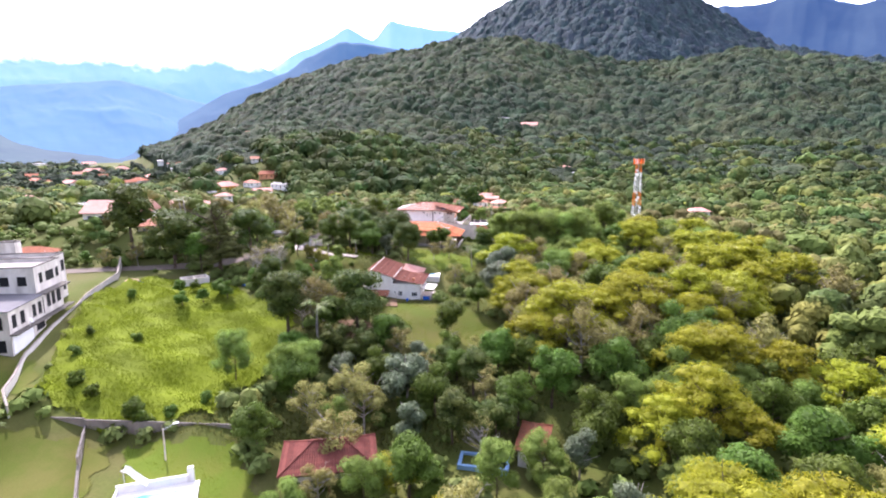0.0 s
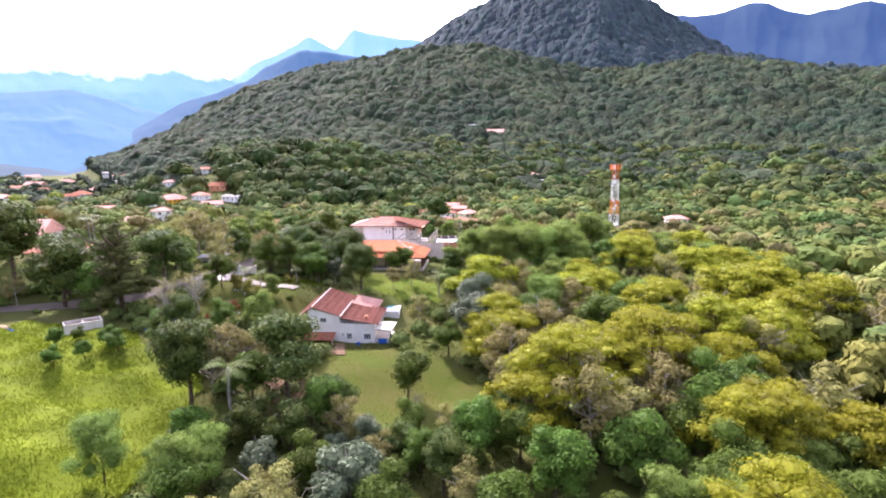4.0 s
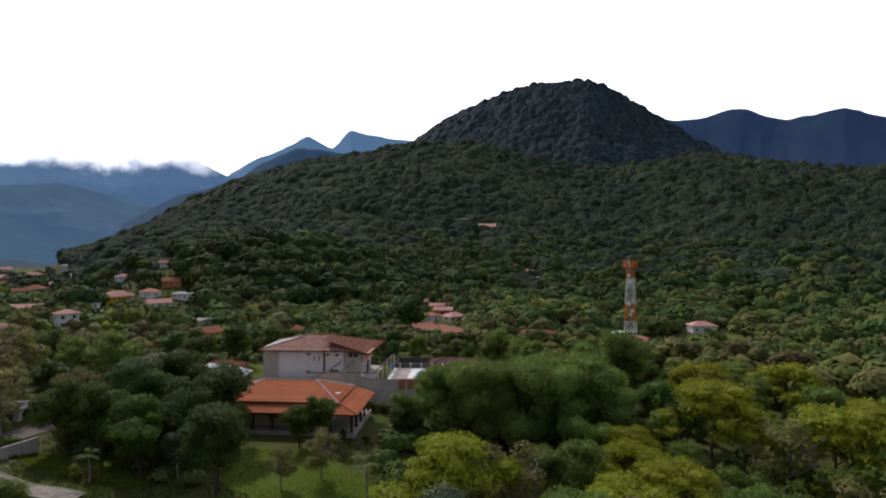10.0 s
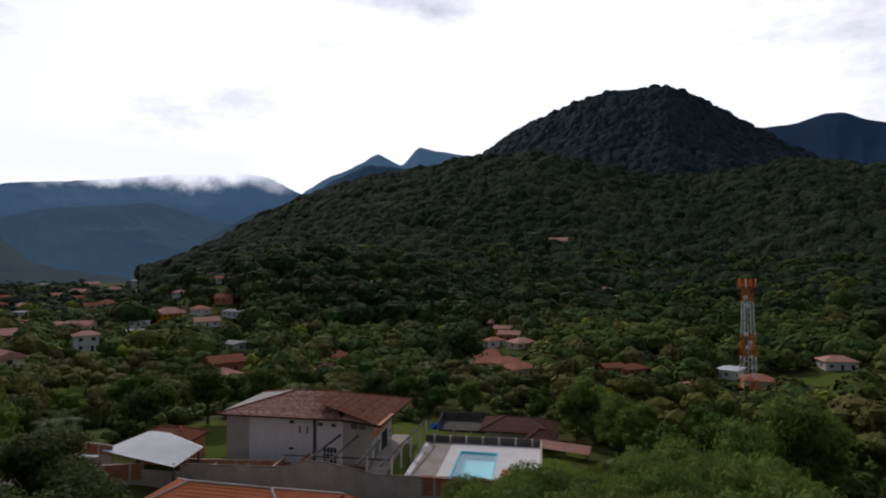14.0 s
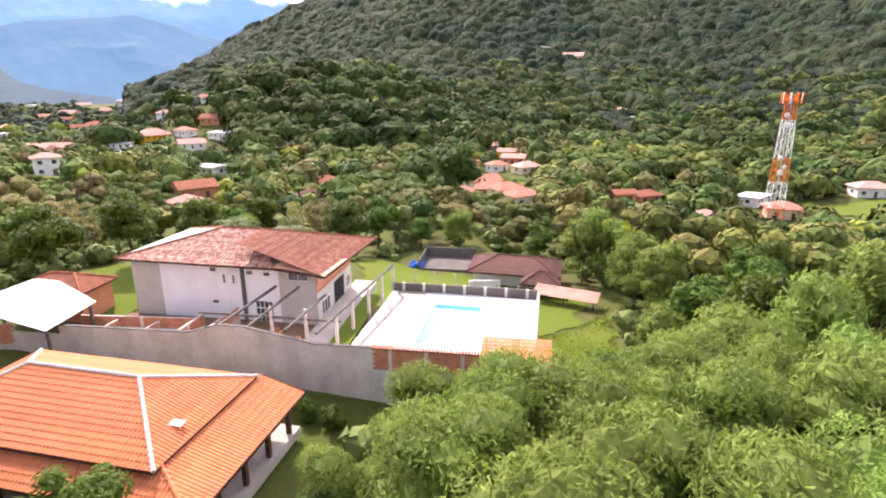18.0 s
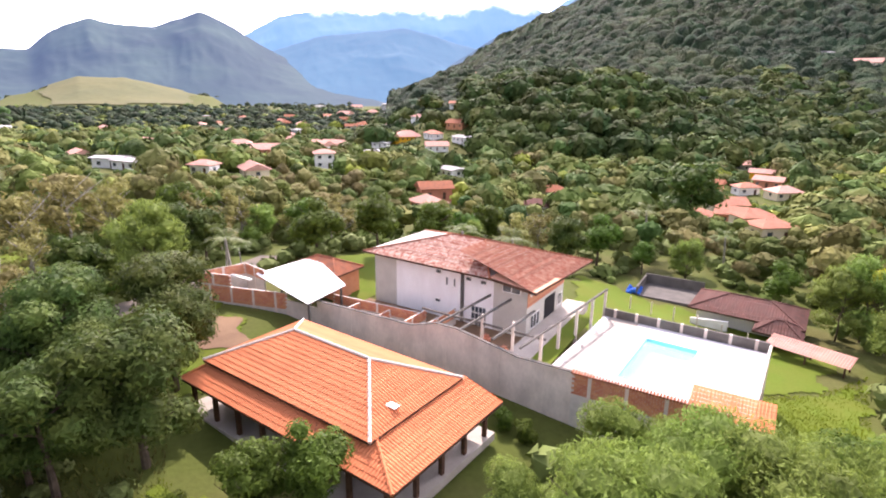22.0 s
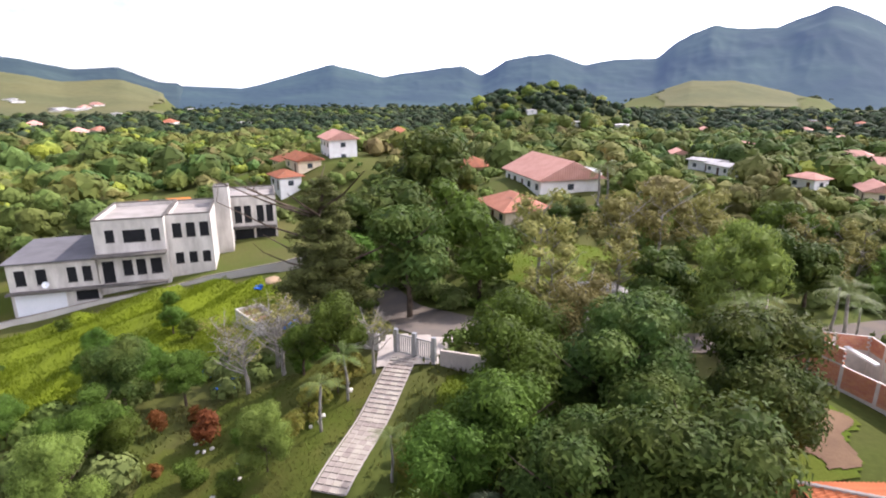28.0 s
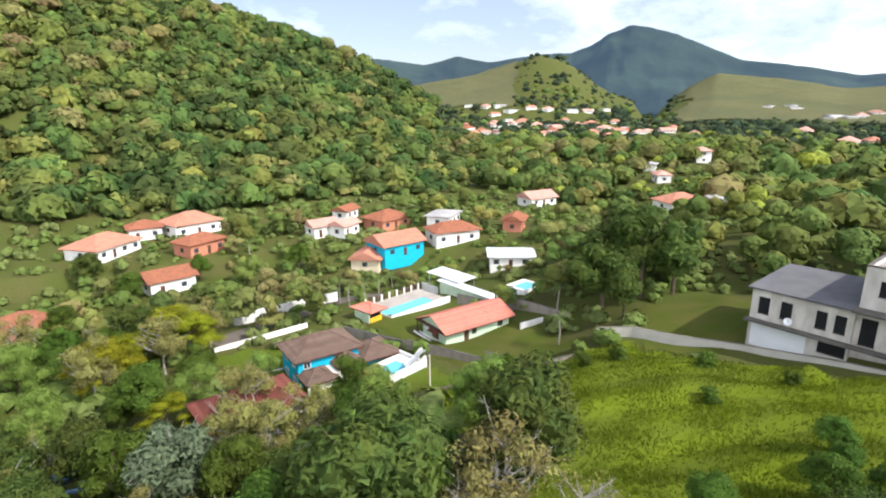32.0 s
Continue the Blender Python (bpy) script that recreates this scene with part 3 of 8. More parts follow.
def limb_mesh(name, rng, height_, r, limbs, material, spread=0.6, start=0.35, twigs=0, lean=0.05):
    bm = bmesh.new()
    p = Vector((0, 0, -0.6))
    pts = [p]
    for k in range(1, 5):
        pts.append(Vector((rng.uniform(-lean, lean) * height_ * k / 4, rng.uniform(-lean, lean) * height_ * k / 4, height_ * k / 4)))
    for k in range(4):
        bar(bm, pts[k], pts[k + 1], r * (1 - 0.2 * k), 7, r * (0.8 - 0.2 * k))
    for _ in range(limbs):
        u = rng.uniform(start, 0.95)
        k = min(int(u * 4), 3)
        a = pts[k].lerp(pts[k + 1], u * 4 - k)
        ang = rng.uniform(0, math.tau)
        ln = height_ * spread * rng.uniform(0.5, 1.0) * (1.15 - 0.5 * u)
        m = a + Vector((math.cos(ang) * ln * 0.5, math.sin(ang) * ln * 0.5, ln * 0.32))
        e = m + Vector((math.cos(ang + rng.uniform(-.5, .5)) * ln * 0.45, math.sin(ang + rng.uniform(-.5, .5)) * ln * 0.45, ln * 0.4))
        bar(bm, a, m, r * 0.38, 5, r * 0.24)
        bar(bm, m, e, r * 0.24, 5, r * 0.08)
        for _ in range(twigs):
            s = m.lerp(e, rng.uniform(-0.6, 1.0))
            d = Vector((rng.uniform(-1, 1), rng.uniform(-1, 1), rng.uniform(-0.1, 1))).normalized() * ln * rng.uniform(0.18, 0.45)
            bar(bm, s, s + d, r * 0.10, 3, r * 0.03)
    return part(name, bm, material, None)


def clumps(rng, n, h0, h1, width, size, top_narrow=0.5):
    z = rng.uniform(0, 1, n)
    w = width * (1 - top_narrow * np.abs(z - 0.35) / 0.65)
    a = rng.uniform(0, math.tau, n)
    q = np.sqrt(rng.uniform(0.05, 1, n)) * w
    c = np.stack([np.cos(a) * q, np.sin(a) * q, h0 + z * (h1 - h0)], 1)
    r = size * rng.uniform(0.7, 1.25, (n, 1)) * np.array([[1, 1, 0.78]])
    return c, r


MODELS = {}


def tree_model(kind, variant, lite=False):
    """A tree's trunk and crown, about as tall as its kind grows; made once and kept far below the ground sheet."""
    key = (kind, variant, lite)
    if key in MODELS:
        return MODELS[key]
    rng = np.random.default_rng(abs(hash_text(kind)) % 9999 + variant * 17)
    if kind == "broad":        # 11 m, dense and rounded
        c, r = clumps(rng, 16, 4.2, 9.3, 3.5, 1.75)
        crown = ("mid", c, r, 3600, 0.34, {})
        trunk = (8.0, 0.28, 6, BARK)
    elif kind == "dark":       # 11 m, glossy and dark
        c, r = clumps(rng, 18, 3.6, 9.3, 3.6, 1.75)
        crown = ("dark", c, r, 4000, 0.34, {})
        trunk = (7.5, 0.3, 6, BARK)
    elif kind == "bright":     # 12 m, yellow-green, spreading and layered
        n = 40
        a, q = rng.uniform(0, math.tau, n), np.sqrt(rng.uniform(0, 1, n))
        z = 10.9 - 4.6 * q ** 2 - rng.uniform(0, 1.5, n) - (rng.random(n) < 0.25) * 2.2
        c = np.stack([np.cos(a) * q * 5.9, np.sin(a) * q * 5.9, z], 1)
        r = rng.uniform(1.1, 2.0, (n, 1)) * np.array([[1, 1, 0.52]])
        crown = ("bright", c, r, 6400, 0.27, {"flat": 0.85, "core": 0.6})
        trunk = (9.0, 0.25, 10, BARK)
    elif kind == "soft":       # 9 m, feathery, like bamboo and young growth
        c, r = clumps(rng, 22, 2.0, 8.0, 3.0, 1.25, 0.45)
        crown = ("soft", c, r, 5200, 0.27, {"flat": 0.6, "droop": 0.5, "core": 0.66})
        trunk = (6.0, 0.12, 8, BARK)
    elif kind == "olive":      # 10 m, thin and dry
        c, r = clumps(rng, 18, 3.8, 9.2, 3.6, 1.25)
        crown = ("olive", c, r, 2300, 0.28, {"core": 0.45})
        trunk = (8.5, 0.22, 14, BARK_PALE)
    elif kind == "grey":       # 9 m, grey-green broad leaves
        c, r = clumps(rng, 12, 2.6, 8.0, 2.3, 1.35)
        crown = ("grey", c, r, 3400, 0.30, {"core": 0.7})
        trunk = (6.8, 0.2, 6, BARK_PALE)
    elif kind == "pine":       # 17 m, whorled and conical
        n = 120
        z = rng.uniform(0, 1, n) ** 0.9
        a = rng.uniform(0, math.tau, n)
        w = 3.9 * (1 - z) ** 0.75 * rng.uniform(0.25, 1.0, n) + 0.2
        c = np.stack([np.cos(a) * w, np.sin(a) * w, 3.2 + z * 13.2], 1)
        r = np.stack([1.0 + 0 * z, 1.0 + 0 * z, 0.55 + 0 * z], 1) * (1.25 - 0.65 * z)[:, None]
        crown = ("pine", c, r, 15000, 0.34, {"flat": 0.42, "core": 0.62, "droop": 0.3})
        trunk = (16.5, 0.34, 12, BARK)
    elif kind == "shrub":      # 2.4 m
        c, r = clumps(rng, 9, 0.5, 1.9, 1.0, 0.62)
        crown = ("mid", c, r, 900, 0.2, {})
        trunk = (1.6, 0.06, 5, BARK)
    elif kind in ("red", "croton"):      # 2.2 m, coloured garden leaves
        c, r = clumps(rng, 7, 0.6, 1.9, 0.7, 0.5)
        crown = (kind, c, r, 420, 0.26, {"core": 0.4, "flat": 0.7})
        trunk = (1.7, 0.05, 6, BARK)
    elif kind == "bare":       # 8 m, leafless pale branches
        c, r = clumps(rng, 8, 4.0, 7.5, 2.8, 0.9)
        crown = ("olive", c, r, 260, 0.2, {"core": 0})
        trunk = (5.5, 0.22, 18, BARK_PALE)
    mname, c, r, n, size, opt = crown
    n, size = ((int(n * 2.6), size * 0.54), (int(n * 1.15), size * 0.74), (int(n * 0.5), size * 1.05))[int(lite)]
    trunk_ob = limb_mesh("trunk", rng, trunk[0], trunk[1], trunk[2], trunk[3], twigs=14 if kind == "bare" else (4 if kind == "olive" else 1))
    crown_ob = crown_mesh("crown", rng, c, r, n, size, LEAF[mname], **opt)
    MODELS[key] = (trunk_ob.data, crown_ob.data)
    bpy.data.objects.remove(trunk_ob)
    bpy.data.objects.remove(crown_ob)
    return MODELS[key]


def hash_text(s):
    return sum((i + 1) * ord(ch) for i, ch in enumerate(s))


LEAF["palm"] = mat("leaf_palm", (0.14, 0.18, 0.05), 0.5, 0.3, 0.5, 3, 0, 0.25, 0.6, translucent=0.2)
CANOPY_NEAR = crowned(mat("canopy_near", (0.060, 0.094, 0.024), 0.8, 0.7, 0.014, 0.11, 0, 0, 0.15, second=(0.130, 0.160, 0.034), second_amount=0.8), 8.0, 0.6)
CANOPY_OLIVE = crowned(mat("canopy_olive", (0.130, 0.152, 0.034), 0.8, 0.7, 0.016, 0.13, 0, 0, 0.15, second=(0.160, 0.135, 0.055), second_amount=0.8), 8.0, 0.6)
UNDER = mat("undergrowth_leaf", (0.105, 0.150, 0.032), 0.8, 0.5, 0.06, 0.4, 0, 0, 0.3, second=(0.14, 0.16, 0.055), second_amount=0.8)
LEAF["pine"] = mat("leaf_pine", (0.105, 0.115, 0.034), 0.7, 0.3, 0.5, 3, 0, 0.2, 0.8, translucent=0.1)
TREE_WORDS = {
    "broad": ("rounded green broadleaf tree with a dense crown", "broad-leaved tree"),
    "dark": ("dark glossy evergreen tree with a heavy crown", "evergreen tree"),
    "bright": ("spreading tree with bright yellow-green foliage", "yellow-green tree"),
    "soft": ("feathery light green tree in a thicket", "thicket tree"),
    "olive": ("thin dry tree with sparse olive leaves", "sparse tree"),
    "grey": ("tree with large grey-green leaves and pale trunk", "grey-leaved tree"),
    "pine": ("tall conical pine with dark hanging branches", "pine tree"),
    "shrub": ("low green garden shrub on the grass", "shrub"),
    "red": ("garden shrub with rust-red leaves on dry grass", "shrub"),
    "croton": ("garden shrub with yellow and green strap leaves", "shrub"),
    "bare": ("leafless tree with pale grey branching limbs", "bare tree"),
}
# plan points along which the trees get their full foliage
CLOSE = [(-28, 142), (10, 150), (-36, 112), (8, 112)]
FLIGHT = [(6, 50), (5, 95), (5, 130), (-12, 130), (-28, 108)]
TREES_RNG = np.random.default_rng(5)


def tree(kind, x, y, size=1.0, z=None, variant=None, wide=1.0):
    rng = TREES_RNG
    variant = int(rng.integers(0, 3)) if variant is None else variant
    far = min(math.hypot(x - a, y - b) for a, b in FLIGHT)
    lite = 0 if min(math.hypot(x - a, y - b) for a, b in CLOSE) < 15 else (1 if far < 40 else 2)
    trunk, crown = tree_model(kind, variant, lite)
    low = kind in ("shrub", "red", "croton")
    e = thing("shrub" if low else "tree", (0, 0, 0), TREE_WORDS[kind][0], TREE_WORDS[kind][1], "shrubs" if low else "trees of the gardens and woods")
    zz = ground_z(x, y) if z is None else z
    e.matrix_world = pose(x, y, zz - 0.05, 0, 0, float(rng.uniform(0, 360))) @ Matrix.Diagonal((size * wide, size * wide, size, 1))
    for n, me in (("trunk", trunk), ("crown", crown)):
        ob = new(n, me)
        ob.parent = e
    return e


def palm_model():
    if "palm" in MODELS:
        return MODELS["palm"]
    rng = np.random.default_rng(77)
    bm = bmesh.new()
    p = Vector((0, 0, -0.5))
    for k in range(6):
        q = Vector((0.12 * math.sin(k), 0.1 * k * 0.5, 6.0 * (k + 1) / 6))
        bar(bm, p, q, 0.19 - 0.012 * k, 8, 0.18 - 0.012 * k)
        p = q
    trunk = part("trunk", bm, BARK_PALE, None)
    v, f = [], []
    for k in range(14):
        a = k * 2.399 + rng.uniform(-0.2, 0.2)
        rise = rng.uniform(0.2, 1.5)
        ln = rng.uniform(2.3, 3.1)
        d = Vector((math.cos(a), math.sin(a), 0))
        side = Vector((-d.y, d.x, 0))
        spine = [p + d * (ln * t) + Vector((0, 0, ln * (rise * t - (0.45 + rise * 0.45) * t * t))) for t in np.linspace(0.05, 1, 9)]
        for i in range(8):
            s0, s1 = spine[i], spine[i + 1]
            wd = 0.55 * math.sin(math.pi * min(0.96, (i + 1.3) / 9.2)) + 0.05
            for sg in (-1, 1):
                for m in range(2):
                    b0 = s0.lerp(s1, m / 2)
                    b1 = s0.lerp(s1, m / 2 + 0.24)
                    tip = b1 + side * (sg * wd) + d * 0.22 + Vector((0, 0, -0.32 * wd))
                    n = len(v)
                    v += [b0[:], b1[:], tip[:], (tip + (b0 - b1) * 0.35)[:]]
                    f.append((n, n + 1, n + 2, n + 3))
    crown = raw_part("crown", np.array(v), np.array(f), LEAF["palm"])
    MODELS["palm"] = (trunk.data, crown.data)
    bpy.data.objects.remove(trunk)
    bpy.data.objects.remove(crown)
    return MODELS["palm"]


def palm(x, y, size):
    trunk, crown = palm_model()
    e = thing("palm", (0, 0, 0), "feathery palm tree with arching fronds", "palm tree", "palms")
    e.matrix_world = pose(x, y, ground_z(x, y), 0, 0, float(TREES_RNG.uniform(0, 360))) @ Matrix.Diagonal((size, size, size, 1))
    for n, me in (("trunk", trunk), ("crown", crown)):
        ob = new(n, me)
        ob.parent = e
    return e


# ---- far woods ----
CLEAR = []      # x, y, radius: no wood here


def woods(name, label, pts, sizes, cards, card_size, material, seed, smooth=False, core=0.86, tall=0.8):
    """Crowns of many trees in one mesh: a lumpy body and leaf sprigs each."""
    rng = np.random.default_rng(seed)
    n = len(pts)
    base = ICO_V
    w = base[None] * (1 + rng.uniform(-0.22, 0.22, (n, len(base), 1)))
    rad = sizes[:, None] * rng.uniform(0.8, 1.2, (n, 3)) * np.array([[1, 1, tall]])
    cz = pts + np.array([[0, 0, 1]]) * sizes[:, None] * 0.75
    body = cz[:, None, :] + w * rad[:, None, :] * core
    nb = len(base)
    tri = (ICO_F[None] + (np.arange(n) * nb)[:, None, None]).reshape(-1, 3)
    v1 = body.reshape(-1, 3)
    m = n * cards
    k = rng.choice(n, m, p=sizes ** 2 / (sizes ** 2).sum())
    d = unit_rand(rng, m)
    d[:, 2] = np.abs(d[:, 2]) * 1.0 - 0.25
    p = cz[k] + d * rad[k] * rng.uniform(0.8, 1.1, (m, 1))
    nrm = d * 1.5 + unit_rand(rng, m) * 0.5
    nrm[:, 2] += 0.3
    nrm /= np.linalg.norm(nrm, axis=1, keepdims=True)
    t = np.cross(nrm, unit_rand(rng, m))
    t /= np.linalg.norm(t, axis=1, keepdims=True)
    b = np.cross(nrm, t)
    s = (card_size * np.sqrt(sizes[k] * sizes.mean()) * rng.uniform(0.6, 1.4, m))[:, None]
    v2 = np.stack([p - t * s - b * s * 0.5, p + t * s - b * s * 0.4, p + b * s * 0.9], 1).reshape(-1, 3)
    f2 = np.arange(3 * m).reshape(-1, 3) + len(v1)
    ob = raw_part(name, np.concatenate([v1, v2]), np.concatenate([tri, f2]), material, smooth=smooth)
    return tagged(ob, label, "forest", kind="stuff")


def clear_mask(x, y, pad=0.0):
    ok = np.ones(len(x), bool)
    for cx, cy, cr in CLEAR:
        ok &= (x - cx) ** 2 + (y - cy) ** 2 > (cr + pad) ** 2
    return ok


def scatter(seed, r0, r1, n, az0=-200.0, az1=50.0, grow=1.0):
    """Random places in a sector round the middle, denser near."""
    rng = np.random.default_rng(seed)
    u = rng.random(n)
    r = (r0 ** grow + u * (r1 ** grow - r0 ** grow)) ** (1 / grow)
    a = np.radians(rng.uniform(az0, az1, n))
    return CX + r * np.sin(a), CY + r * np.cos(a), rng


# ---- walls and roofs ----
BLUE = mat("blue_paint", (0.02, 0.42, 0.62), 0.7, 0.12, 0.8, 8, 0.1, second=(0.02, 0.34, 0.52))
GREENISH = mat("pale_green_paint", (0.55, 0.68, 0.50), 0.8, 0.12, 0.8, 8, 0.1, second=(0.45, 0.55, 0.42))
CREAM = mat("cream_paint", (0.70, 0.60, 0.42), 0.8, 0.12, 0.8, 8, 0.1, second=(0.55, 0.46, 0.34))
YELLOW = mat("yellow_paint", (0.85, 0.45, 0.03), 0.8, 0.12, 0.8, 8, 0.1)
TILE_PINK = mat("tile_pink", (0.58, 0.32, 0.255), 0.85, 0.2, 0.7, 14, 0.1, second=(0.45, 0.22, 0.17), island=0.2)
TILE_MOTTLED = mat("tile_mottled", (0.36, 0.14, 0.10), 0.9, 0.3, 3.0, 9, 0.2, second=(0.68, 0.52, 0.42), second_amount=0.85, island=0.35)
TILE_MAROON = mat("tile_maroon", (0.185, 0.062, 0.048), 0.9, 0.3, 1.4, 10, 0.2, second=(0.11, 0.045, 0.036), island=0.35)
TILE_SALMON = mat("tile_salmon_red", (0.62, 0.225, 0.165), 0.85, 0.2, 0.7, 14, 0.1, second=(0.50, 0.17, 0.12), island=0.2)
TILE_BROWN = mat("tile_brown", (0.17, 0.115, 0.09), 0.9, 0.2, 0.9, 10, 0.2, second=(0.11, 0.075, 0.06), island=0.25)
FIBRE = mat("fibre_cement", (0.15, 0.145, 0.15), 0.9, 0.2, 0.5, 9, 0.1, second=(0.10, 0.095, 0.10))
RENDER_OLD = mat("old_render", (0.64, 0.60, 0.54), 0.9, 0.2, 0.6, 7, 0.2, second=(0.28, 0.25, 0.21), second_amount=0.6, stretch=(1, 1, 0.30))
SLAB = mat("roof_slab", (0.34, 0.31, 0.28), 0.95, 0.2, 0.4, 6, 0.2, second=(0.20, 0.18, 0.16))
RENDER_GREY = mat("grey_render", (0.52, 0.49, 0.43), 0.95, 0.18, 0.6, 8, 0.2, second=(0.42, 0.39, 0.34))
STAIN = mat("stained_slab", (0.15, 0.135, 0.12), 0.95, 0.3, 0.8, 9, 0.2, second=(0.07, 0.065, 0.06))
WALL_OLD = mat("weathered_wall", (0.30, 0.26, 0.22), 0.95, 0.3, 0.7, 6, 0.3, second=(0.14, 0.12, 0.10), stretch=(1, 1, 0.4))
PAVING = mat("paving", (0.44, 0.39, 0.34), 0.9, 0.25, 0.5, 9, 0.2, second=(0.30, 0.265, 0.23))
COURT = mat("court_floor", (0.80, 0.77, 0.74), 0.85, 0.08, 0.6, 10, 0.1, second=(0.70, 0.66, 0.62))
SAND = mat("sand", (0.42, 0.30, 0.19), 0.95, 0.2, 1.0, 12, 0.3)
SOIL = mat("soil", (0.22, 0.14, 0.085), 0.95, 0.25, 0.5, 6, 0.4, second=(0.14, 0.09, 0.06))
ASPHALT = mat("asphalt", (0.175, 0.145, 0.118), 0.95, 0.2, 0.4, 12, 0.3, second=(0.11, 0.10, 0.095))
STEEL = mat("galvanised", (0.45, 0.46, 0.47), 0.5, 0.15, 2, 10, 0.05, metallic=0.6)
TOWER_RED = mat("tower_orange", (0.72, 0.16, 0.03), 0.6, 0.1, 2, 10, 0.05)
TOWER_WHITE = mat("tower_white", (0.78, 0.77, 0.75), 0.6, 0.1, 2, 10, 0.05)
BLUE_TARP = mat("blue_tarpaulin", (0.03, 0.14, 0.55), 0.5, 0.2, 3, 10, 0.2)
LIME = mat("lime_mortar", (0.62, 0.56, 0.50), 0.9, 0.15, 2, 10, 0.1)


def rib_rows(bm, e0, e1, t0, t1, step=0.3, lift=0.06, courses=None):
    """A tiled roof slope between the eave e0-e1 and the top t0-t1: round ribs running up the slope, cut off where hips take them.
    With courses, each course of tiles laps over the one below."""
    e0, e1, t0, t1 = Vector(e0), Vector(e1), Vector(t0), Vector(t1)
    eave = e1 - e0
    ln = eave.length
    ax = eave / ln
    n = max(2, round(ln / step))
    s0, s1 = (t0 - e0).dot(ax), (t1 - e0).dot(ax)
    h0, h1 = (t0 - e0) - ax * s0, (t1 - e0) - ax * s1
    hgt = max(h0.length, h1.length)
    pd = (h0 if h0.length >= h1.length else h1).normalized()
    up = ax.cross(pd).normalized()
    if up.z < 0:
        up = -up

    def lim(s):
        v = hgt
        if s0 > 0.05:
            v = min(v, hgt * s / s0)
        if s1 < ln - 0.05:
            v = min(v, hgt * (ln - s) / (ln - s1))
        return max(v, 0.0)
    rows = max(1, round(hgt / courses)) if courses else 1
    for c in range(rows):
        a, b = hgt * c / rows, hgt * (c + 1) / rows
        prev = None
        for k in range(2 * n + 1):
            s = ln * k / (2 * n)
            top = lim(s)
            lo, hi = min(a, top), min(b + 0.02, top)
            w = lift if k % 2 else 0.0
            low = bm.verts.new(e0 + ax * s + pd * lo + up * (w + (0.035 if courses else 0)))
            high = bm.verts.new(e0 + ax * s + pd * hi + up * w)
            if prev and (hi - lo > 0.01 or prev[2]):
                bm.faces.new((prev[0], low, high, prev[1]))
            prev = (low, high, hi - lo > 0.01)


def slope(name, e0, e1, t0, t1, material, parent, step=0.3, courses=None, label=""):
    bm = bmesh.new()
    rib_rows(bm, e0, e1, t0, t1, step, courses=courses)
    bmesh.ops.delete(bm, geom=[v for v in bm.verts if not v.link_faces], context='VERTS')
    return part(name, bm, material, parent, label)


def caps(name, pairs, material, parent, r=0.11, seg=0.42):
    """Rows of lapping ridge tiles along roof edges."""
    bm = bmesh.new()
    for a, b in pairs:
        a, b = Vector(a), Vector(b)
        n = max(1, int((b - a).length / seg))
        for k in range(n):
            p, q = a.lerp(b, k / n), a.lerp(b, (k + 1.08) / n)
            bar(bm, p + Vector((0, 0, 0.06)), q + Vector((0, 0, 0.06)), r * 1.15, 6, r * 0.9)
    return part(name, bm, material, parent)


def panel(name, material, parent, pts, thick=0.12, label=""):
    """A flat slab from its upper outline."""
    bm = bmesh.new()
    t = [bm.verts.new(p) for p in pts]
    b = [bm.verts.new((p[0], p[1], p[2] - thick)) for p in pts]
    bm.faces.new(t)
    bm.faces.new(b[::-1])
    for k in range(len(pts)):
        j = (k + 1) % len(pts)
        bm.faces.new((t[k], b[k], b[j], t[j]))
    bmesh.ops.recalc_face_normals(bm, faces=bm.faces)
    return part(name, bm, material, parent, label)


def hip(parent, x0, y0, x1, y1, z, rise, material, step=0.3, courses=None, ridge=None, cap=None, fascia=WOOD, name="roof"):
    w, d = x1 - x0, y1 - y0
    long_x = w >= d
    if ridge is None:
        k = min(w, d) / 2
        ridge = (x0 + k, (y0 + y1) / 2, x1 - k, (y0 + y1) / 2) if long_x else ((x0 + x1) / 2, y0 + k, (x0 + x1) / 2, y1 - k)
    a, b = (ridge[0], ridge[1], z + rise), (ridge[2], ridge[3], z + rise)
    p = [(x0, y0, z), (x1, y0, z), (x1, y1, z), (x0, y1, z)]
    top = part(name, bmesh_soffit(p, 0.16), fascia, parent, "")
    if long_x:
        faces = [(p[0], p[1], a, b), (p[1], p[2], b, b), (p[2], p[3], b, a), (p[3], p[0], a, a)]
        hips = [(p[0], a), (p[3], a), (p[1], b), (p[2], b)]
    else:
        faces = [(p[0], p[1], a, a), (p[1], p[2], a, b), (p[2], p[3], b, b), (p[3], p[0], b, a)]
        hips = [(p[0], a), (p[1], a), (p[2], b), (p[3], b)]
    for e0, e1, t0, t1 in faces:
        slope("tile_slope", e0, e1, t0, t1, material, top, step, courses)
    caps("ridge_tiles", hips + ([(a, b)] if math.dist(a, b) > 0.2 else []), cap or material, top)
    return top


def bmesh_soffit(p, thick):
    bm = bmesh.new()
    lo = [bm.verts.new((q[0], q[1], q[2] - thick)) for q in p]
    hi = [bm.verts.new((q[0], q[1], q[2] - 0.02)) for q in p]
    bm.faces.new(lo[::-1])
    bm.faces.new(hi)
    for k in range(4):
        j = (k + 1) % 4
        bm.faces.new((lo[k], lo[j], hi[j], hi[k]))
    return bm


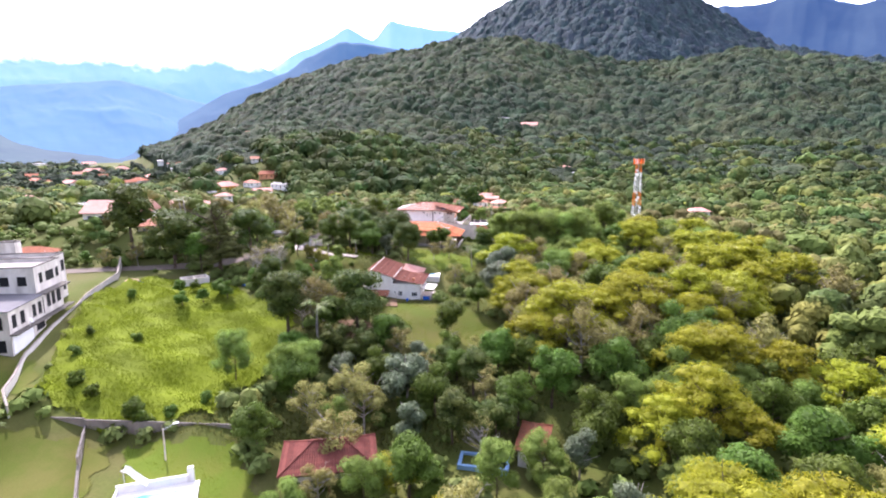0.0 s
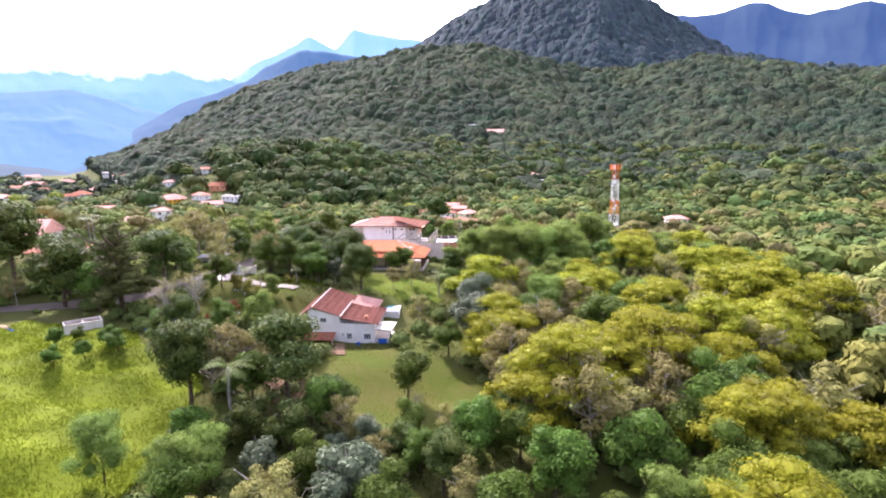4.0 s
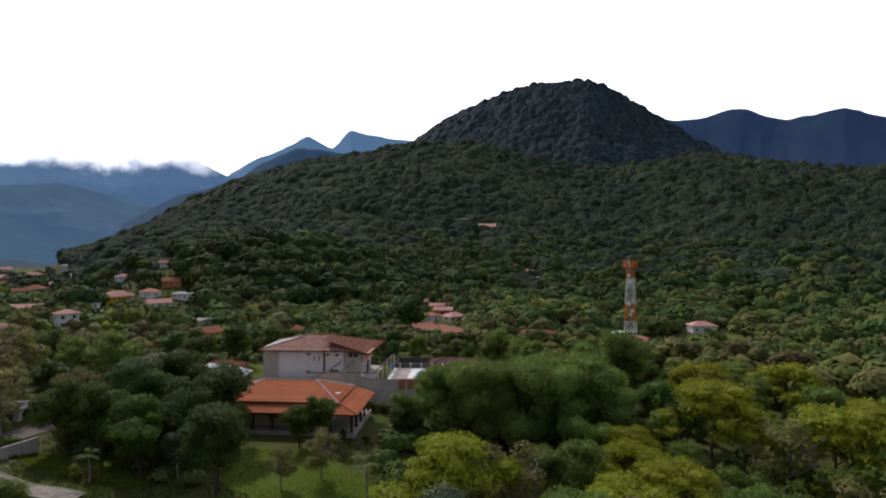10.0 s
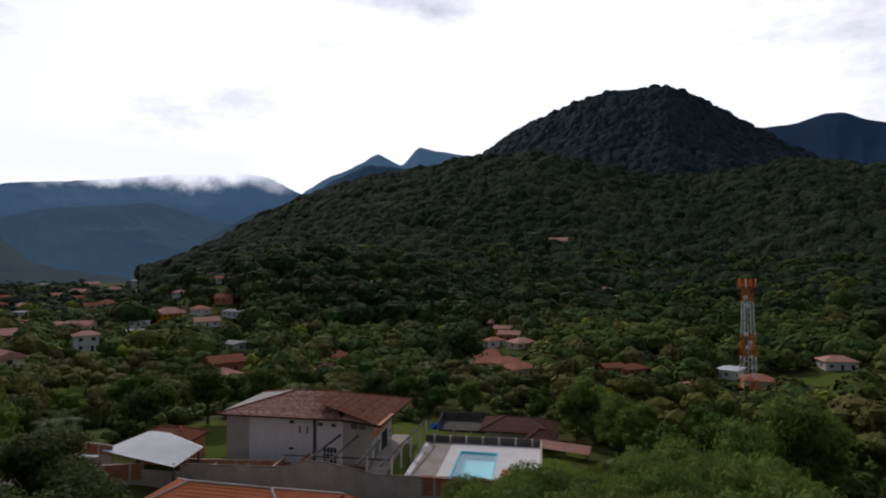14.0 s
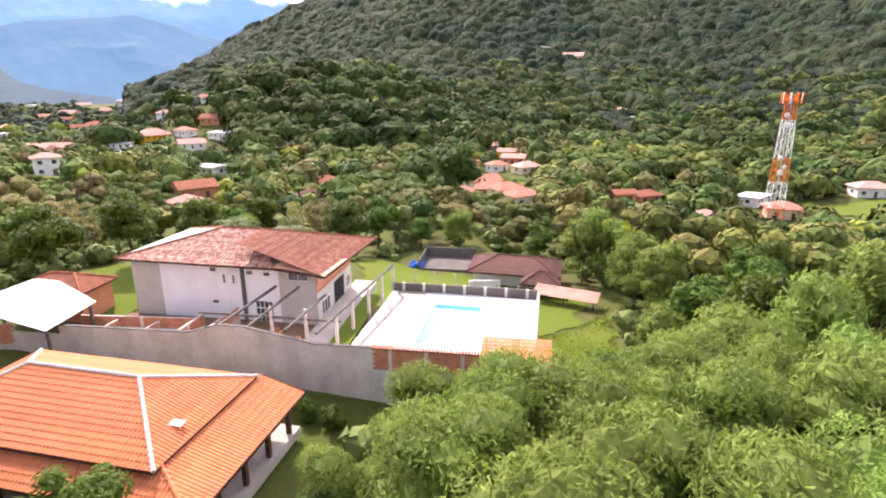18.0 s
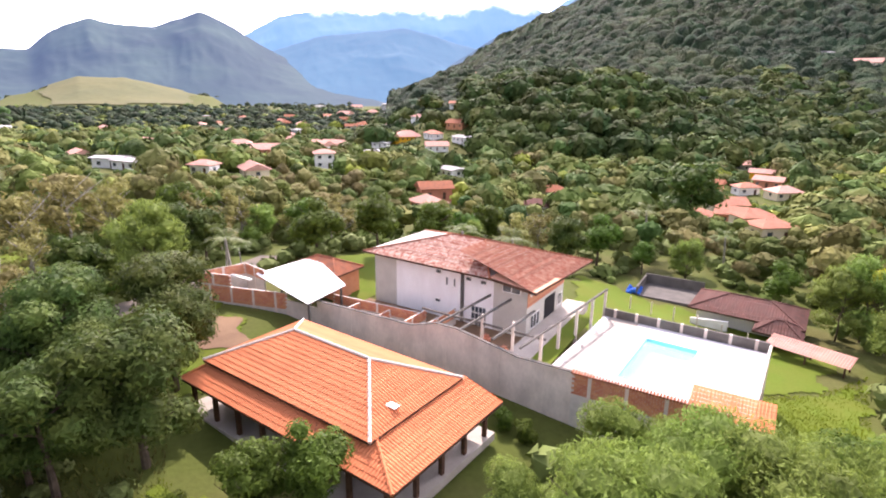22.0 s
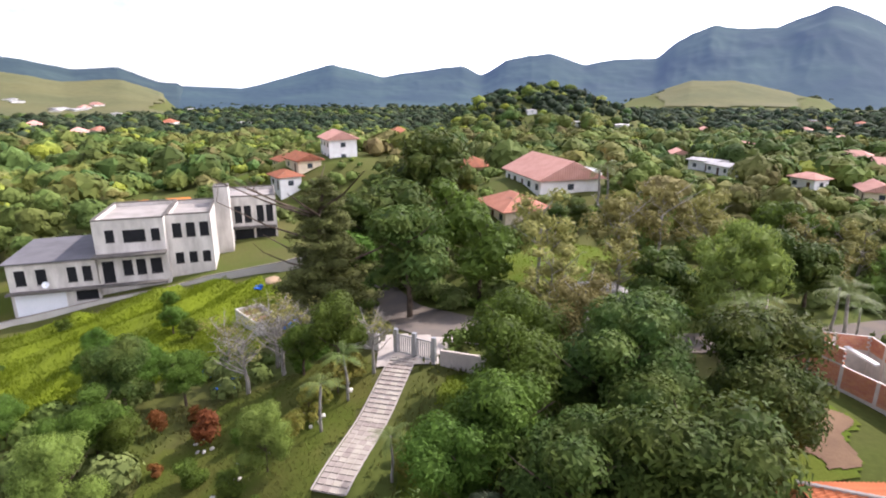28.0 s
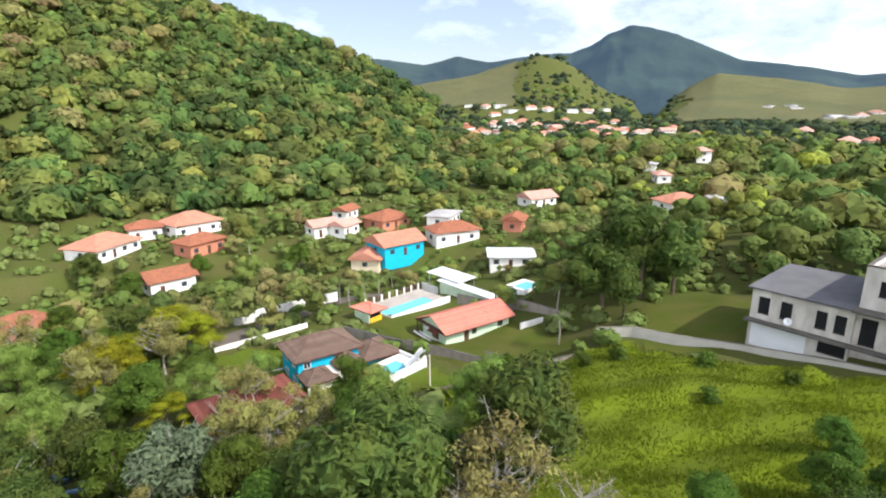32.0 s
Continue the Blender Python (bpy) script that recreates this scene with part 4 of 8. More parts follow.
def window(parent, axis, at, c0, z0, c1, z1, sash=WHITE, bars=1, glass=GLASS, name="window", depth=0.07):
    """A window on a wall that faces along axis ('x' or 'y'; sign of depth: which way is out). at: the wall's face."""
    s = 1 if depth > 0 else -1
    f = 0.06

    def bx(u0, w0, u1, w1, d0, d1):
        d0, d1 = sorted((at + d0 * s, at + d1 * s))
        return (u0, d0, w0, u1, d1, w1) if axis == "y" else (d0, u0, w0, d1, u1, w1)
    bm = bmesh.new()
    d0, d1 = sorted((at - 0.02 * s, at + 0.06 * s))
    loops = []
    for d in (d0, d1):
        for q in (0.0, f):
            cs = ((c0 + q, z0 + q), (c1 - q, z0 + q), (c1 - q, z1 - q), (c0 + q, z1 - q))
            loops.append([bm.verts.new((u, d, w) if axis == "y" else (d, u, w)) for u, w in cs])
    for k in range(4):
        n = (k + 1) % 4
        for a, b in ((loops[0], loops[1]), (loops[1], loops[3]), (loops[3], loops[2]), (loops[2], loops[0])):
            bm.faces.new((a[k], a[n], b[n], b[k]))
    bmesh.ops.recalc_face_normals(bm, faces=bm.faces)
    w = part(name, bm, sash, parent)
    for k in range(bars):
        u = c0 + (c1 - c0) * (k + 1) / (bars + 1)
        boxes("mullion", sash, w, bx(u - 0.03, z0 + f, u + 0.03, z1 - f, -0.02, 0.05))
    boxes("pane", glass, w, bx(c0 + 0.02, z0 + 0.02, c1 - 0.02, z1 - 0.02, -0.03, 0.02))
    return w


def opening(parent, axis, at, c0, z0, c1, z1, depth=0.07):
    """An empty window hole in an unfinished wall: a near-black block as indoor shade, with a sill."""
    s = 1 if depth > 0 else -1
    a, b = sorted((at - 0.25 * s, at + 0.012 * s))
    bx = (c0, a, z0, c1, b, z1) if axis == "y" else (a, c0, z0, b, c1, z1)
    w = boxes("window_opening", DARK, parent, bx)
    a, b = sorted((at - 0.02 * s, at + 0.05 * s))
    sill = (c0 - 0.05, a, z0 - 0.09, c1 + 0.05, b, z0 - 0.005) if axis == "y" else (a, c0 - 0.05, z0 - 0.09, b, c1 + 0.05, z0 - 0.005)
    boxes("sill", STAIN, w, sill)
    return w


# ---- the verandah house ----
def verandah_house():
    e = thing("verandah_house", (-17.5, 156.9, -7.6), "low house with orange clay tile roofs and a verandah", "house", turn=-4.5)
    boxes("wall", CREAM, e, (-7.6, -3.4, -0.8, 5.4, 3.6, 3.9), label="cream plastered walls")
    boxes("floor_slab", PAVING, e, (-9.6, -6.2, -0.6, 11.0, 5.3, 0.0), label="pale verandah floor slab")
    up = hip(e, -8.5, -4.8, 8.5, 4.8, 3.7, 1.95, TILE_NEW, 0.24, 0.42, (-3.9, 0.1, 3.9, 0.1), LIME, name="upper_roof")
    tagged(up, "orange clay tile upper roof")
    lo = part("lower_roof", bmesh_soffit([(-9.2, -6.3, 2.55), (11.5, -6.3, 2.55), (11.5, 5.4, 2.55), (-9.2, 5.4, 2.55)], 0.14), WOOD, e)
    slope("tile_slope", (-9.2, -6.3, 2.6), (11.5, -6.3, 2.6), (-7.6, -4.0, 3.6), (8.3, -4.0, 3.6), TILE_NEW, lo, 0.24, 0.42)
    slope("tile_slope", (11.5, -6.3, 2.6), (11.5, 5.4, 2.6), (8.2, -4.0, 3.6), (8.2, 5.3, 3.6), TILE_NEW, lo, 0.24, 0.42)
    slope("tile_slope", (-9.2, 5.4, 2.6), (-9.2, -6.3, 2.6), (-7.9, 5.3, 3.6), (-7.9, -4.0, 3.6), TILE_NEW, lo, 0.24, 0.42)
    for a, b in (((11.5, -6.3, 2.6), (8.2, -4.0, 3.62)), ((-9.2, -6.3, 2.6), (-7.9, -4.0, 3.62))):
        caps("ridge_tiles", [(a, b)], TILE_NEW, lo)
    for x, y in [(10.6, -5.7 + 2.55 * k) for k in range(5)] + [(7.6 - 2.7 * k, -5.7) for k in range(7)]:
        boxes("post", WOOD, e, (x - 0.14, y - 0.14, 0, x + 0.14, y + 0.14, 2.5), label="dark wooden verandah post")
    boxes("skylight", METAL_WHITE, e, (7.1, -1.9, 4.25, 7.9, -1.4, 4.32))
    for k in range(3):
        window(e, "y", -3.4, -6 + 4 * k, 1.0, -4.6 + 4 * k, 2.1, WOOD, depth=-0.1)
    for k in range(2):
        window(e, "x", 5.4, -2 + 3 * k, 1.0, -0.6 + 3 * k, 2.1, WOOD, depth=0.1)
    boxes("door", WOOD, e, (2.2, -3.46, 0, 3.2, -3.38, 2.1))
    CLEAR.append((-16.5, 156.5, 12.5))


# ---- the villa ----
def villa():
    e = thing("villa", (-18.3, 179.0, -6.3), "two-storey unfinished white villa with mottled tile roof", "villa", turn=-2.0)
    fresh = mat("fresh_white_paint", (0.88, 0.86, 0.85), 0.8, 0.10, 0.7, 8, 0.1, second=(0.74, 0.70, 0.68), second_amount=0.45, stretch=(1, 1, 0.4))
    boxes("wall", fresh, e, (-6.1, -4.4, -0.8, 5.5, 4.6, 5.55), label="stained white plaster wall")
    boxes("wall", RENDER_GREY, e, (-9.0, -4.39, -0.8, -6.1, 4.6, 5.55), label="bare grey render wall")
    boxes("wall", RENDER_GREY, e, (5.5, -4.41, -0.8, 9.0, 4.4, 3.0), label="beige render wall")
    boxes("wall", RENDER_GREY, e, (5.5, -4.41, 3.0, 8.96, 4.4, 5.3))
    # brick upper storey of the end wall, course by course
    for k in range(22):
        z = 3.0 + k * 0.105
        boxes("brick_course", BRICKW, e, (8.96, -4.38 + (k % 2) * 0.03, z, 9.02 + 0.006 * (k % 3), 4.4, z + 0.093))
    boxes("downpipe", STAIN, e, (1.95, -4.6, -0.5, 2.25, -4.4, 5.4), label="black-stained gutter column")
    for x0, z0, x1, z1 in ((-1.1, 4.5, -0.4, 4.95), (-1.15, 1.45, -0.45, 1.85), (2.4, 4.4, 3.1, 4.85), (4.05, 4.35, 4.75, 4.8), (0.1, 3.45, 0.42, 4.35), (1.0, 3.45, 1.32, 4.35)):
        window(e, "y", -4.4, x0, z0, x1, z1, WHITE, 0, depth=-0.1)
    window(e, "y", -4.41, 6.4, 4.15, 8.3, 5.05, WHITE, 1, depth=-0.1)
    d = window(e, "y", -4.4, 3.1, 0.0, 4.8, 2.05, WHITE, 3, name="door", depth=-0.1)
    for z in (0.6, 1.3):
        boxes("door_rail", WHITE, d, (3.15, -4.48, z, 4.75, -4.42, z + 0.08))
    # end wall
    for y0, z0, y1, z1 in ((-3.9, 4.0, -2.9, 4.6), (0.8, 4.7, 2.2, 5.15), (2.8, 4.7, 3.8, 5.15), (-0.9, 4.5, 0.2, 5.0)):
        window(e, "x", 9.02, y0, z0, y1, z1, WHITE, 1, depth=0.1)
    boxes("doorway", DARK, e, (8.7, -0.4, 0.1, 9.03, 2.2, 2.7), label="doorway filled near-black for its unlit inside")
    window(e, "x", 9.0, 2.9, 0.9, 4.0, 2.2, WHITE, 1, depth=0.1)
    window(e, "x", 9.0, -3.6, 0.6, -1.6, 2.0, WHITE, 2, depth=0.1)
    # roof
    sw, j, se, ne, nw = (-9.7, -5.5, 5.55), (5.6, -5.5, 5.5), (10.3, -5.6, 5.05), (11.4, 5.7, 5.45), (-9.5, 5.7, 5.55)
    ra, rb = (-1.6, -0.6, 7.6), (2.3, -0.6, 7.6)
    top = panel("roof", WOOD, e, [sw, j, se, ne, nw], 0.15, "weathered clay tile roof")
    slope("tile_slope", sw, j, ra, rb, TILE_MOTTLED, top, 0.26, 0.42)
    slope("tile_slope", ne, nw, rb, ra, TILE_OLD, top, 0.26, 0.42)
    slope("tile_slope", se, ne, j, rb, mat("tile_weathered", (0.30, 0.115, 0.075), 0.9, 0.3, 2.2, 9, 0.2, second=(0.44, 0.27, 0.19), second_amount=0.6, island=0.35), top, 0.26, 0.42)
    bm = bmesh.new()
    q = [bm.verts.new(Vector(se).lerp(Vector(ne), u).lerp(Vector(j).lerp(Vector(rb), u), v) + Vector((0, 0, 0.12))) for u, v in ((0, 1), (0, 0), (0.40, 0), (0.24, 0.8))]
    bm.faces.new(q)
    bmesh.ops.recalc_face_normals(bm, faces=bm.faces)
    if next(iter(bm.faces)).normal.z < 0:
        bmesh.ops.reverse_faces(bm, faces=bm.faces[:])
    part("new_tiles", bm, mat("tile_patch", (0.78, 0.42, 0.28), 0.85, 0.2, 0.9, 10, 0.2, second=(0.55, 0.24, 0.15)), top, "patch of newer pink tiles")
    slope("sheet_slope", nw, sw, ra, ra, RENDER_OLD, top, 0.5)
    caps("ridge_tiles", [(sw, ra), (j, rb), (ne, rb), (nw, ra), (ra, rb)], TILE_OLD, top)
    CLEAR.append((-18, 179, 13.5))


# ---- walls, yard and pool ----
def wall_run(name, a, b, z0, z1, material, label, thick=0.2, z1b=None, pillars=0, cap=None, coping=None):
    """A straight wall from a to b; its top may slope."""
    a, b = Vector((*a, 0)), Vector((*b, 0))
    ln = (b - a).length
    e = thing(name, (a.x, a.y, 0), label, "wall", turn=math.degrees(math.atan2(b.y - a.y, b.x - a.x)))
    z1b = z1 if z1b is None else z1b
    bm = bmesh.new()
    pts = [(0, z0), (ln, z0), (ln, z1b), (0, z1)]
    f = [bm.verts.new((x, -thick / 2, z)) for x, z in pts]
    g = [bm.verts.new((x, thick / 2, z)) for x, z in pts]
    bm.faces.new(f)
    bm.faces.new(g[::-1])
    for k in range(4):
        j = (k + 1) % 4
        bm.faces.new((f[j], f[k], g[k], g[j]))
    bmesh.ops.recalc_face_normals(bm, faces=bm.faces)
    part("body", bm, material, e)
    for k in range(pillars):
        x = ln * (k + 0.5) / pillars
        boxes("pillar", CONCRETE, e, (x - 0.13, -thick / 2 - 0.03, z0, x + 0.13, thick / 2 + 0.03, z1 + (z1b - z1) * x / ln + 0.03))
    # Dark strip added along the top, to hold down its sunlit white.
    if coping:
        cb = bmesh.new()
        q = [(-0.02, z1), (ln + 0.02, z1b), (ln + 0.02, z1b + 0.06), (-0.02, z1 + 0.06)]
        f = [cb.verts.new((x, -thick / 2 - 0.03, z)) for x, z in q]
        g = [cb.verts.new((x, thick / 2 + 0.03, z)) for x, z in q]
        for v in [f, g[::-1]] + [(f[(k + 1) % 4], f[k], g[k], g[(k + 1) % 4]) for k in range(4)]:
            cb.faces.new(v)
        bmesh.ops.recalc_face_normals(cb, faces=cb.faces)
        part("coping", cb, coping, e, "dark strip added to tone down the sunlit wall top")
    if cap:
        cb = bmesh.new()
        n = int(ln / 0.22)
        for k in range(n):
            x = ln * k / n
            bar(cb, (x, -thick / 2 - 0.12, z1 + 0.02), (x, thick / 2 + 0.12, z1 + 0.10), 0.09, 5)
        part("coping_tiles", cb, cap, e)
    return e


def brick_wall(name, a, b, z0, z1, label, pillars=4, cap=None, rows=None):
    """A wall of hollow clay blocks, each its own piece on the face."""
    e = wall_run(name, a, b, z0, z1, LIME, label, 0.16, pillars=pillars, cap=cap)
    ln = math.dist(a, b)
    me = None
    bw, bh = 0.39, 0.19
    n, m = int(ln / bw), min(int((z1 - z0) / bh), rows or 99)
    for r in range(m):
        for c in range(n):
            if me is None:
                bm = bmesh.new()
                box(bm, 0.008, -0.105, 0.008, bw - 0.008, 0.0, bh - 0.008)
                o = part("brick", bm, BRICKW, e)
                me = o.data
            else:
                o = new("brick", me)
                o.parent = e
            o.location = (c * bw + (0.19 if r % 2 else 0.0), 0, z1 - (r + 1) * bh)
    return e


POOL_TILE = mat("pool_tile", (0.36, 0.78, 0.86), 0.5, 0.08, 1.0, 12, 0.05)
POOL_CLEAR = mat("clear_water", (0.75, 0.95, 0.98), 0.03, 0.02, 1.0, 5, 0.05, spec=0.5)
POOL_CLEAR.node_tree.nodes["Principled BSDF"].inputs["Transmission Weight"].default_value = 1.0
POOL_CLEAR.node_tree.nodes["Principled BSDF"].inputs["IOR"].default_value = 1.33


def pool_yard():
    t = -3.0
    e = thing("pool_terrace", (2.2, 175.0, -5.6), "bright pale stone terrace round a swimming pool", "terrace", turn=t, kind="structure")
    bx = [(-7.0, -7.6, -2.5, -2.2, 6.9, 0), (2.4, -7.6, -2.5, 7.4, 6.9, 0), (-2.2, -7.6, -2.5, 2.4, -4.8, 0), (-2.2, 4.0, -2.5, 2.4, 6.9, 0)]
    boxes("paving", COURT, e, *bx)
    boxes("paving_strip", PAVING, e, (-6.4, -7.0, 0.004, -3.6, 7.2, 0.012), label="pinkish paved strip beside the pool")
    for k in range(13):
        for q in range(4):
            boxes("paver", PAVING, e, (-6.35 + q * 0.7, -6.9 + k * 1.08, 0.012, -6.35 + q * 0.7 + 0.66, -6.9 + k * 1.08 + 1.04, 0.03))
    p = thing("swimming_pool", (2.2, 175.0, -5.6), "rectangular swimming pool with clear turquoise water", "swimming pool", turn=t)
    boxes("basin", POOL_TILE, p, (-2.2, -4.8, -1.6, -2.05, 4.0, 0.05), (2.25, -4.8, -1.6, 2.4, 4.0, 0.05), (-2.05, -4.8, -1.6, 2.25, -4.65, 0.05), (-2.05, 3.85, -1.6, 2.25, 4.0, 0.05))
    boxes("floor", POOL_TILE, p, (-2.05, -4.65, -1.62, 2.25, 3.85, -1.42), label="pale blue tiled pool floor")
    bm = bmesh.new()
    bm.faces.new([bm.verts.new(q) for q in ((-2.05, -4.65, -0.14), (2.25, -4.65, -0.14), (2.25, 3.85, -0.14), (-2.05, 3.85, -0.14))])
    wt = part("water", bm, POOL_CLEAR, p, "clear still pool water")
    wt.visible_shadow = False
    boxes("step", POOL_TILE, p, (1.0, -4.65, -1.42, 2.2, -3.9, -0.5))
    boxes("grass_strip", LAWN, None, (-6.9, 169.0, -5.62, -5.2, 181.0, -5.52))
    bpy.data.objects["grass_strip"].name = "lawn_strip"
    tagged(bpy.data.objects["lawn_strip"], "narrow strip of lawn beside the pool", "lawn", kind="structure")
    wall_run("terrace_wall", (-4.4, 182.2), (9.9, 181.9), -11.5, -4.75, STAIN, "low weathered concrete wall behind the pool", pillars=7)
    wall_run("terrace_wall", (9.95, 181.8), (9.3, 168.2), -9.5, -4.9, CONCRETE, "pale concrete wall along the pool yard", pillars=5)
    # shelter roof at the yard's corner
    s = thing("shelter", (8.0, 168.3, -6.0), "small tiled shelter roof at the yard corner", "shelter")
    slope("tile_slope", (-2.6, -1.6, 1.2), (2.6, -1.6, 1.2), (-2.6, 1.2, 1.9), (2.6, 1.2, 1.9), TILE_NEW, s, 0.22, 0.4)
    for x in (-2.3, 0, 2.3):
        for y, h in ((-1.3, 1.2), (1.0, 1.8)):
            boxes("post", WOOD, s, (x - 0.07, y - 0.07, -1.5, x + 0.07, y + 0.07, h))
    CLEAR.append((2, 175, 12.5))
    CLEAR.append((12.5, 180, 6))
    CLEAR.append((12.5, 188, 6))


def long_wall():
    for a, b, z1, z1b in ((-28.2, -17.0, -4.1, -3.95), (-17.0, -14.6, -3.95, -3.2), (-14.6, -12.6, -3.2, -3.2), (-12.6, -7.2, -3.2, -4.2), (-7.2, -2.5, -4.25, -4.25)):
        wall_run("boundary_wall", (a, 166.8), (b, 166.8), -9.5, z1, CONCRETE, "grey rendered boundary wall with water stains", 0.22, z1b, pillars=max(1, int((b - a) / 2.5)), coping=STAIN)
    brick_wall("brick_wall", (-2.5, 166.75), (8.2, 166.75), -9.5, -4.25, "orange hollow-brick wall with concrete pillars", 4, TILE_OLD, rows=9)
    brick_wall("brick_wall", (-42.3, 163.9), (-32.4, 166.75), -7.5, -4.2, "long orange brick yard wall", 4, rows=9)
    wall_run("boundary_wall", (-32.4, 166.75), (-28.2, 166.8), -8.5, -4.9, CONCRETE, "grey rendered wall beside the shed", 0.2)
    brick_wall("brick_wall", (-42.3, 163.9), (-40.6, 168.6), -7.5, -2.9, "brick wall of an unroofed room", 1, rows=6)
    brick_wall("brick_wall", (-42.4, 163.8), (-38.6, 164.9), -4.2, -2.9, "raised brick corner of an unroofed room", 1, rows=6)
    brick_wall("brick_wall", (-40.6, 168.6), (-37.0, 168.0), -7.5, -2.9, "back brick wall of an unroofed room", 1, rows=6)
    for a, b, z in (((-29.8, 170.8), (-18.8, 171.6), -5.0), ((-26.5, 167.2), (-26.3, 170.8), -5.2), ((-22.8, 167.2), (-22.6, 171.0), -5.2), ((-19.0, 167.2), (-18.8, 171.6), -4.6), ((-17.0, 167.4), (-16.6, 173.6), -4.6)):
        brick_wall("brick_wall", a, b, -7.5, z, "broken low brick wall of an unfinished extension", 1, rows=5)


def pergola():
    e = thing("pergola", (0, 0, 0), "unfinished pergola of weathered concrete beams", "pergola")
    for a, b in (((-14.5, 166.9, -3.25), (-13.2, 174.3, -2.75)), ((-12.3, 166.9, -3.3), (-11.1, 174.3, -2.75)), ((-9.1, 166.5, -3.2), (-8.3, 173.2, -2.9)), ((-6.5, 166.0, -3.05), (-4.5, 182.6, -2.95))):
        bm = bmesh.new()
        bar(bm, a, b, 0.12, 4)
        part("beam", bm, STAIN, e, "grey weathered concrete beam")
    bm = bmesh.new()
    bar(bm, (-18.5, 170.6, -4.0), (-6.0, 170.2, -3.9), 0.11, 4)
    part("beam", bm, STAIN, e)
    for x, y in ((-6.1, 169.4), (-5.7, 172.4), (-5.3, 175.9), (-4.9, 179.2), (-4.55, 182.4), (-9.0, 170.3), (-12.0, 170.4)):
        boxes("post", CONCRETE, e, (x - 0.11, y - 0.11, -7.0, x + 0.11, y + 0.11, -3.05), label="rough concrete post")
    y = thing("paved_yard", (0, 0, 0), "worn concrete yard between villa and pool", "yard", kind="structure")
    boxes("slab", PAVING, y, (-9.3, 168.0, -6.6, -6.95, 185.0, -5.75))
    boxes("slab", SOIL, y, (-28.0, 167.0, -7.4, -9.3, 174.5, -6.25))
    for k, (px_, py_) in enumerate(((-11, 169), (-10.2, 170.2), (-13.8, 168.6), (-16, 169.5), (-8.2, 168.8), (-12.6, 171.5))):
        boxes("rubble_mound", BRICKW, None, (px_, py_, -6.4, px_ + 0.7, py_ + 0.5, -5.85), (px_ + 0.15, py_ + 0.1, -5.85, px_ + 0.55, py_ + 0.45, -5.6))
        tagged(bpy.data.objects["rubble_mound" if k == 0 else "rubble_mound.%03d" % k], "small mound of orange brick rubble on soil", "rubble", "rubble mounds")


def metal_shed():
    e = thing("shed", (-33.5, 169.3, -6.5), "open shed with a white sheet-metal roof", "shed")
    p = [(-4.5, -1.6, 3.1), (-2.9, 5.6, 3.5), (5.7, 1.2, 3.0), (5.7, -4.2, 2.7)]
    top = panel("roof", METAL_WHITE, e, p, 0.08, "white corrugated metal roof")
    bm = bmesh.new()
    for k in range(1, 24):
        u = k / 24
        a = Vector(p[0]).lerp(Vector(p[1]), u)
        b = Vector(p[3]).lerp(Vector(p[2]), u)
        bar(bm, a + Vector((0, 0, 0.02)), b + Vector((0, 0, 0.02)), 0.03, 4)
    part("rib", bm, METAL_WHITE, top)
    for x, y in ((-3.9, -1.2), (-2.4, 4.8), (5.2, 1.0), (5.2, -3.6), (0.5, 3.0), (0.5, -2.6)):
        boxes("post", STAIN, e, (x - 0.09, y - 0.09, -1.0, x + 0.09, y + 0.09, 2.8))
    boxes("beam", WHITE, e, (-7.4, -2.6, 2.6, -4.4, -2.2, 2.75))
    s = thing("outhouse", (-34.5, 174.5, -6.4), "outbuilding with an old red tile roof", "outbuilding")
    boxes("wall", BRICKW, s, (-3.2, -1.8, -1, 3.2, 2.2, 2.6))
    hip(s, -3.6, -2.2, 3.6, 2.6, 2.6, 1.1, TILE_OLD)
    CLEAR.append((-33.5, 170, 9))


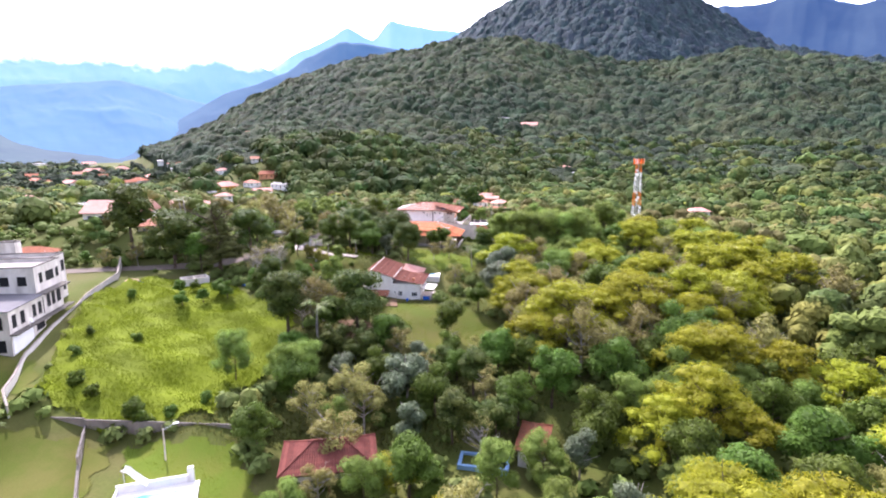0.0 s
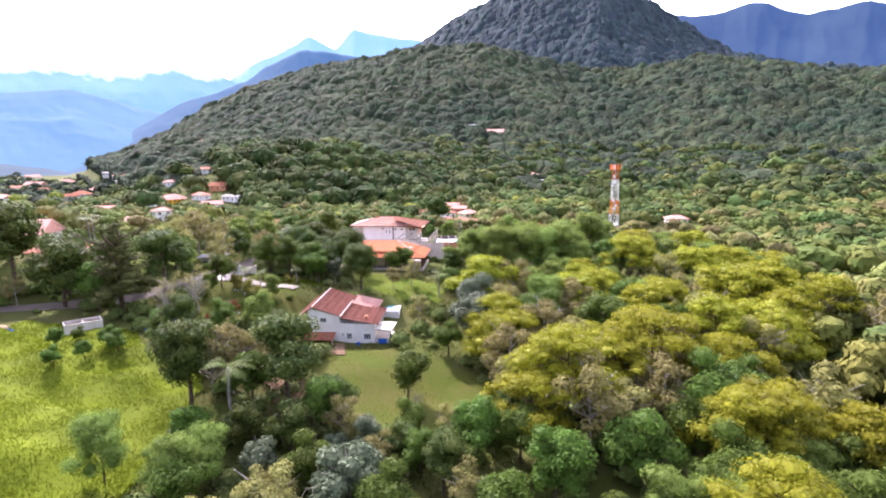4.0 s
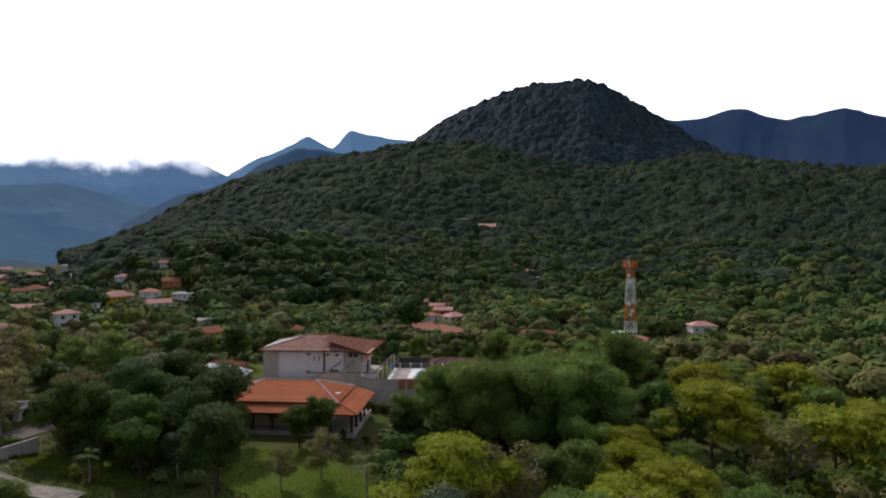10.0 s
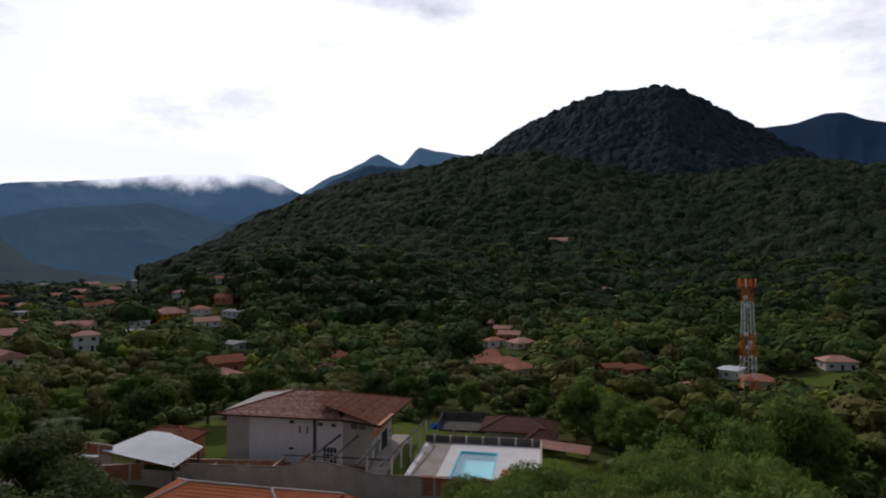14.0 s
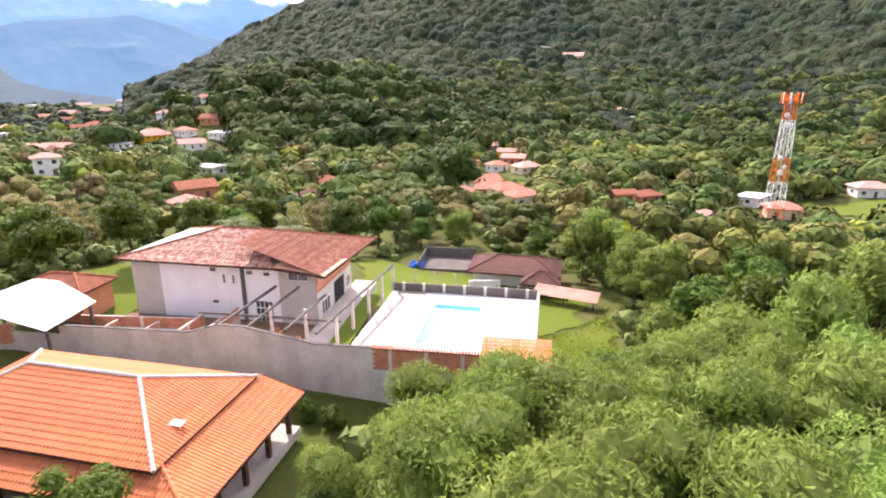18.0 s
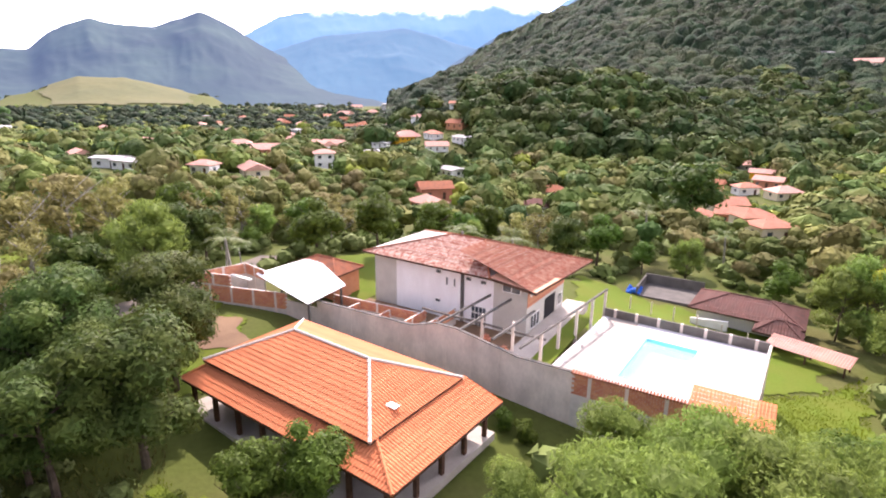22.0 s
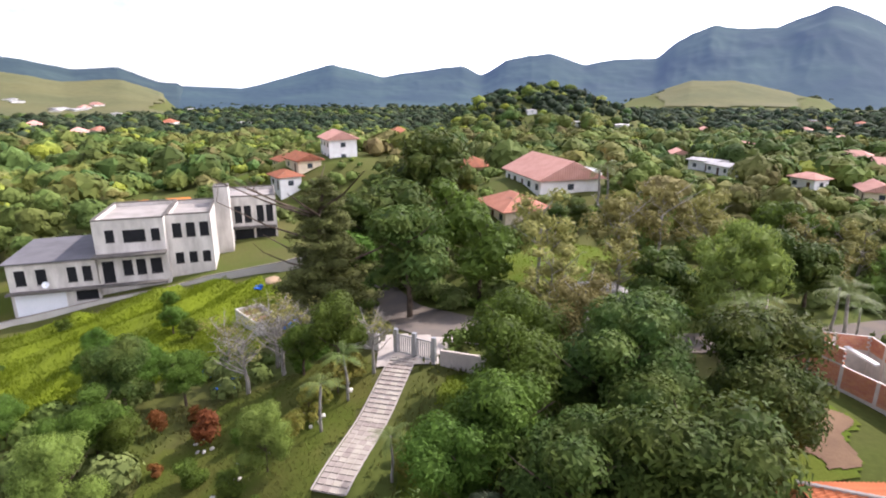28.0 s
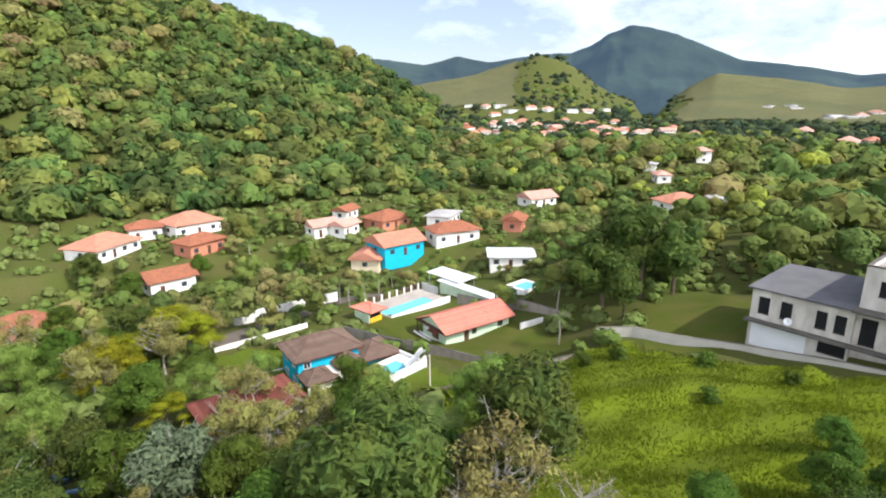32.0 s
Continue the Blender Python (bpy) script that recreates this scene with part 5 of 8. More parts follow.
# ---- the white house ----
def white_house():
    e = thing("white_house", (-19.4, 114.4, -13.4), "white plastered house with an old red tile roof", "house", turn=-2)
    boxes("wall", WHITE, e, (-5.3, 0, -1.2, 0.0, 12.5, 4.9), label="white wall with grey stains")
    boxes("wall", WHITE, e, (0.0, 0.02, -1.2, 6.0, 9.5, 3.9))
    boxes("wall", RENDER_OLD, e, (-7.2, 1.2, -1.2, -5.3, 10, 2.6), label="peeling side wall")
    rust = mat("tile_rust", (0.150, 0.056, 0.040), 0.9, 0.3, 1.6, 10, 0.2, second=(0.23, 0.105, 0.075), second_amount=0.6, island=0.35)
    # gable over the taller half
    bm = bmesh.new()
    q = [bm.verts.new(v) for v in ((-5.3, 0.0, 4.9), (0.0, 0.0, 4.9), (0.0, 0.0, 5.2), (-5.3, 0.0, 6.6))]
    bm.faces.new(q)
    part("gable", bm, WHITE, e)
    top = panel("roof", WOOD, e, [(-7.6, -0.3, 4.6), (-4.6, -0.3, 6.7), (-4.6, 13.2, 6.7), (-7.6, 13.2, 4.6)], 0.12, "faded red clay tile roof")
    slope("tile_slope", (-7.6, 13.2, 4.7), (-7.6, -0.3, 4.7), (-4.6, 13.2, 6.8), (-4.6, -0.3, 6.8), rust, top, 0.26, 0.42)
    slope("tile_slope", (0.6, -0.3, 5.1), (0.6, 13.2, 5.1), (-4.6, -0.3, 6.8), (-4.6, 13.2, 6.8), rust, top, 0.26, 0.42)
    slope("tile_slope", (6.7, -0.5, 3.9), (6.7, 9.9, 3.9), (0.2, -0.5, 5.0), (0.2, 9.9, 5.0), rust, top, 0.26, 0.42)
    slope("tile_slope", (5.2, 8.5, 4.1), (5.2, 14.5, 4.1), (0.2, 8.5, 5.2), (0.2, 14.5, 5.2), TILE_PINK, top, 0.26, 0.42)
    for a, b in (((-4.6, -0.3, 6.8), (-4.6, 13.2, 6.8)), ((0.2, -0.4, 5.2), (0.2, 9.9, 5.2))):
        caps("ridge_tiles", [(a, b)], LIME, top)
    for x0, z0, x1, z1 in ((-3.3, 4.1, -2.2, 4.9), (0.3, 1.7, 0.7, 2.3), (1.2, 1.2, 2.1, 2.3), (4.1, 1.2, 5.3, 2.2)):
        window(e, "y", 0.0, x0, z0, x1, z1, WHITE, 2, depth=-0.1)
    boxes("chimney", BRICKW, e, (4.1, 1.2, 4.2, 4.6, 1.7, 4.9))
    p = slope("porch_roof", (-5.6, -2.4, 1.7), (-0.6, -2.4, 1.7), (-5.6, 0, 2.4), (-0.6, 0, 2.4), TILE_OLD, e, 0.26, 0.42)
    for x in (-5.4, -0.9):
        boxes("post", WHITE, e, (x, -2.2, -1, x + 0.15, -2.05, 1.7))
    # little terrace at the far end
    boxes("terrace", CONCRETE, e, (6.0, -0.2, -1.5, 8.8, 3.4, 1.5))
    panel("awning", RENDER_OLD, e, [(6.0, -0.6, 3.2), (8.9, -0.6, 3.0), (9.3, 3.4, 3.2), (6.0, 3.4, 3.4)], 0.1, "pale sheet awning")
    boxes("door", BLUE_TARP, e, (6.6, -0.26, 0.0, 8.0, -0.18, 1.4), label="blue tarpaulin over the terrace opening")
    boxes("post", STAIN, e, (8.6, -0.45, -1.5, 8.75, -0.3, 3.0))
    pool = thing("small_pool", (-13.0, 127.2, -10.2), "small blue pool on a paved terrace", "pool")
    boxes("deck", COURT, pool, (-3.2, -3.2, -2.6, 2.8, 2.6, 0.0))
    boxes("water", WATER, pool, (-1.6, -0.6, -0.3, 1.4, 1.4, 0.03))
    d = thing("barrel", (-16.1, 113.4, -13.4), "blue plastic barrel standing on the grass", "barrel")
    bm = bmesh.new()
    bar(bm, (0, 0, -0.3), (0, 0, 0.45), 0.30, 12, 0.33)
    bar(bm, (0, 0, 0.45), (0, 0, 0.95), 0.33, 12, 0.29)
    part("body", bm, BLUE_TARP, d)
    for k in range(6):
        s = thing("garden_step", (-19.6 + 0.2 * k, 112.6 - 0.9 * k, ground_z(-19.6, 112.6 - 0.9 * k)), "earth and timber garden step", "step", "garden steps")
        boxes("tread", SOIL, s, (-1.2, -0.4, -0.4, 1.2, 0.4, 0.12))
    CLEAR.append((-20, 120, 9))
    CLEAR.append((-14, 124, 7))


# ---- the unfinished house ----
def unfinished_house():
    e = thing("unfinished_house", (-79.3, 90.0, -10.7), "unfinished pale two-storey house with empty window openings", "house", turn=14)
    e.matrix_world = e.matrix_world @ Matrix.Diagonal((1.22, 1.22, 1.22, 1))
    lo, hi = 0.0, 7.4

    def block(x0, y0, z0, x1, y1, z1, m=RENDER_OLD, roof=SLAB):
        b = boxes("wall", m, e, (x0, y0, z0, x1, y1, z1 - 0.5))
        t = 0.18
        boxes("parapet", m, b, (x0, y0, z1 - 0.5, x0 + t, y1, z1), (x1 - t, y0, z1 - 0.5, x1, y1, z1), (x0 + t, y0, z1 - 0.5, x1 - t, y0 + t, z1), (x0 + t, y1 - t, z1 - 0.5, x1 - t, y1, z1))
        boxes("coping", STAIN, b, (x0 - 0.04, y0 - 0.04, z1, x0 + t + 0.04, y1 + 0.04, z1 + 0.14), (x1 - t - 0.04, y0 - 0.04, z1, x1 + 0.04, y1 + 0.04, z1 + 0.14),
              (x0 + t + 0.04, y0 - 0.04, z1, x1 - t - 0.04, y0 + t + 0.04, z1 + 0.14), (x0 + t + 0.04, y1 - t - 0.04, z1, x1 - t - 0.04, y1 + 0.04, z1 + 0.14))
        boxes("roof_slab", roof, b, (x0 + t, y0 + t, z1 - 0.5, x1 - t, y1 - t, z1 - 0.44))
        return b
    block(-11.0, 0.0, -1.5, 0.0, 7.3, 7.4)
    block(-11.0, 7.3, -1.5, -1.5, 12.2, 7.3)
    block(-22.0, 12.2, -1.5, -13.5, 19.9, 6.9)
    block(-11.0, 12.2, -1.5, -8.5, 14.0, 9.2)
    block(-13.5, 12.2, -1.5, -11.0, 13.6, 6.5)
    # the low wing with a grey fibre-cement roof
    boxes("wall", RENDER_OLD, e, (-9.0, -8.6, -4.0, 0.7, 0.0, 3.2), label="grey-white lower wing")
    panel("wing_roof", FIBRE, e, [(1.0, -9.0, 3.45), (1.0, 0.0, 3.5), (-9.4, 0.0, 3.9), (-9.4, -9.0, 3.8)], 0.12, "dark grey sheet roof of the wing")
    boxes("slab", STAIN, e, (0.7, -8.8, 0.05, 1.6, 7.2, 0.25), label="black-stained balcony slab")
    boxes("slab", STAIN, e, (0.0, -0.2, 3.35, 1.3, 7.3, 3.6))
    boxes("garage_door", METAL_WHITE, e, (0.68, -8.3, -2.6, 0.76, -3.4, -0.1), label="white garage door")
    opening(e, "x", 0.7, -2.4, -1.3, 0.0 - 0.2, -0.1)
    for y0, y1 in ((-7.9, -6.9), (-5.9, -4.9), (-2.9, -2.0), (-1.4, -0.5)):
        opening(e, "x", 0.7, y0, 0.9, y1, 2.6)
    for y0, y1, z0, z1 in ((1.2, 2.1, 4.9, 6.3), (3.0, 5.3, 4.8, 6.2), (5.9, 6.8, 4.8, 6.2), (0.4, 1.6, 0.2, 2.7), (2.5, 3.5, 0.9, 2.7), (3.9, 4.9, 0.9, 2.7), (5.4, 6.6, 0.9, 2.7)):
        opening(e, "x", 0.0, y0, z0, y1, z1)
    for y0 in (7.9, 9.4, 10.9):
        opening(e, "x", -1.5, y0, 4.6, y0 + 1.0, 6.3)
        opening(e, "x", -1.5, y0, 1.4, y0 + 0.9, 2.7)
    for y0 in (14.2, 15.5, 17.2, 18.5):
        opening(e, "x", -13.5, y0, 3.2, y0 + 0.95, 5.6)
    opening(e, "x", -13.5, 14.0, 0.3, 16.6, 2.2)
    opening(e, "x", -13.5, 16.9, 0.3, 19.6, 2.2)
    boxes("slab", STAIN, e, (-13.5, 13.8, 2.4, -12.7, 19.8, 2.65))
    # side facing the valley
    for x0 in (-2.3, -4.6, -7.0):
        opening(e, "y", 0.0, x0, 4.8, x0 + 1.2, 6.1, -0.07)
    for x0 in (-1.2, -3.6, -6.0, -8.2):
        opening(e, "y", -8.6, x0, 0.9, x0 + 1.1, 2.6, -0.07)
    opening(e, "y", -8.6, -1.6, -2.2, 0.0, -0.6, -0.07)
    dish = thing("satellite_dish", (-76.5, 84.6, -10.0), "white satellite dish fixed on the balcony", "satellite dish")
    bm = bmesh.new()
    bmesh.ops.create_cone(bm, cap_ends=False, segments=14, radius1=0.08, radius2=0.45, depth=0.22, matrix=pose(0.3, 0, 0.5, 0, 60, 20))
    part("bowl", bm, METAL_WHITE, dish)
    bm = bmesh.new()
    bar(bm, (0, 0, -0.6), (0.2, 0, 0.45), 0.04)
    part("mast", bm, STEEL, dish)
    line = [(-88.0, 126.0, -7.2), (-81.4, 114.9, -8.4), (-80.8, 104.0, -10.2), (-79.6, 99.5, -11.2), (-77.4, 90.5, -12.2), (-74.4, 80.5, -13.7), (-70.5, 74.0, -14.3), (-68.0, 69.0, -14.6), (-64.5, 65.8, -15.3)]
    for a, b in zip(line, line[1:]):
        wall_run("retaining_wall", a[:2], b[:2], min(a[2], b[2]) - 4.0, a[2], RENDER_GREY, "low whitish retaining wall below the house", 0.24, b[2], coping=WALL_OLD)
    CLEAR.append((-84, 116, 9))
    CLEAR.append((-85, 90, 18))
    CLEAR.append((-93, 103, 14))
    CLEAR.append((-99, 110, 10))


def brick_hut():
    e = thing("brick_hut", (-64.0, 115.6, -11.2), "roofless whitewashed brick hut on the slope", "hut", turn=39)
    for a in ((-2.8, -1.5, -1, 2.8, -1.3, 2.0), (-2.8, 1.3, -1, 2.8, 1.5, 2.0), (-2.8, -1.3, -1, -2.6, 1.3, 2.0), (2.6, -1.3, -1, 2.8, 1.3, 2.0), (-0.1, -1.3, -1, 0.1, 1.3, 1.9)):
        boxes("wall", RENDER_OLD, e, a)
    boxes("floor", SOIL, e, (-2.6, -1.3, -0.5, 2.6, 1.3, 1.5))
    for k, (x, y, s) in enumerate(((-67.5, 114.0, 0.9), (-64.5, 118.6, 1.3), (-50.8, 112.9, 0.6), (-48.2, 117.0, 0.9), (-75.0, 112.6, 0.7), (-51.9, 114.0, 0.6))):
        t = thing("tarpaulin", (x, y, ground_z(x, y)), "crumpled blue plastic tarpaulin on the ground", "tarpaulin", "tarpaulins")
        bm = bmesh.new()
        bmesh.ops.create_grid(bm, x_segments=7, y_segments=7, size=s)
        rr = random.Random(k)
        for v in bm.verts:
            v.co.z = 0.2 + rr.uniform(0, 0.5)
            v.co.x += rr.uniform(-0.15, 0.15)
        bmesh.ops.solidify(bm, geom=bm.faces[:], thickness=0.03)
        part("sheet", bm, BLUE_TARP, t)
    for x, y, m, lab in ((-74.0, 103.8, RENDER_OLD, "pale"), (-77.5, 114.0, SAND, "brown")):
        t = thing("sand_heap", (x, y, ground_z(x, y)), "heap of %s building sand on the grass" % lab, "sand heap", "sand heaps")
        bm = bmesh.new()
        bmesh.ops.create_icosphere(bm, subdivisions=2, radius=1.0)
        for v in bm.verts:
            v.co = Vector((v.co.x * 1.7, v.co.y * 1.2, v.co.z * 0.7)) * (1 + 0.12 * noise.noise(v.co * 2))
        part("mound", bm, m, t)
    CLEAR.append((-64.0, 115.6, 4.5))


# ---- houses below ----
def blue_house():
    e = thing("blue_house", (-29.7, 47.5, -23.4), "turquoise two-storey house with brown tile hip roofs", "house", turn=9)
    boxes("wall", BLUE, e, (-4.6, -3.2, -1, 4.4, 3.2, 4.9), label="bright turquoise wall")
    hip(e, -5.3, -3.9, 5.1, 3.9, 4.8, 1.9, TILE_BROWN, 0.3, 0.45)
    boxes("wall", WHITE, e, (-3.6, 3.2, -1, 2.6, 5.6, 3.0))
    hip(e, -0.2, 2.4, 4.6, 6.8, 2.6, 1.2, TILE_BROWN, 0.3, 0.45, name="porch_roof")
    hip(e, -4.4, 2.2, -0.2, 6.0, 3.4, 1.3, TILE_BROWN, 0.3, 0.45, name="bay_roof")
    hip(e, -10.6, -1.4, -4.2, 5.4, 3.0, 1.5, TILE_BROWN, 0.3, 0.45, name="wing_roof")
    boxes("wall", BLUE, e, (-9.6, -0.6, -1, -4.6, 4.4, 2.9))
    for x, y in ((4.2, 6.4), (0.2, 6.4), (-10.2, 5.0), (-10.2, 0.0)):
        boxes("post", WHITE, e, (x - 0.12, y - 0.12, -0.5, x + 0.12, y + 0.12, 2.6))
    for y0, z0 in ((-2.0, 3.2), (1.0, 3.2), (-2.0, 0.8), (1.0, 0.8)):
        window(e, "x", 4.4, y0, z0, y0 + 1.0, z0 + 1.1, WHITE, 1, depth=0.1)
    for x0 in (2.6,):
        window(e, "y", 3.2, x0, 3.3, x0 + 1.0, 4.3, WHITE, 1, depth=0.1)
    boxes("balcony", WHITE, e, (4.4, -3.6, 0.0, 7.0, -3.4, 1.0), (6.9, -3.4, 0.0, 7.05, 3.0, 0.9))
    p = thing("slide_pool", (-37.6, 55.4, -21.0), "garden pool with white walls and a blue slide", "pool", turn=22)
    boxes("deck", COURT, p, (-4.5, -3.0, -1.5, 4.5, 2.6, 0.3))
    boxes("water", WATER, p, (-2.6, -1.6, -0.4, 2.2, 1.2, 0.33))
    boxes("rail", WHITE, p, (-4.6, 2.4, 0, 3.4, 2.65, 1.3), (3.2, 2.4, 0, 3.9, 2.9, 2.2), (-4.6, -3.0, 0, -4.4, 2.4, 0.9))
    s = thing("water_slide", (-42.2, 56.7, -20.6), "curved light blue water slide", "slide", turn=20)
    bm = bmesh.new()
    pts = [(0, 0, 2.6), (0.6, -0.1, 2.4), (1.3, -0.3, 1.7), (2.0, -0.5, 1.1), (2.7, -0.9, 0.8)]
    for a, b in zip(pts, pts[1:]):
        a, b = Vector(a), Vector(b)
        sd = Vector((0.1, 0.38, 0))
        for w0, w1, h0, h1 in ((-1, 1, 0, 0), (-1.25, -1, 0.3, 0), (1, 1.25, 0, 0.3)):
            q = [bm.verts.new(v) for v in (a + sd * w0 + Vector((0, 0, h0)), a + sd * w1 + Vector((0, 0, h1)), b + sd * w1 + Vector((0, 0, h1)), b + sd * w0 + Vector((0, 0, h0)))]
            bm.faces.new(q)
    bmesh.ops.solidify(bm, geom=bm.faces[:], thickness=0.04)
    part("chute", bm, METAL_WHITE, s)
    bm = bmesh.new()
    for x in (0.0, 1.3):
        bar(bm, (x, 0, -0.3), (x, 0, 2.5 - x * 0.7), 0.05)
    part("support", bm, STEEL, s)
    CLEAR.append((-30, 50, 8))
    CLEAR.append((-39, 58, 7))
    for a, b, z0, z1 in (((-35.6, 38.8), (-42.8, 49.0), -25, -20.1), ((-42.8, 49.0), (-50.3, 59.7), -24, -19.7), ((-50.3, 59.7), (-55.0, 67.5), -24, -18.6), ((-68.0, 67.4), (-55.0, 67.5), -23, -17.6), ((-55.0, 67.5), (-34.0, 67.8), -22, -17.8), ((-60.3, 31.0), (-67.0, 41.5), -25, -20.9), ((-67.0, 41.5), (-71.0, 52.0), -24, -19.3)):
        wall_run("garden_wall", a, b, z0, z1, WALL_OLD, "dark stained garden boundary wall", 0.2, coping=STAIN)
    for a, b, z0, z1 in (((-16.0, 36.5), (-31.0, 32.5), -25, -21.0), ((-20.0, 22.0), (-40.0, 18.0), -25, -21.5)):
        wall_run("garden_wall", a, b, z0, z1, WHITE, "low white wall along the lane", 0.2)


def green_house():
    e = thing("green_house", (-54.9, 44.8, -22.75), "pale green house with a long salmon tile roof", "house", turn=10)
    boxes("wall", GREENISH, e, (-6.8, -3.2, -1.5, 6.4, 3.2, 3.0), label="pale green painted wall")
    top = panel("roof", WOOD, e, [(-7.4, -4.4, 3.0), (7.2, -4.4, 3.0), (7.2, 4.4, 3.0), (-7.4, 4.4, 3.0)], 0.1, "salmon-red clay tile roof")
    slope("tile_slope", (-7.4, -4.4, 3.05), (7.2, -4.4, 3.05), (-7.4, 0, 4.9), (7.2, 0, 4.9), TILE_SALMON, top, 0.28, 0.42)
    slope("tile_slope", (7.2, 4.4, 3.05), (-7.4, 4.4, 3.05), (7.2, 0, 4.9), (-7.4, 0, 4.9), TILE_SALMON, top, 0.28, 0.42)
    bm = bmesh.new()
    q = [bm.verts.new(v) for v in ((6.42, -3.6, 3.0), (6.42, 3.6, 3.0), (6.42, 0, 4.75))]
    bm.faces.new(q)
    part("gable", bm, GREENISH, e)
    boxes("post", WOOD, e, (6.9, -4.1, -1, 7.05, -3.95, 3.0))
    boxes("porch_slab", COURT, e, (6.4, -4.3, -1.5, 7.6, 0.6, 0.75), label="pale raised porch slab")
    boxes("low_wall", WHITE, e, (7.5, -4.3, 0.5, 7.65, 0.6, 1.1))
    for x0, x1, z0, z1 in ((-5.4, -4.3, 1.4, 2.4), (0.2, 1.1, 1.4, 2.5)):
        window(e, "y", 3.2, x0, z0, x1, z1, WOOD, 1, depth=0.1)
    boxes("door", WOOD, e, (1.8, 3.18, 0.4, 2.7, 3.26, 2.5), label="dark brown wooden door")
    boxes("shutter", TILE_DARK, e, (6.4, -0.4, 1.1, 6.5, 1.3, 2.2), label="dark red window shutter")
    panel("awning", TILE_MAROON, e, [(6.42, -0.7, 2.7), (7.3, -0.7, 2.3), (7.3, 1.6, 2.3), (6.42, 1.6, 2.7)], 0.08, "small dark red tiled awning")
    dish = bmesh.new()
    bmesh.ops.create_uvsphere(dish, u_segments=16, v_segments=8, radius=0.55)
    bmesh.ops.delete(dish, geom=[v for v in dish.verts if v.co.z > -0.2], context="VERTS")
    bmesh.ops.transform(dish, matrix=Matrix.Translation((6.9, -1.5, 2.55)) @ Matrix.Rotation(math.radians(55), 4, "Y"), verts=dish.verts[:])
    bar(dish, (6.4, -1.5, 2.1), (6.7, -1.5, 2.3), 0.03)
    part("satellite_dish", dish, METAL_WHITE, e, "white satellite dish on the gable")
    CLEAR.append((-54.9, 44.8, 9))
    p = thing("long_pool", (-49.8, 30.6, -22.1), "long turquoise pool with pale paved deck", "pool", turn=20)
    boxes("deck", PAVING, p, (-8.6, -5.8, -2.6, -5.9, 2.2, 0.2), (-5.9, -5.8, -2.6, 5.6, -1.7, 0.2), (-5.9, 1.7, -2.6, 5.6, 2.2, 0.2), (5.3, -1.7, -2.6, 5.6, 1.7, 0.2), label="pale paved pool deck")
    boxes("water", WATER, p, (-5.9, -1.7, -0.8, 5.3, 1.7, 0.1), label="bright turquoise water")
    boxes("kerb", COURT, p, (-9.4, 2.2, -2.6, 5.6, 2.4, 0.55), label="low pale kerb wall")
    f = thing("pool_fence", (-49.8, 30.6, -22.1), "low white fence posts with brown rails behind the pool", "fence", turn=20)
    for k in range(8):
        x = -8.2 + 1.9 * k
        boxes("post", WHITE, f, (x - 0.14, -5.75, 0.2, x + 0.14, -5.47, 1.5))
    for z in (0.55, 0.95, 1.3):
        boxes("rail", WOOD, f, (-8.2, -5.64, z - 0.06, 5.1, -5.58, z + 0.06))
    h = thing("pool_hut", (-41.6, 33.8, -22.0), "small garden hut with a salmon tile roof", "hut", turn=115)
    boxes("wall", GREENISH, h, (-2.1, -1.5, -1, 1.5, 1.5, 2.4), label="pale painted wall")
    boxes("wall", YELLOW, h, (1.5, -1.3, -1, 1.75, 1.3, 1.1), label="yellow painted counter front")
    boxes("opening", DARK, h, (1.5, -1.2, 1.1, 1.54, 1.2, 2.1), label="serving hatch filled near-black for its unlit inside")
    hip(h, -2.7, -2.0, 2.6, 2.0, 2.4, 0.8, TILE_SALMON)
    c = thing("carport", (-64.6, 26.3, -22.9), "open carport with a white flat roof beside a pale outbuilding", "carport", turn=107)
    panel("roof", METAL_WHITE, c, [(-9.6, -2.4, 2.9), (0.6, -2.4, 2.9), (0.6, 2.4, 3.1), (-9.6, 2.4, 3.1)], 0.14, "white sheet roof")
    panel("low_roof", METAL_WHITE, c, [(-5.0, -3.4, 2.3), (10.4, -3.4, 2.3), (10.4, -1.4, 2.6), (-5.0, -1.4, 2.6)], 0.12, "long narrow white roof")
    boxes("wall", GREENISH, c, (-4.6, -3.0, -1.5, 10.0, -1.6, 2.28), label="pale green outbuilding wall")
    for x in (-9.0, -5.4, 0.2):
        for y in (-2.1, 2.1):
            boxes("post", STEEL, c, (x - 0.09, y - 0.09, -2.5, x + 0.09, y + 0.09, 2.9))
    boxes("parapet", WHITE, c, (-10.2, -3.2, -2.5, -5.2, -3.0, 0.6))
    b = thing("garden_pool", (-74.6, 33.0, -20.9), "small blue garden pool with a white surround", "pool", turn=20)
    boxes("surround", WHITE, b, (-3.0, -2.8, -2.0, 3.0, -1.5, 0.3), (-3.0, -1.5, -2.0, -2.2, 1.8, 0.3), (2.2, -1.5, -2.0, 3.0, 1.8, 0.3), (-3.0, 1.8, -2.0, 3.0, 2.2, 0.3))
    boxes("water", WATER, b, (-2.2, -1.5, -1.0, 2.2, 1.8, 0.2))
    wall_run("yard_wall", (-62.4, 50.0), (-67.3, 49.4), -24, -20.2, WHITE, "white rendered yard wall", 0.2)
    for spot in ((-49.8, 30.6, 8), (-57, 27.5, 4), (-41.6, 33.8, 4.5), (-44.5, 39, 4), (-46.5, 44, 3.5), (-64.6, 26.3, 9), (-66.5, 33.5, 4.5), (-74.6, 33.0, 4), (-67, 48, 4)):
        CLEAR.append(spot)


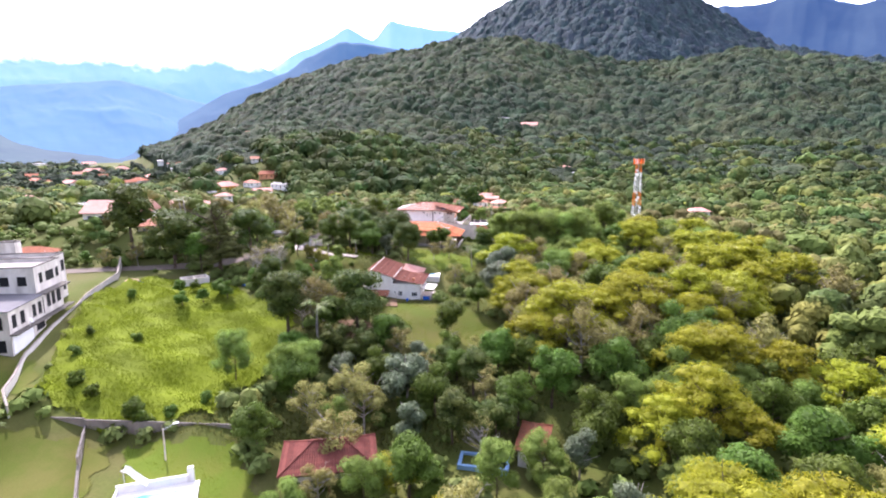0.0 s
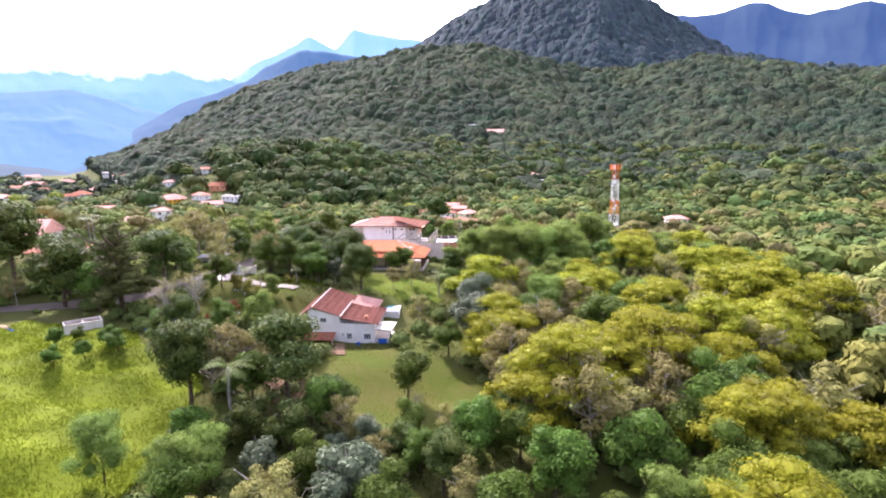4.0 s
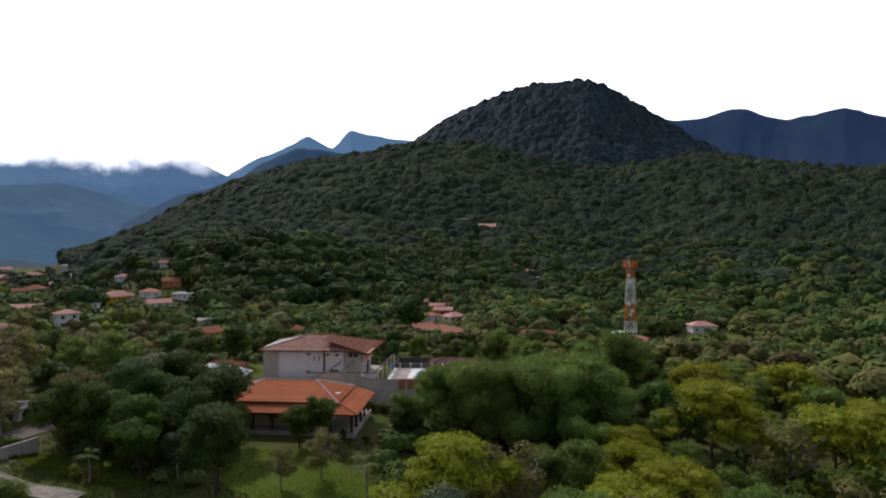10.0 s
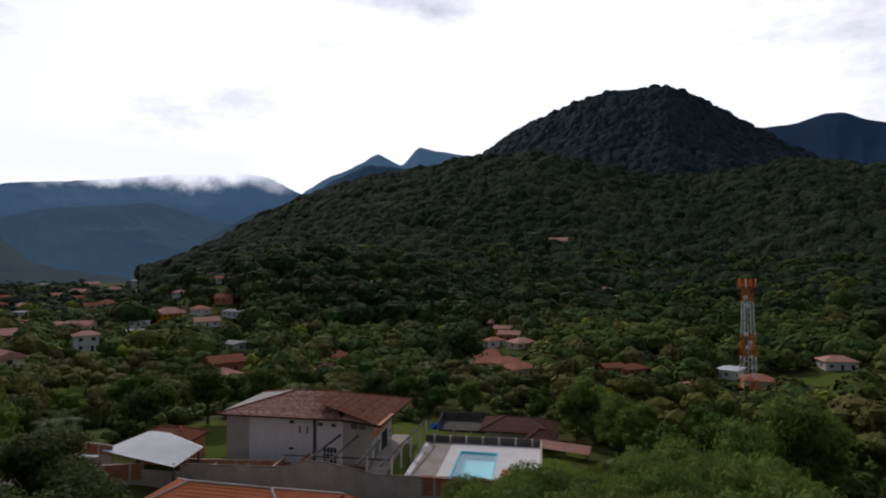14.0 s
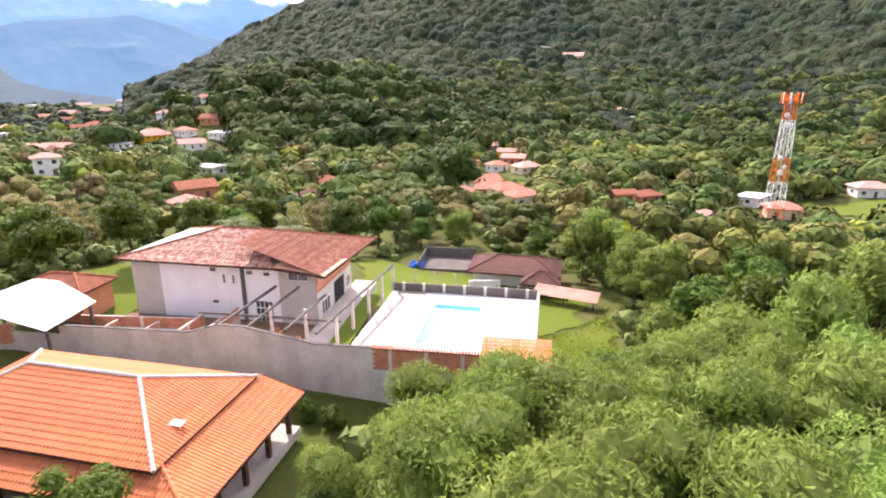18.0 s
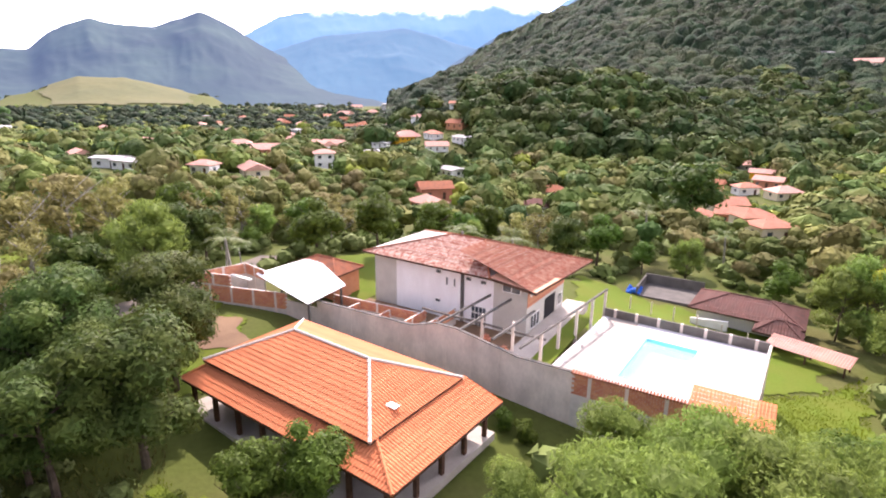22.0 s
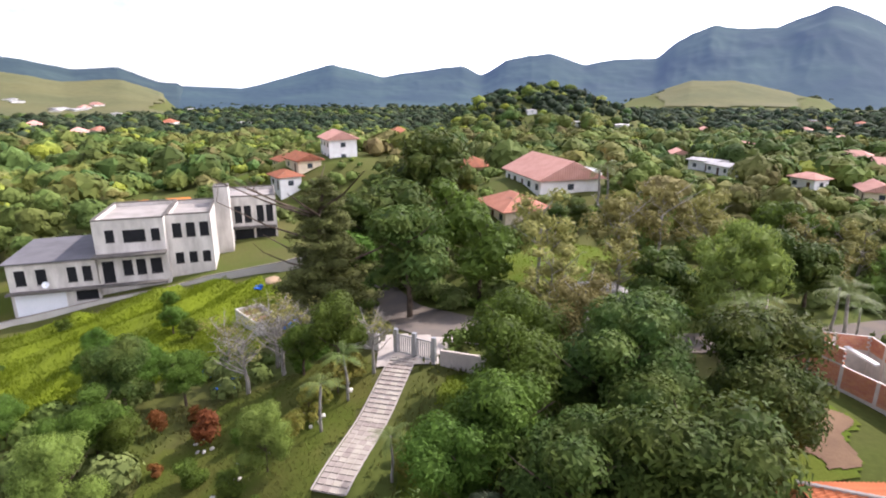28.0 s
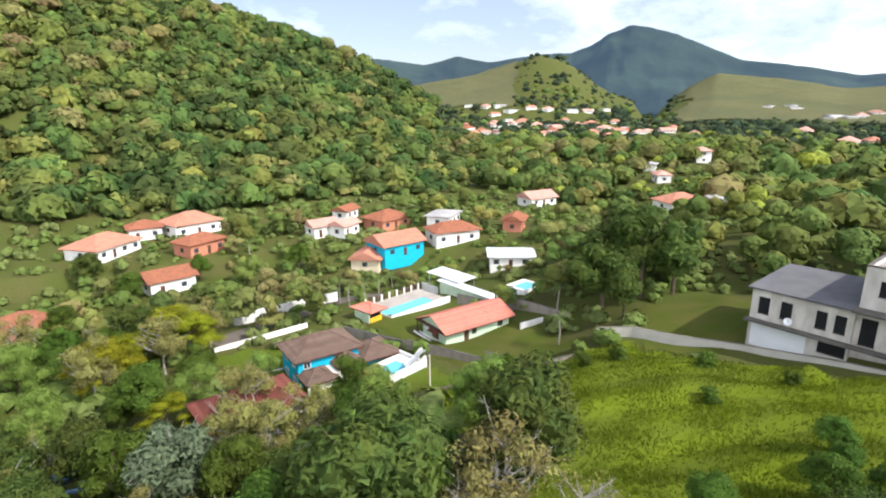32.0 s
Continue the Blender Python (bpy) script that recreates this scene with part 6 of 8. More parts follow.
def red_roof_barn():
    e = thing("tiled_barn", (-18.6, 61.3, -21.3), "open barn under a dark red tile roof", "barn", turn=14)
    hip(e, -5.8, -4.0, 5.8, 4.0, 3.6, 2.0, TILE_MAROON, 0.28, 0.45)
    for x in (-5, 0, 5):
        for y in (-3.3, 3.3):
            boxes("post", WOOD, e, (x - 0.12, y - 0.12, -1, x + 0.12, y + 0.12, 3.5))
    boxes("wall", RENDER_OLD, e, (-4.8, 0.4, -1, 4.8, 3.2, 3.0))
    b = thing("empty_tank", (0.4, 65.0, ground_z(0.4, 65.0) + 0.25), "disused blue-rimmed water tank with dark water", "tank", turn=-6)
    boxes("rim", mat("rim_blue", (0.25, 0.42, 0.65), 0.6, 0.2, 2, 8, 0.1), b, (-3.2, -1.7, -1, 3.2, -1.3, 0.35), (-3.2, 1.3, -1, 3.2, 1.7, 0.35), (-3.2, -1.3, -1, -2.8, 1.3, 0.35), (2.8, -1.3, -1, 3.2, 1.3, 0.35))
    boxes("water", DARK, b, (-2.8, -1.3, -1, 2.8, 1.3, -0.2))
    s = thing("garden_shed", (7.0, 68.4, -20.2), "small shed with a rusty tile roof", "shed", turn=-12)
    boxes("wall", RENDER_OLD, s, (-1.6, -3.4, -1, 1.6, 3.0, 2.2))
    hip(s, -2.1, -4.0, 2.1, 3.6, 2.1, 1.0, TILE_OLD)
    CLEAR.append((-18.6, 61.3, 8))
    CLEAR.append((0.4, 65, 5))
    CLEAR.append((7, 68.5, 3.5))


def hall_beyond():
    """The low tiled building and slab beyond the pool."""
    e = thing("tiled_hall", (7.7, 201.5, -11.0), "low building with a dark red tile roof", "building", turn=-4)
    boxes("wall", WHITE, e, (-5.4, -2.0, -2, 5.0, 3.4, 2.2))
    hip(e, -6.2, -3.6, 5.8, 4.0, 2.2, 1.4, TILE_DARK, 0.3, 0.45)
    hip(e, 1.0, -6.0, 5.8, -2.0, 1.9, 1.1, TILE_DARK, 0.3, 0.45, name="porch_roof")
    s = thing("walled_slab", (-2.4, 207.0, -10.7), "concrete yard with dark low walls", "yard")
    boxes("slab", STAIN, s, (-3.6, -3.0, -2, 4.2, 3.0, 0.2))
    boxes("wall", STAIN, s, (-3.6, 2.8, 0, 4.2, 3.0, 1.6), (-3.6, -3.0, 0, -3.4, 2.8, 1.4))
    r = thing("lean_to", (13.6, 193.2, -10.4), "long low roof of pinkish tiles over a pen", "shelter", turn=-18)
    slope("roof", (-3.8, -1.2, 1.0), (3.8, -1.2, 1.0), (-3.8, 1.2, 1.5), (3.8, 1.2, 1.5), TILE_PINK, r, 0.25, 0.4)
    for x in (-3.4, 0, 3.4):
        for y, h in ((-1, 1.0), (1, 1.4)):
            boxes("post", WOOD, r, (x - 0.07, y - 0.07, -1.5, x + 0.07, y + 0.07, h))
    for cx, cy, cr in ((8, 203.5, 8), (-2.6, 205.5, 6), (14, 194, 5), (0, 192, 8), (-8, 195, 7)):
        CLEAR.append((cx, cy, cr))
    w = thing("yard_gate_wall", (4.2, 197.4, -11.0), "white plastered wall beside the tiled hall", "wall", turn=12)
    boxes("body", WHITE, w, (-2.4, -0.12, -1, 1.6, 0.12, 1.5))
    t = thing("tarpaulin", (-6.4, 205.0, ground_z(-6.4, 205.0)), "crumpled blue tarpaulin beside the yard", "tarpaulin")
    bm = bmesh.new()
    bmesh.ops.create_grid(bm, x_segments=8, y_segments=6, size=0.9)
    for v in bm.verts:
        v.co.z = 0.55 + 0.3 * math.sin(v.co.x * 4.1 + v.co.y * 2.3) * math.cos(v.co.y * 3.7)
    bmesh.ops.solidify(bm, geom=bm.faces[:], thickness=0.5)
    part("sheet", bm, BLUE_TARP, t)
    for k in range(6):
        x, y = -5 + k * 2.6, 196.5 - 0.5 * k
        p = thing("fence_post", (x, y, ground_z(x, y)), "slim concrete fence post on the lawn", "fence post", "fence posts")
        boxes("post", CONCRETE, p, (-0.07, -0.07, -0.4, 0.07, 0.07, 1.7))


def lattice_tower():
    e = thing("radio_tower", (79.0, 296.5, -29), "tall red and white steel lattice tower with antennas", "tower")
    levels = 12
    for k in range(levels):
        z0, z1 = 41.0 * k / levels, 41.0 * (k + 1) / levels
        w0, w1 = 2.2 - 1.15 * k / levels, 2.2 - 1.15 * (k + 1) / levels
        m = (TOWER_RED, TOWER_RED, TOWER_RED, TOWER_WHITE, TOWER_WHITE, TOWER_RED, TOWER_RED, TOWER_WHITE, TOWER_WHITE, TOWER_WHITE, TOWER_RED, TOWER_RED)[k]
        c0 = [(-w0, -w0, z0), (w0, -w0, z0), (w0, w0, z0), (-w0, w0, z0)]
        c1 = [(-w1, -w1, z1), (w1, -w1, z1), (w1, w1, z1), (-w1, w1, z1)]
        for i in range(4):
            j = (i + 1) % 4
            for n, a, b, q in (("leg", c0[i], c1[i], 0.11), ("brace", c0[i], c1[j], 0.05), ("brace", c0[j], c1[i], 0.05), ("girt", c1[i], c1[j], 0.05)):
                bm = bmesh.new()
                bar(bm, a, b, q, 4)
                part(n, bm, m, e)
    bm = bmesh.new()
    bar(bm, (0, 0, 0), (0, 0, 40), 0.14, 6)
    part("ladder_cage", bm, STEEL, e, "grey cable ladder up the middle")
    boxes("platform", TOWER_RED, e, (-2.0, -2.0, 39.2, 2.0, 2.0, 39.4))
    for k in range(9):
        a = k * math.tau / 9
        boxes("antenna", TOWER_RED if k % 3 else TOWER_WHITE, e, (2.5 * math.cos(a) - 0.16, 2.5 * math.sin(a) - 0.16, 38.6, 2.5 * math.cos(a) + 0.16, 2.5 * math.sin(a) + 0.16, 41.4))
        bm = bmesh.new()
        bar(bm, (1.2 * math.cos(a), 1.2 * math.sin(a), 39.3), (2.5 * math.cos(a), 2.5 * math.sin(a), 39.3), 0.06, 4)
        part("bracket", bm, TOWER_RED, e)
    for z, a in ((35.5, 3.9), (33.0, 4.2), (24.0, 4.0), (21.5, 5.0), (20, 4.4)):
        bm = bmesh.new()
        bmesh.ops.create_cone(bm, cap_ends=True, segments=14, radius1=0.75, radius2=0.55, depth=0.4, matrix=pose(1.5 * math.cos(a), 1.5 * math.sin(a), z, 90, 0, math.degrees(a) + 90))
        part("dish", bm, TOWER_WHITE, e, "white drum antenna")
    CLEAR.append((79, 296, 6))


verandah_house()
villa()
pool_yard()
long_wall()
pergola()
metal_shed()
white_house()
unfinished_house()
brick_hut()
blue_house()
green_house()
red_roof_barn()
hall_beyond()
lattice_tower()


# ---- lawns, paths, roads ----
def inside(poly, x, y):
    x, y = np.asarray(x, dtype=float), np.asarray(y, dtype=float)
    res = np.zeros(x.shape, bool)
    n = len(poly)
    for i in range(n):
        x0, y0 = poly[i]
        x1, y1 = poly[(i + 1) % n]
        if y0 == y1:
            continue
        c = ((y0 > y) != (y1 > y)) & (x < (x1 - x0) * (y - y0) / (y1 - y0) + x0)
        res ^= c
    return res


FIELD = [(-65, 71), (-74, 88), (-80, 104), (-76, 116), (-66, 121), (-54, 114.5), (-47.5, 105.5), (-40, 101), (-35.5, 98.5), (-33.5, 90), (-35, 80), (-37.5, 70), (-52, 66.5)]
LAWNS = {
    "lawn_white_house": [(-20.7, 110.7), (-10, 112), (-5.5, 111), (7, 101), (7, 90), (-12, 90), (-20, 99)],
    "lawn_verandah": [(-22, 146), (-13.6, 146.5), (-2, 140), (-2, 133), (-10, 129), (-20, 136)],
    "lawn_slope": [(9.8, 182), (14.5, 186), (18.5, 192.5), (17.5, 177.5), (15, 168), (9.4, 168)],
    "lawn_north": [(-15, 206), (-9, 185.0), (-4, 183.0), (10, 182.6), (14.5, 186.5), (18, 199), (-2, 203)],
    "lawn_yard_west": [(-45, 162), (-42, 165.5), (-32, 161.5), (-27, 157), (-29, 152), (-38, 154)],
    "lawn_villa_west": [(-46, 177), (-38, 190), (-29, 190), (-28.2, 172), (-36, 176)],
    "lawn_west": [(-78, 138), (-63, 142), (-60, 146), (-58, 159), (-62, 168), (-75, 170), (-76, 156)],
    "lawn_path": [(-24, 121), (-30, 127.4), (-43, 131), (-48, 128), (-45, 117), (-34, 114)],
    "lawn_gate": [(-28, 131.5), (-42, 136), (-43, 139), (-34, 140), (-26, 135)],
    "lawn_blue_house": [(-33, 65.8), (-48, 66), (-43, 55.5), (-36, 44), (-22, 37), (-15, 38), (-18, 54), (-26, 58)],
    "lawn_green_house": [(-44, 48), (-40, 34), (-58, 30), (-66, 48), (-65, 65), (-49, 65.6)],
    "lawn_unfinished": [(-66, 72), (-72, 80), (-86, 78), (-90, 66), (-76, 62)],
}
# Dry grass, its colour also darkened for lawns that lie in shade.
LAWN_DRY_SHADED = mat("dry_shaded_lawn", (0.072, 0.092, 0.014), 0.95, 0.35, 0.22, 6, 0.6, second=(0.120, 0.100, 0.032))
MEADOW = mat("meadow", (0.128, 0.165, 0.010), 0.95, 0.5, 0.16, 2.2, 0.9, second=(0.085, 0.105, 0.018), stretch=(0.5, 1.4, 1.0))


def terraces(x, y):
    """Old grassed-over terraces on the slope, 0 to 1."""
    u = y * 0.115 + x * 0.05 + 0.9 * value_noise(x / 9.0, y / 13.0) + 0.5 * value_noise(x / 24.0 + 7, y / 24.0)
    u = u - np.floor(u)
    return np.where(u < 0.72, u / 0.72, (1 - u) / 0.28) * (0.35 + 0.65 * value_noise(x / 12.0 + 3, y / 12.0))


def draped(name, poly, material, label, lift=0.10, step=0.45, category="lawn", relief=0.0):
    """A sheet laid on the ground inside an outline."""
    ragged = category in ("lawn", "soil")
    xs = np.arange(min(p[0] for p in poly), max(p[0] for p in poly) + step, step)
    ys = np.arange(min(p[1] for p in poly), max(p[1] for p in poly) + step, step)
    X, Y = np.meshgrid(xs, ys, indexing="ij")
    k = 0.9 if ragged else 0.0
    ok = inside(poly, X + k * np.sin(Y * 1.3) * np.sin(X * 0.9 + 1), Y + k * np.sin(X * 1.1 + 2) * np.sin(Y * 0.8))
    Z = height(X, Y) + lift + relief * terraces(X, Y)
    idx = np.arange(X.size).reshape(X.shape)
    q = ok[:-1, :-1] & ok[1:, :-1] & ok[1:, 1:] & ok[:-1, 1:]
    f = np.stack([idx[:-1, :-1][q], idx[1:, :-1][q], idx[1:, 1:][q], idx[:-1, 1:][q]], -1)
    used, inv = np.unique(f, return_inverse=True)
    v = np.stack([X, Y, Z], -1).reshape(-1, 3)[used]
    ob = raw_part(name, v, inv.reshape(-1, 4), material, smooth=True)
    return tagged(ob, label, category, kind="structure")


def strip(name, a, b, material, label, n=90, m=7):
    """A ribbon of road between its two edges, laid on the ground."""
    def along(p):
        p = np.array(p, dtype=float)
        d = np.concatenate([[0], np.cumsum(np.hypot(*np.diff(p, axis=0).T))])
        t = np.linspace(0, d[-1], n)
        q = np.stack([np.interp(t, d, p[:, 0]), np.interp(t, d, p[:, 1])], 1)
        for _ in range(6):
            q[1:-1] = (q[:-2] + q[1:-1] * 2 + q[2:]) / 4
        return q
    p, q = along(a), along(b)
    w = np.linspace(0, 1, m)[None, :, None]
    P = p[:, None] * (1 - w) + q[:, None] * w
    Z = height(P[..., 0], P[..., 1]) + 0.14
    i, j = np.meshgrid(np.arange(n - 1), np.arange(m - 1), indexing="ij")
    k = i * m + j
    f = np.stack([k, k + 1, k + m + 1, k + m], -1).reshape(-1, 4)
    ob = raw_part(name, np.concatenate([P, Z[..., None]], -1).reshape(-1, 3), f, material, smooth=True)
    return tagged(ob, label, "road", kind="structure")


draped("meadow", FIELD, MEADOW, "sloping meadow of bright yellow-green grass", relief=1.3)
for key, poly in LAWNS.items():
    draped(key, poly, LAWN_DRY_SHADED if key in ("lawn_path", "lawn_white_house", "lawn_green_house", "lawn_unfinished") else LAWN, "mown green lawn with dry patches")
draped("bare_yard", [(-41, 160.5), (-38, 163), (-32, 161), (-30, 158), (-36, 157)], SOIL, "patch of bare brown soil in the yard", 0.16, 0.15, "soil")
draped("bare_yard_2", [(-27, 99), (-20, 100), (-18, 95), (-24, 92)], SOIL, "bare earth under the trees", 0.13, 0.2, "soil")
ROAD = [(-100, 118), (-75, 126.2), (-58, 131.0), (-51, 131.5), (-46.8, 136.5), (-48.5, 146), (-45, 160), (-46, 170), (-49, 182), (-53, 181), (-50.5, 170), (-49.5, 160), (-53, 146), (-55, 139.5), (-62, 134.5), (-76, 130.2), (-101, 122)]
strip("road", ROAD[:9], ROAD[9:][::-1], ASPHALT, "worn grey-brown village road")
LANE = [(-17, 35.5), (-39, 22), (-60, 12), (-62, 8), (-38, 17.5), (-15, 31)]
strip("lane", LANE[:3], LANE[3:][::-1], ASPHALT, "grey lane between garden walls")


def garden_path():
    e = thing("garden_path", (-30.4, 128.5, 0), "straight garden path of pale stone pavers", "path", turn=math.degrees(math.atan2(4.3, -14.4)), kind="structure")
    ln, w = 15.0, 2.0
    me = None
    c, s = math.cos(math.atan2(4.3, -14.4)), math.sin(math.atan2(4.3, -14.4))
    zg = lambda a, b: float(height(np.array([-30.4 + c * a - s * b]), np.array([128.5 + s * a + c * b]))[0])
    bm = bmesh.new()
    for k in range(15):
        a0, a1 = k * 1.0, (k + 1) * 1.0
        z0, z1 = zg(a0, 0) + 0.19, zg(a1, 0) + 0.19
        for b0, b1, h in ((-w / 2 - 0.12, -w / 2, 0.08), (w / 2, w / 2 + 0.12, 0.08), (-w / 2, w / 2, 0.0)):
            q = [bm.verts.new(p) for p in ((a0, b0, z0 + h), (a1, b0, z1 + h), (a1, b1, z1 + h), (a0, b1, z0 + h))]
            bm.faces.new(q)
    part("bed", bm, PAVING, e, "pale mortar bed with raised edges")
    rr = random.Random(2)
    for k in range(30):
        for q in range(4):
            a, b = 0.25 + k * 0.5, -0.75 + q * 0.5
            if me is None:
                bm = bmesh.new()
                box(bm, -0.22, -0.22, -0.03, 0.22, 0.22, 0.035)
                o = part("paver", bm, PAVER, e)
                me = o.data
            else:
                o = new("paver", me)
                o.parent = e
            o.location = (a, b, zg(a, 0) + 0.19 + rr.uniform(-0.006, 0.006))
            o.rotation_euler = (0, 0, rr.uniform(-0.03, 0.03))
    f = draped("forecourt", [(-43.2, 130.4), (-43.2, 135.4), (-48.5, 137.5), (-50, 131.0), (-46, 130)], PAVING, "pale paved forecourt at the gate", 0.17, 0.5, "pavement")


PAVER = mat("paver_stone", (0.38, 0.33, 0.28), 0.9, 0.3, 0.8, 9, 0.2, second=(0.25, 0.21, 0.175), obj=0.35)
garden_path()


def gate():
    e = thing("gate", (-45.6, 132.2, ground_z(-45.6, 132.2)), "grey steel gate standing between two posts", "gate", turn=58)
    for x in (-0.2, 1.6, 3.4):
        boxes("gate_post", STEEL, e, (x - 0.16, -0.16, -0.4, x + 0.16, 0.16, 2.2), label="grey gate post")
    for x0 in (0.0, 1.8):
        lf = boxes("leaf_frame", STEEL, e, (x0, -0.03, 0.15, x0 + 1.5, 0.03, 0.25), (x0, -0.03, 1.7, x0 + 1.5, 0.03, 1.8), (x0, -0.03, 0.25, x0 + 0.08, 0.03, 1.7), (x0 + 1.42, -0.03, 0.25, x0 + 1.5, 0.03, 1.7))
        for k in range(7):
            boxes("slat", STEEL, lf, (x0 + 0.12 + 0.19 * k, -0.015, 0.25, x0 + 0.22 + 0.19 * k, 0.015, 1.7))
    wall_run("gate_wall", (-46.5, 130.6), (-49.0, 127.0), -7, ground_z(-47, 129) + 1.7, RENDER_OLD, "white garden wall beside the gate")
    wall_run("gate_wall", (-43.6, 135.6), (-42.0, 139.5), -7, ground_z(-43, 137) + 1.5, CONCRETE, "grey garden wall beside the gate")


gate()


def street_lamp(x, y, turn, h=6.5):
    e = thing("street_lamp", (x, y, ground_z(x, y)), "street lamp on a slim concrete pole", "street lamp", "street lamps", turn)
    bm = bmesh.new()
    bar(bm, (0, 0, -0.5), (0, 0, h), 0.12, 8, 0.08)
    part("pole", bm, CONCRETE, e)
    bm = bmesh.new()
    bar(bm, (0, 0, h - 0.2), (1.4, 0, h + 0.25), 0.04)
    part("arm", bm, STEEL, e)
    boxes("head", METAL_WHITE, e, (1.2, -0.12, h + 0.2, 1.9, 0.12, h + 0.36))


for x, y, a in ((-49.5, 166, 160), (-24, 31.5, 90), (-40.5, 62.5, 40)):
    street_lamp(x, y, a, 6.5 if y > 70 else 4.5)


# ---- houses of the valley ----
ROOFS = {"p": TILE_PINK, "n": mat("tile_salmon", (0.50, 0.225, 0.15), 0.85, 0.25, 0.7, 14, 0.1, second=(0.36, 0.15, 0.10), island=0.2), "o": TILE_OLD, "d": TILE_DARK, "g": mat("pale_sheet", (0.42, 0.40, 0.39), 0.8, 0.2, 0.5, 9, 0.1), "m": METAL_WHITE}
WALLS = {"w": WHITE, "c": CREAM, "b": BRICKW, "y": YELLOW, "t": BLUE}
ROOF_WORD = {"p": "salmon tile", "n": "orange tile", "o": "old red tile", "d": "dark tile", "g": "grey sheet", "m": "white metal"}
WALL_WORD = {"w": "white", "c": "cream", "b": "bare brick", "y": "yellow", "t": "turquoise"}
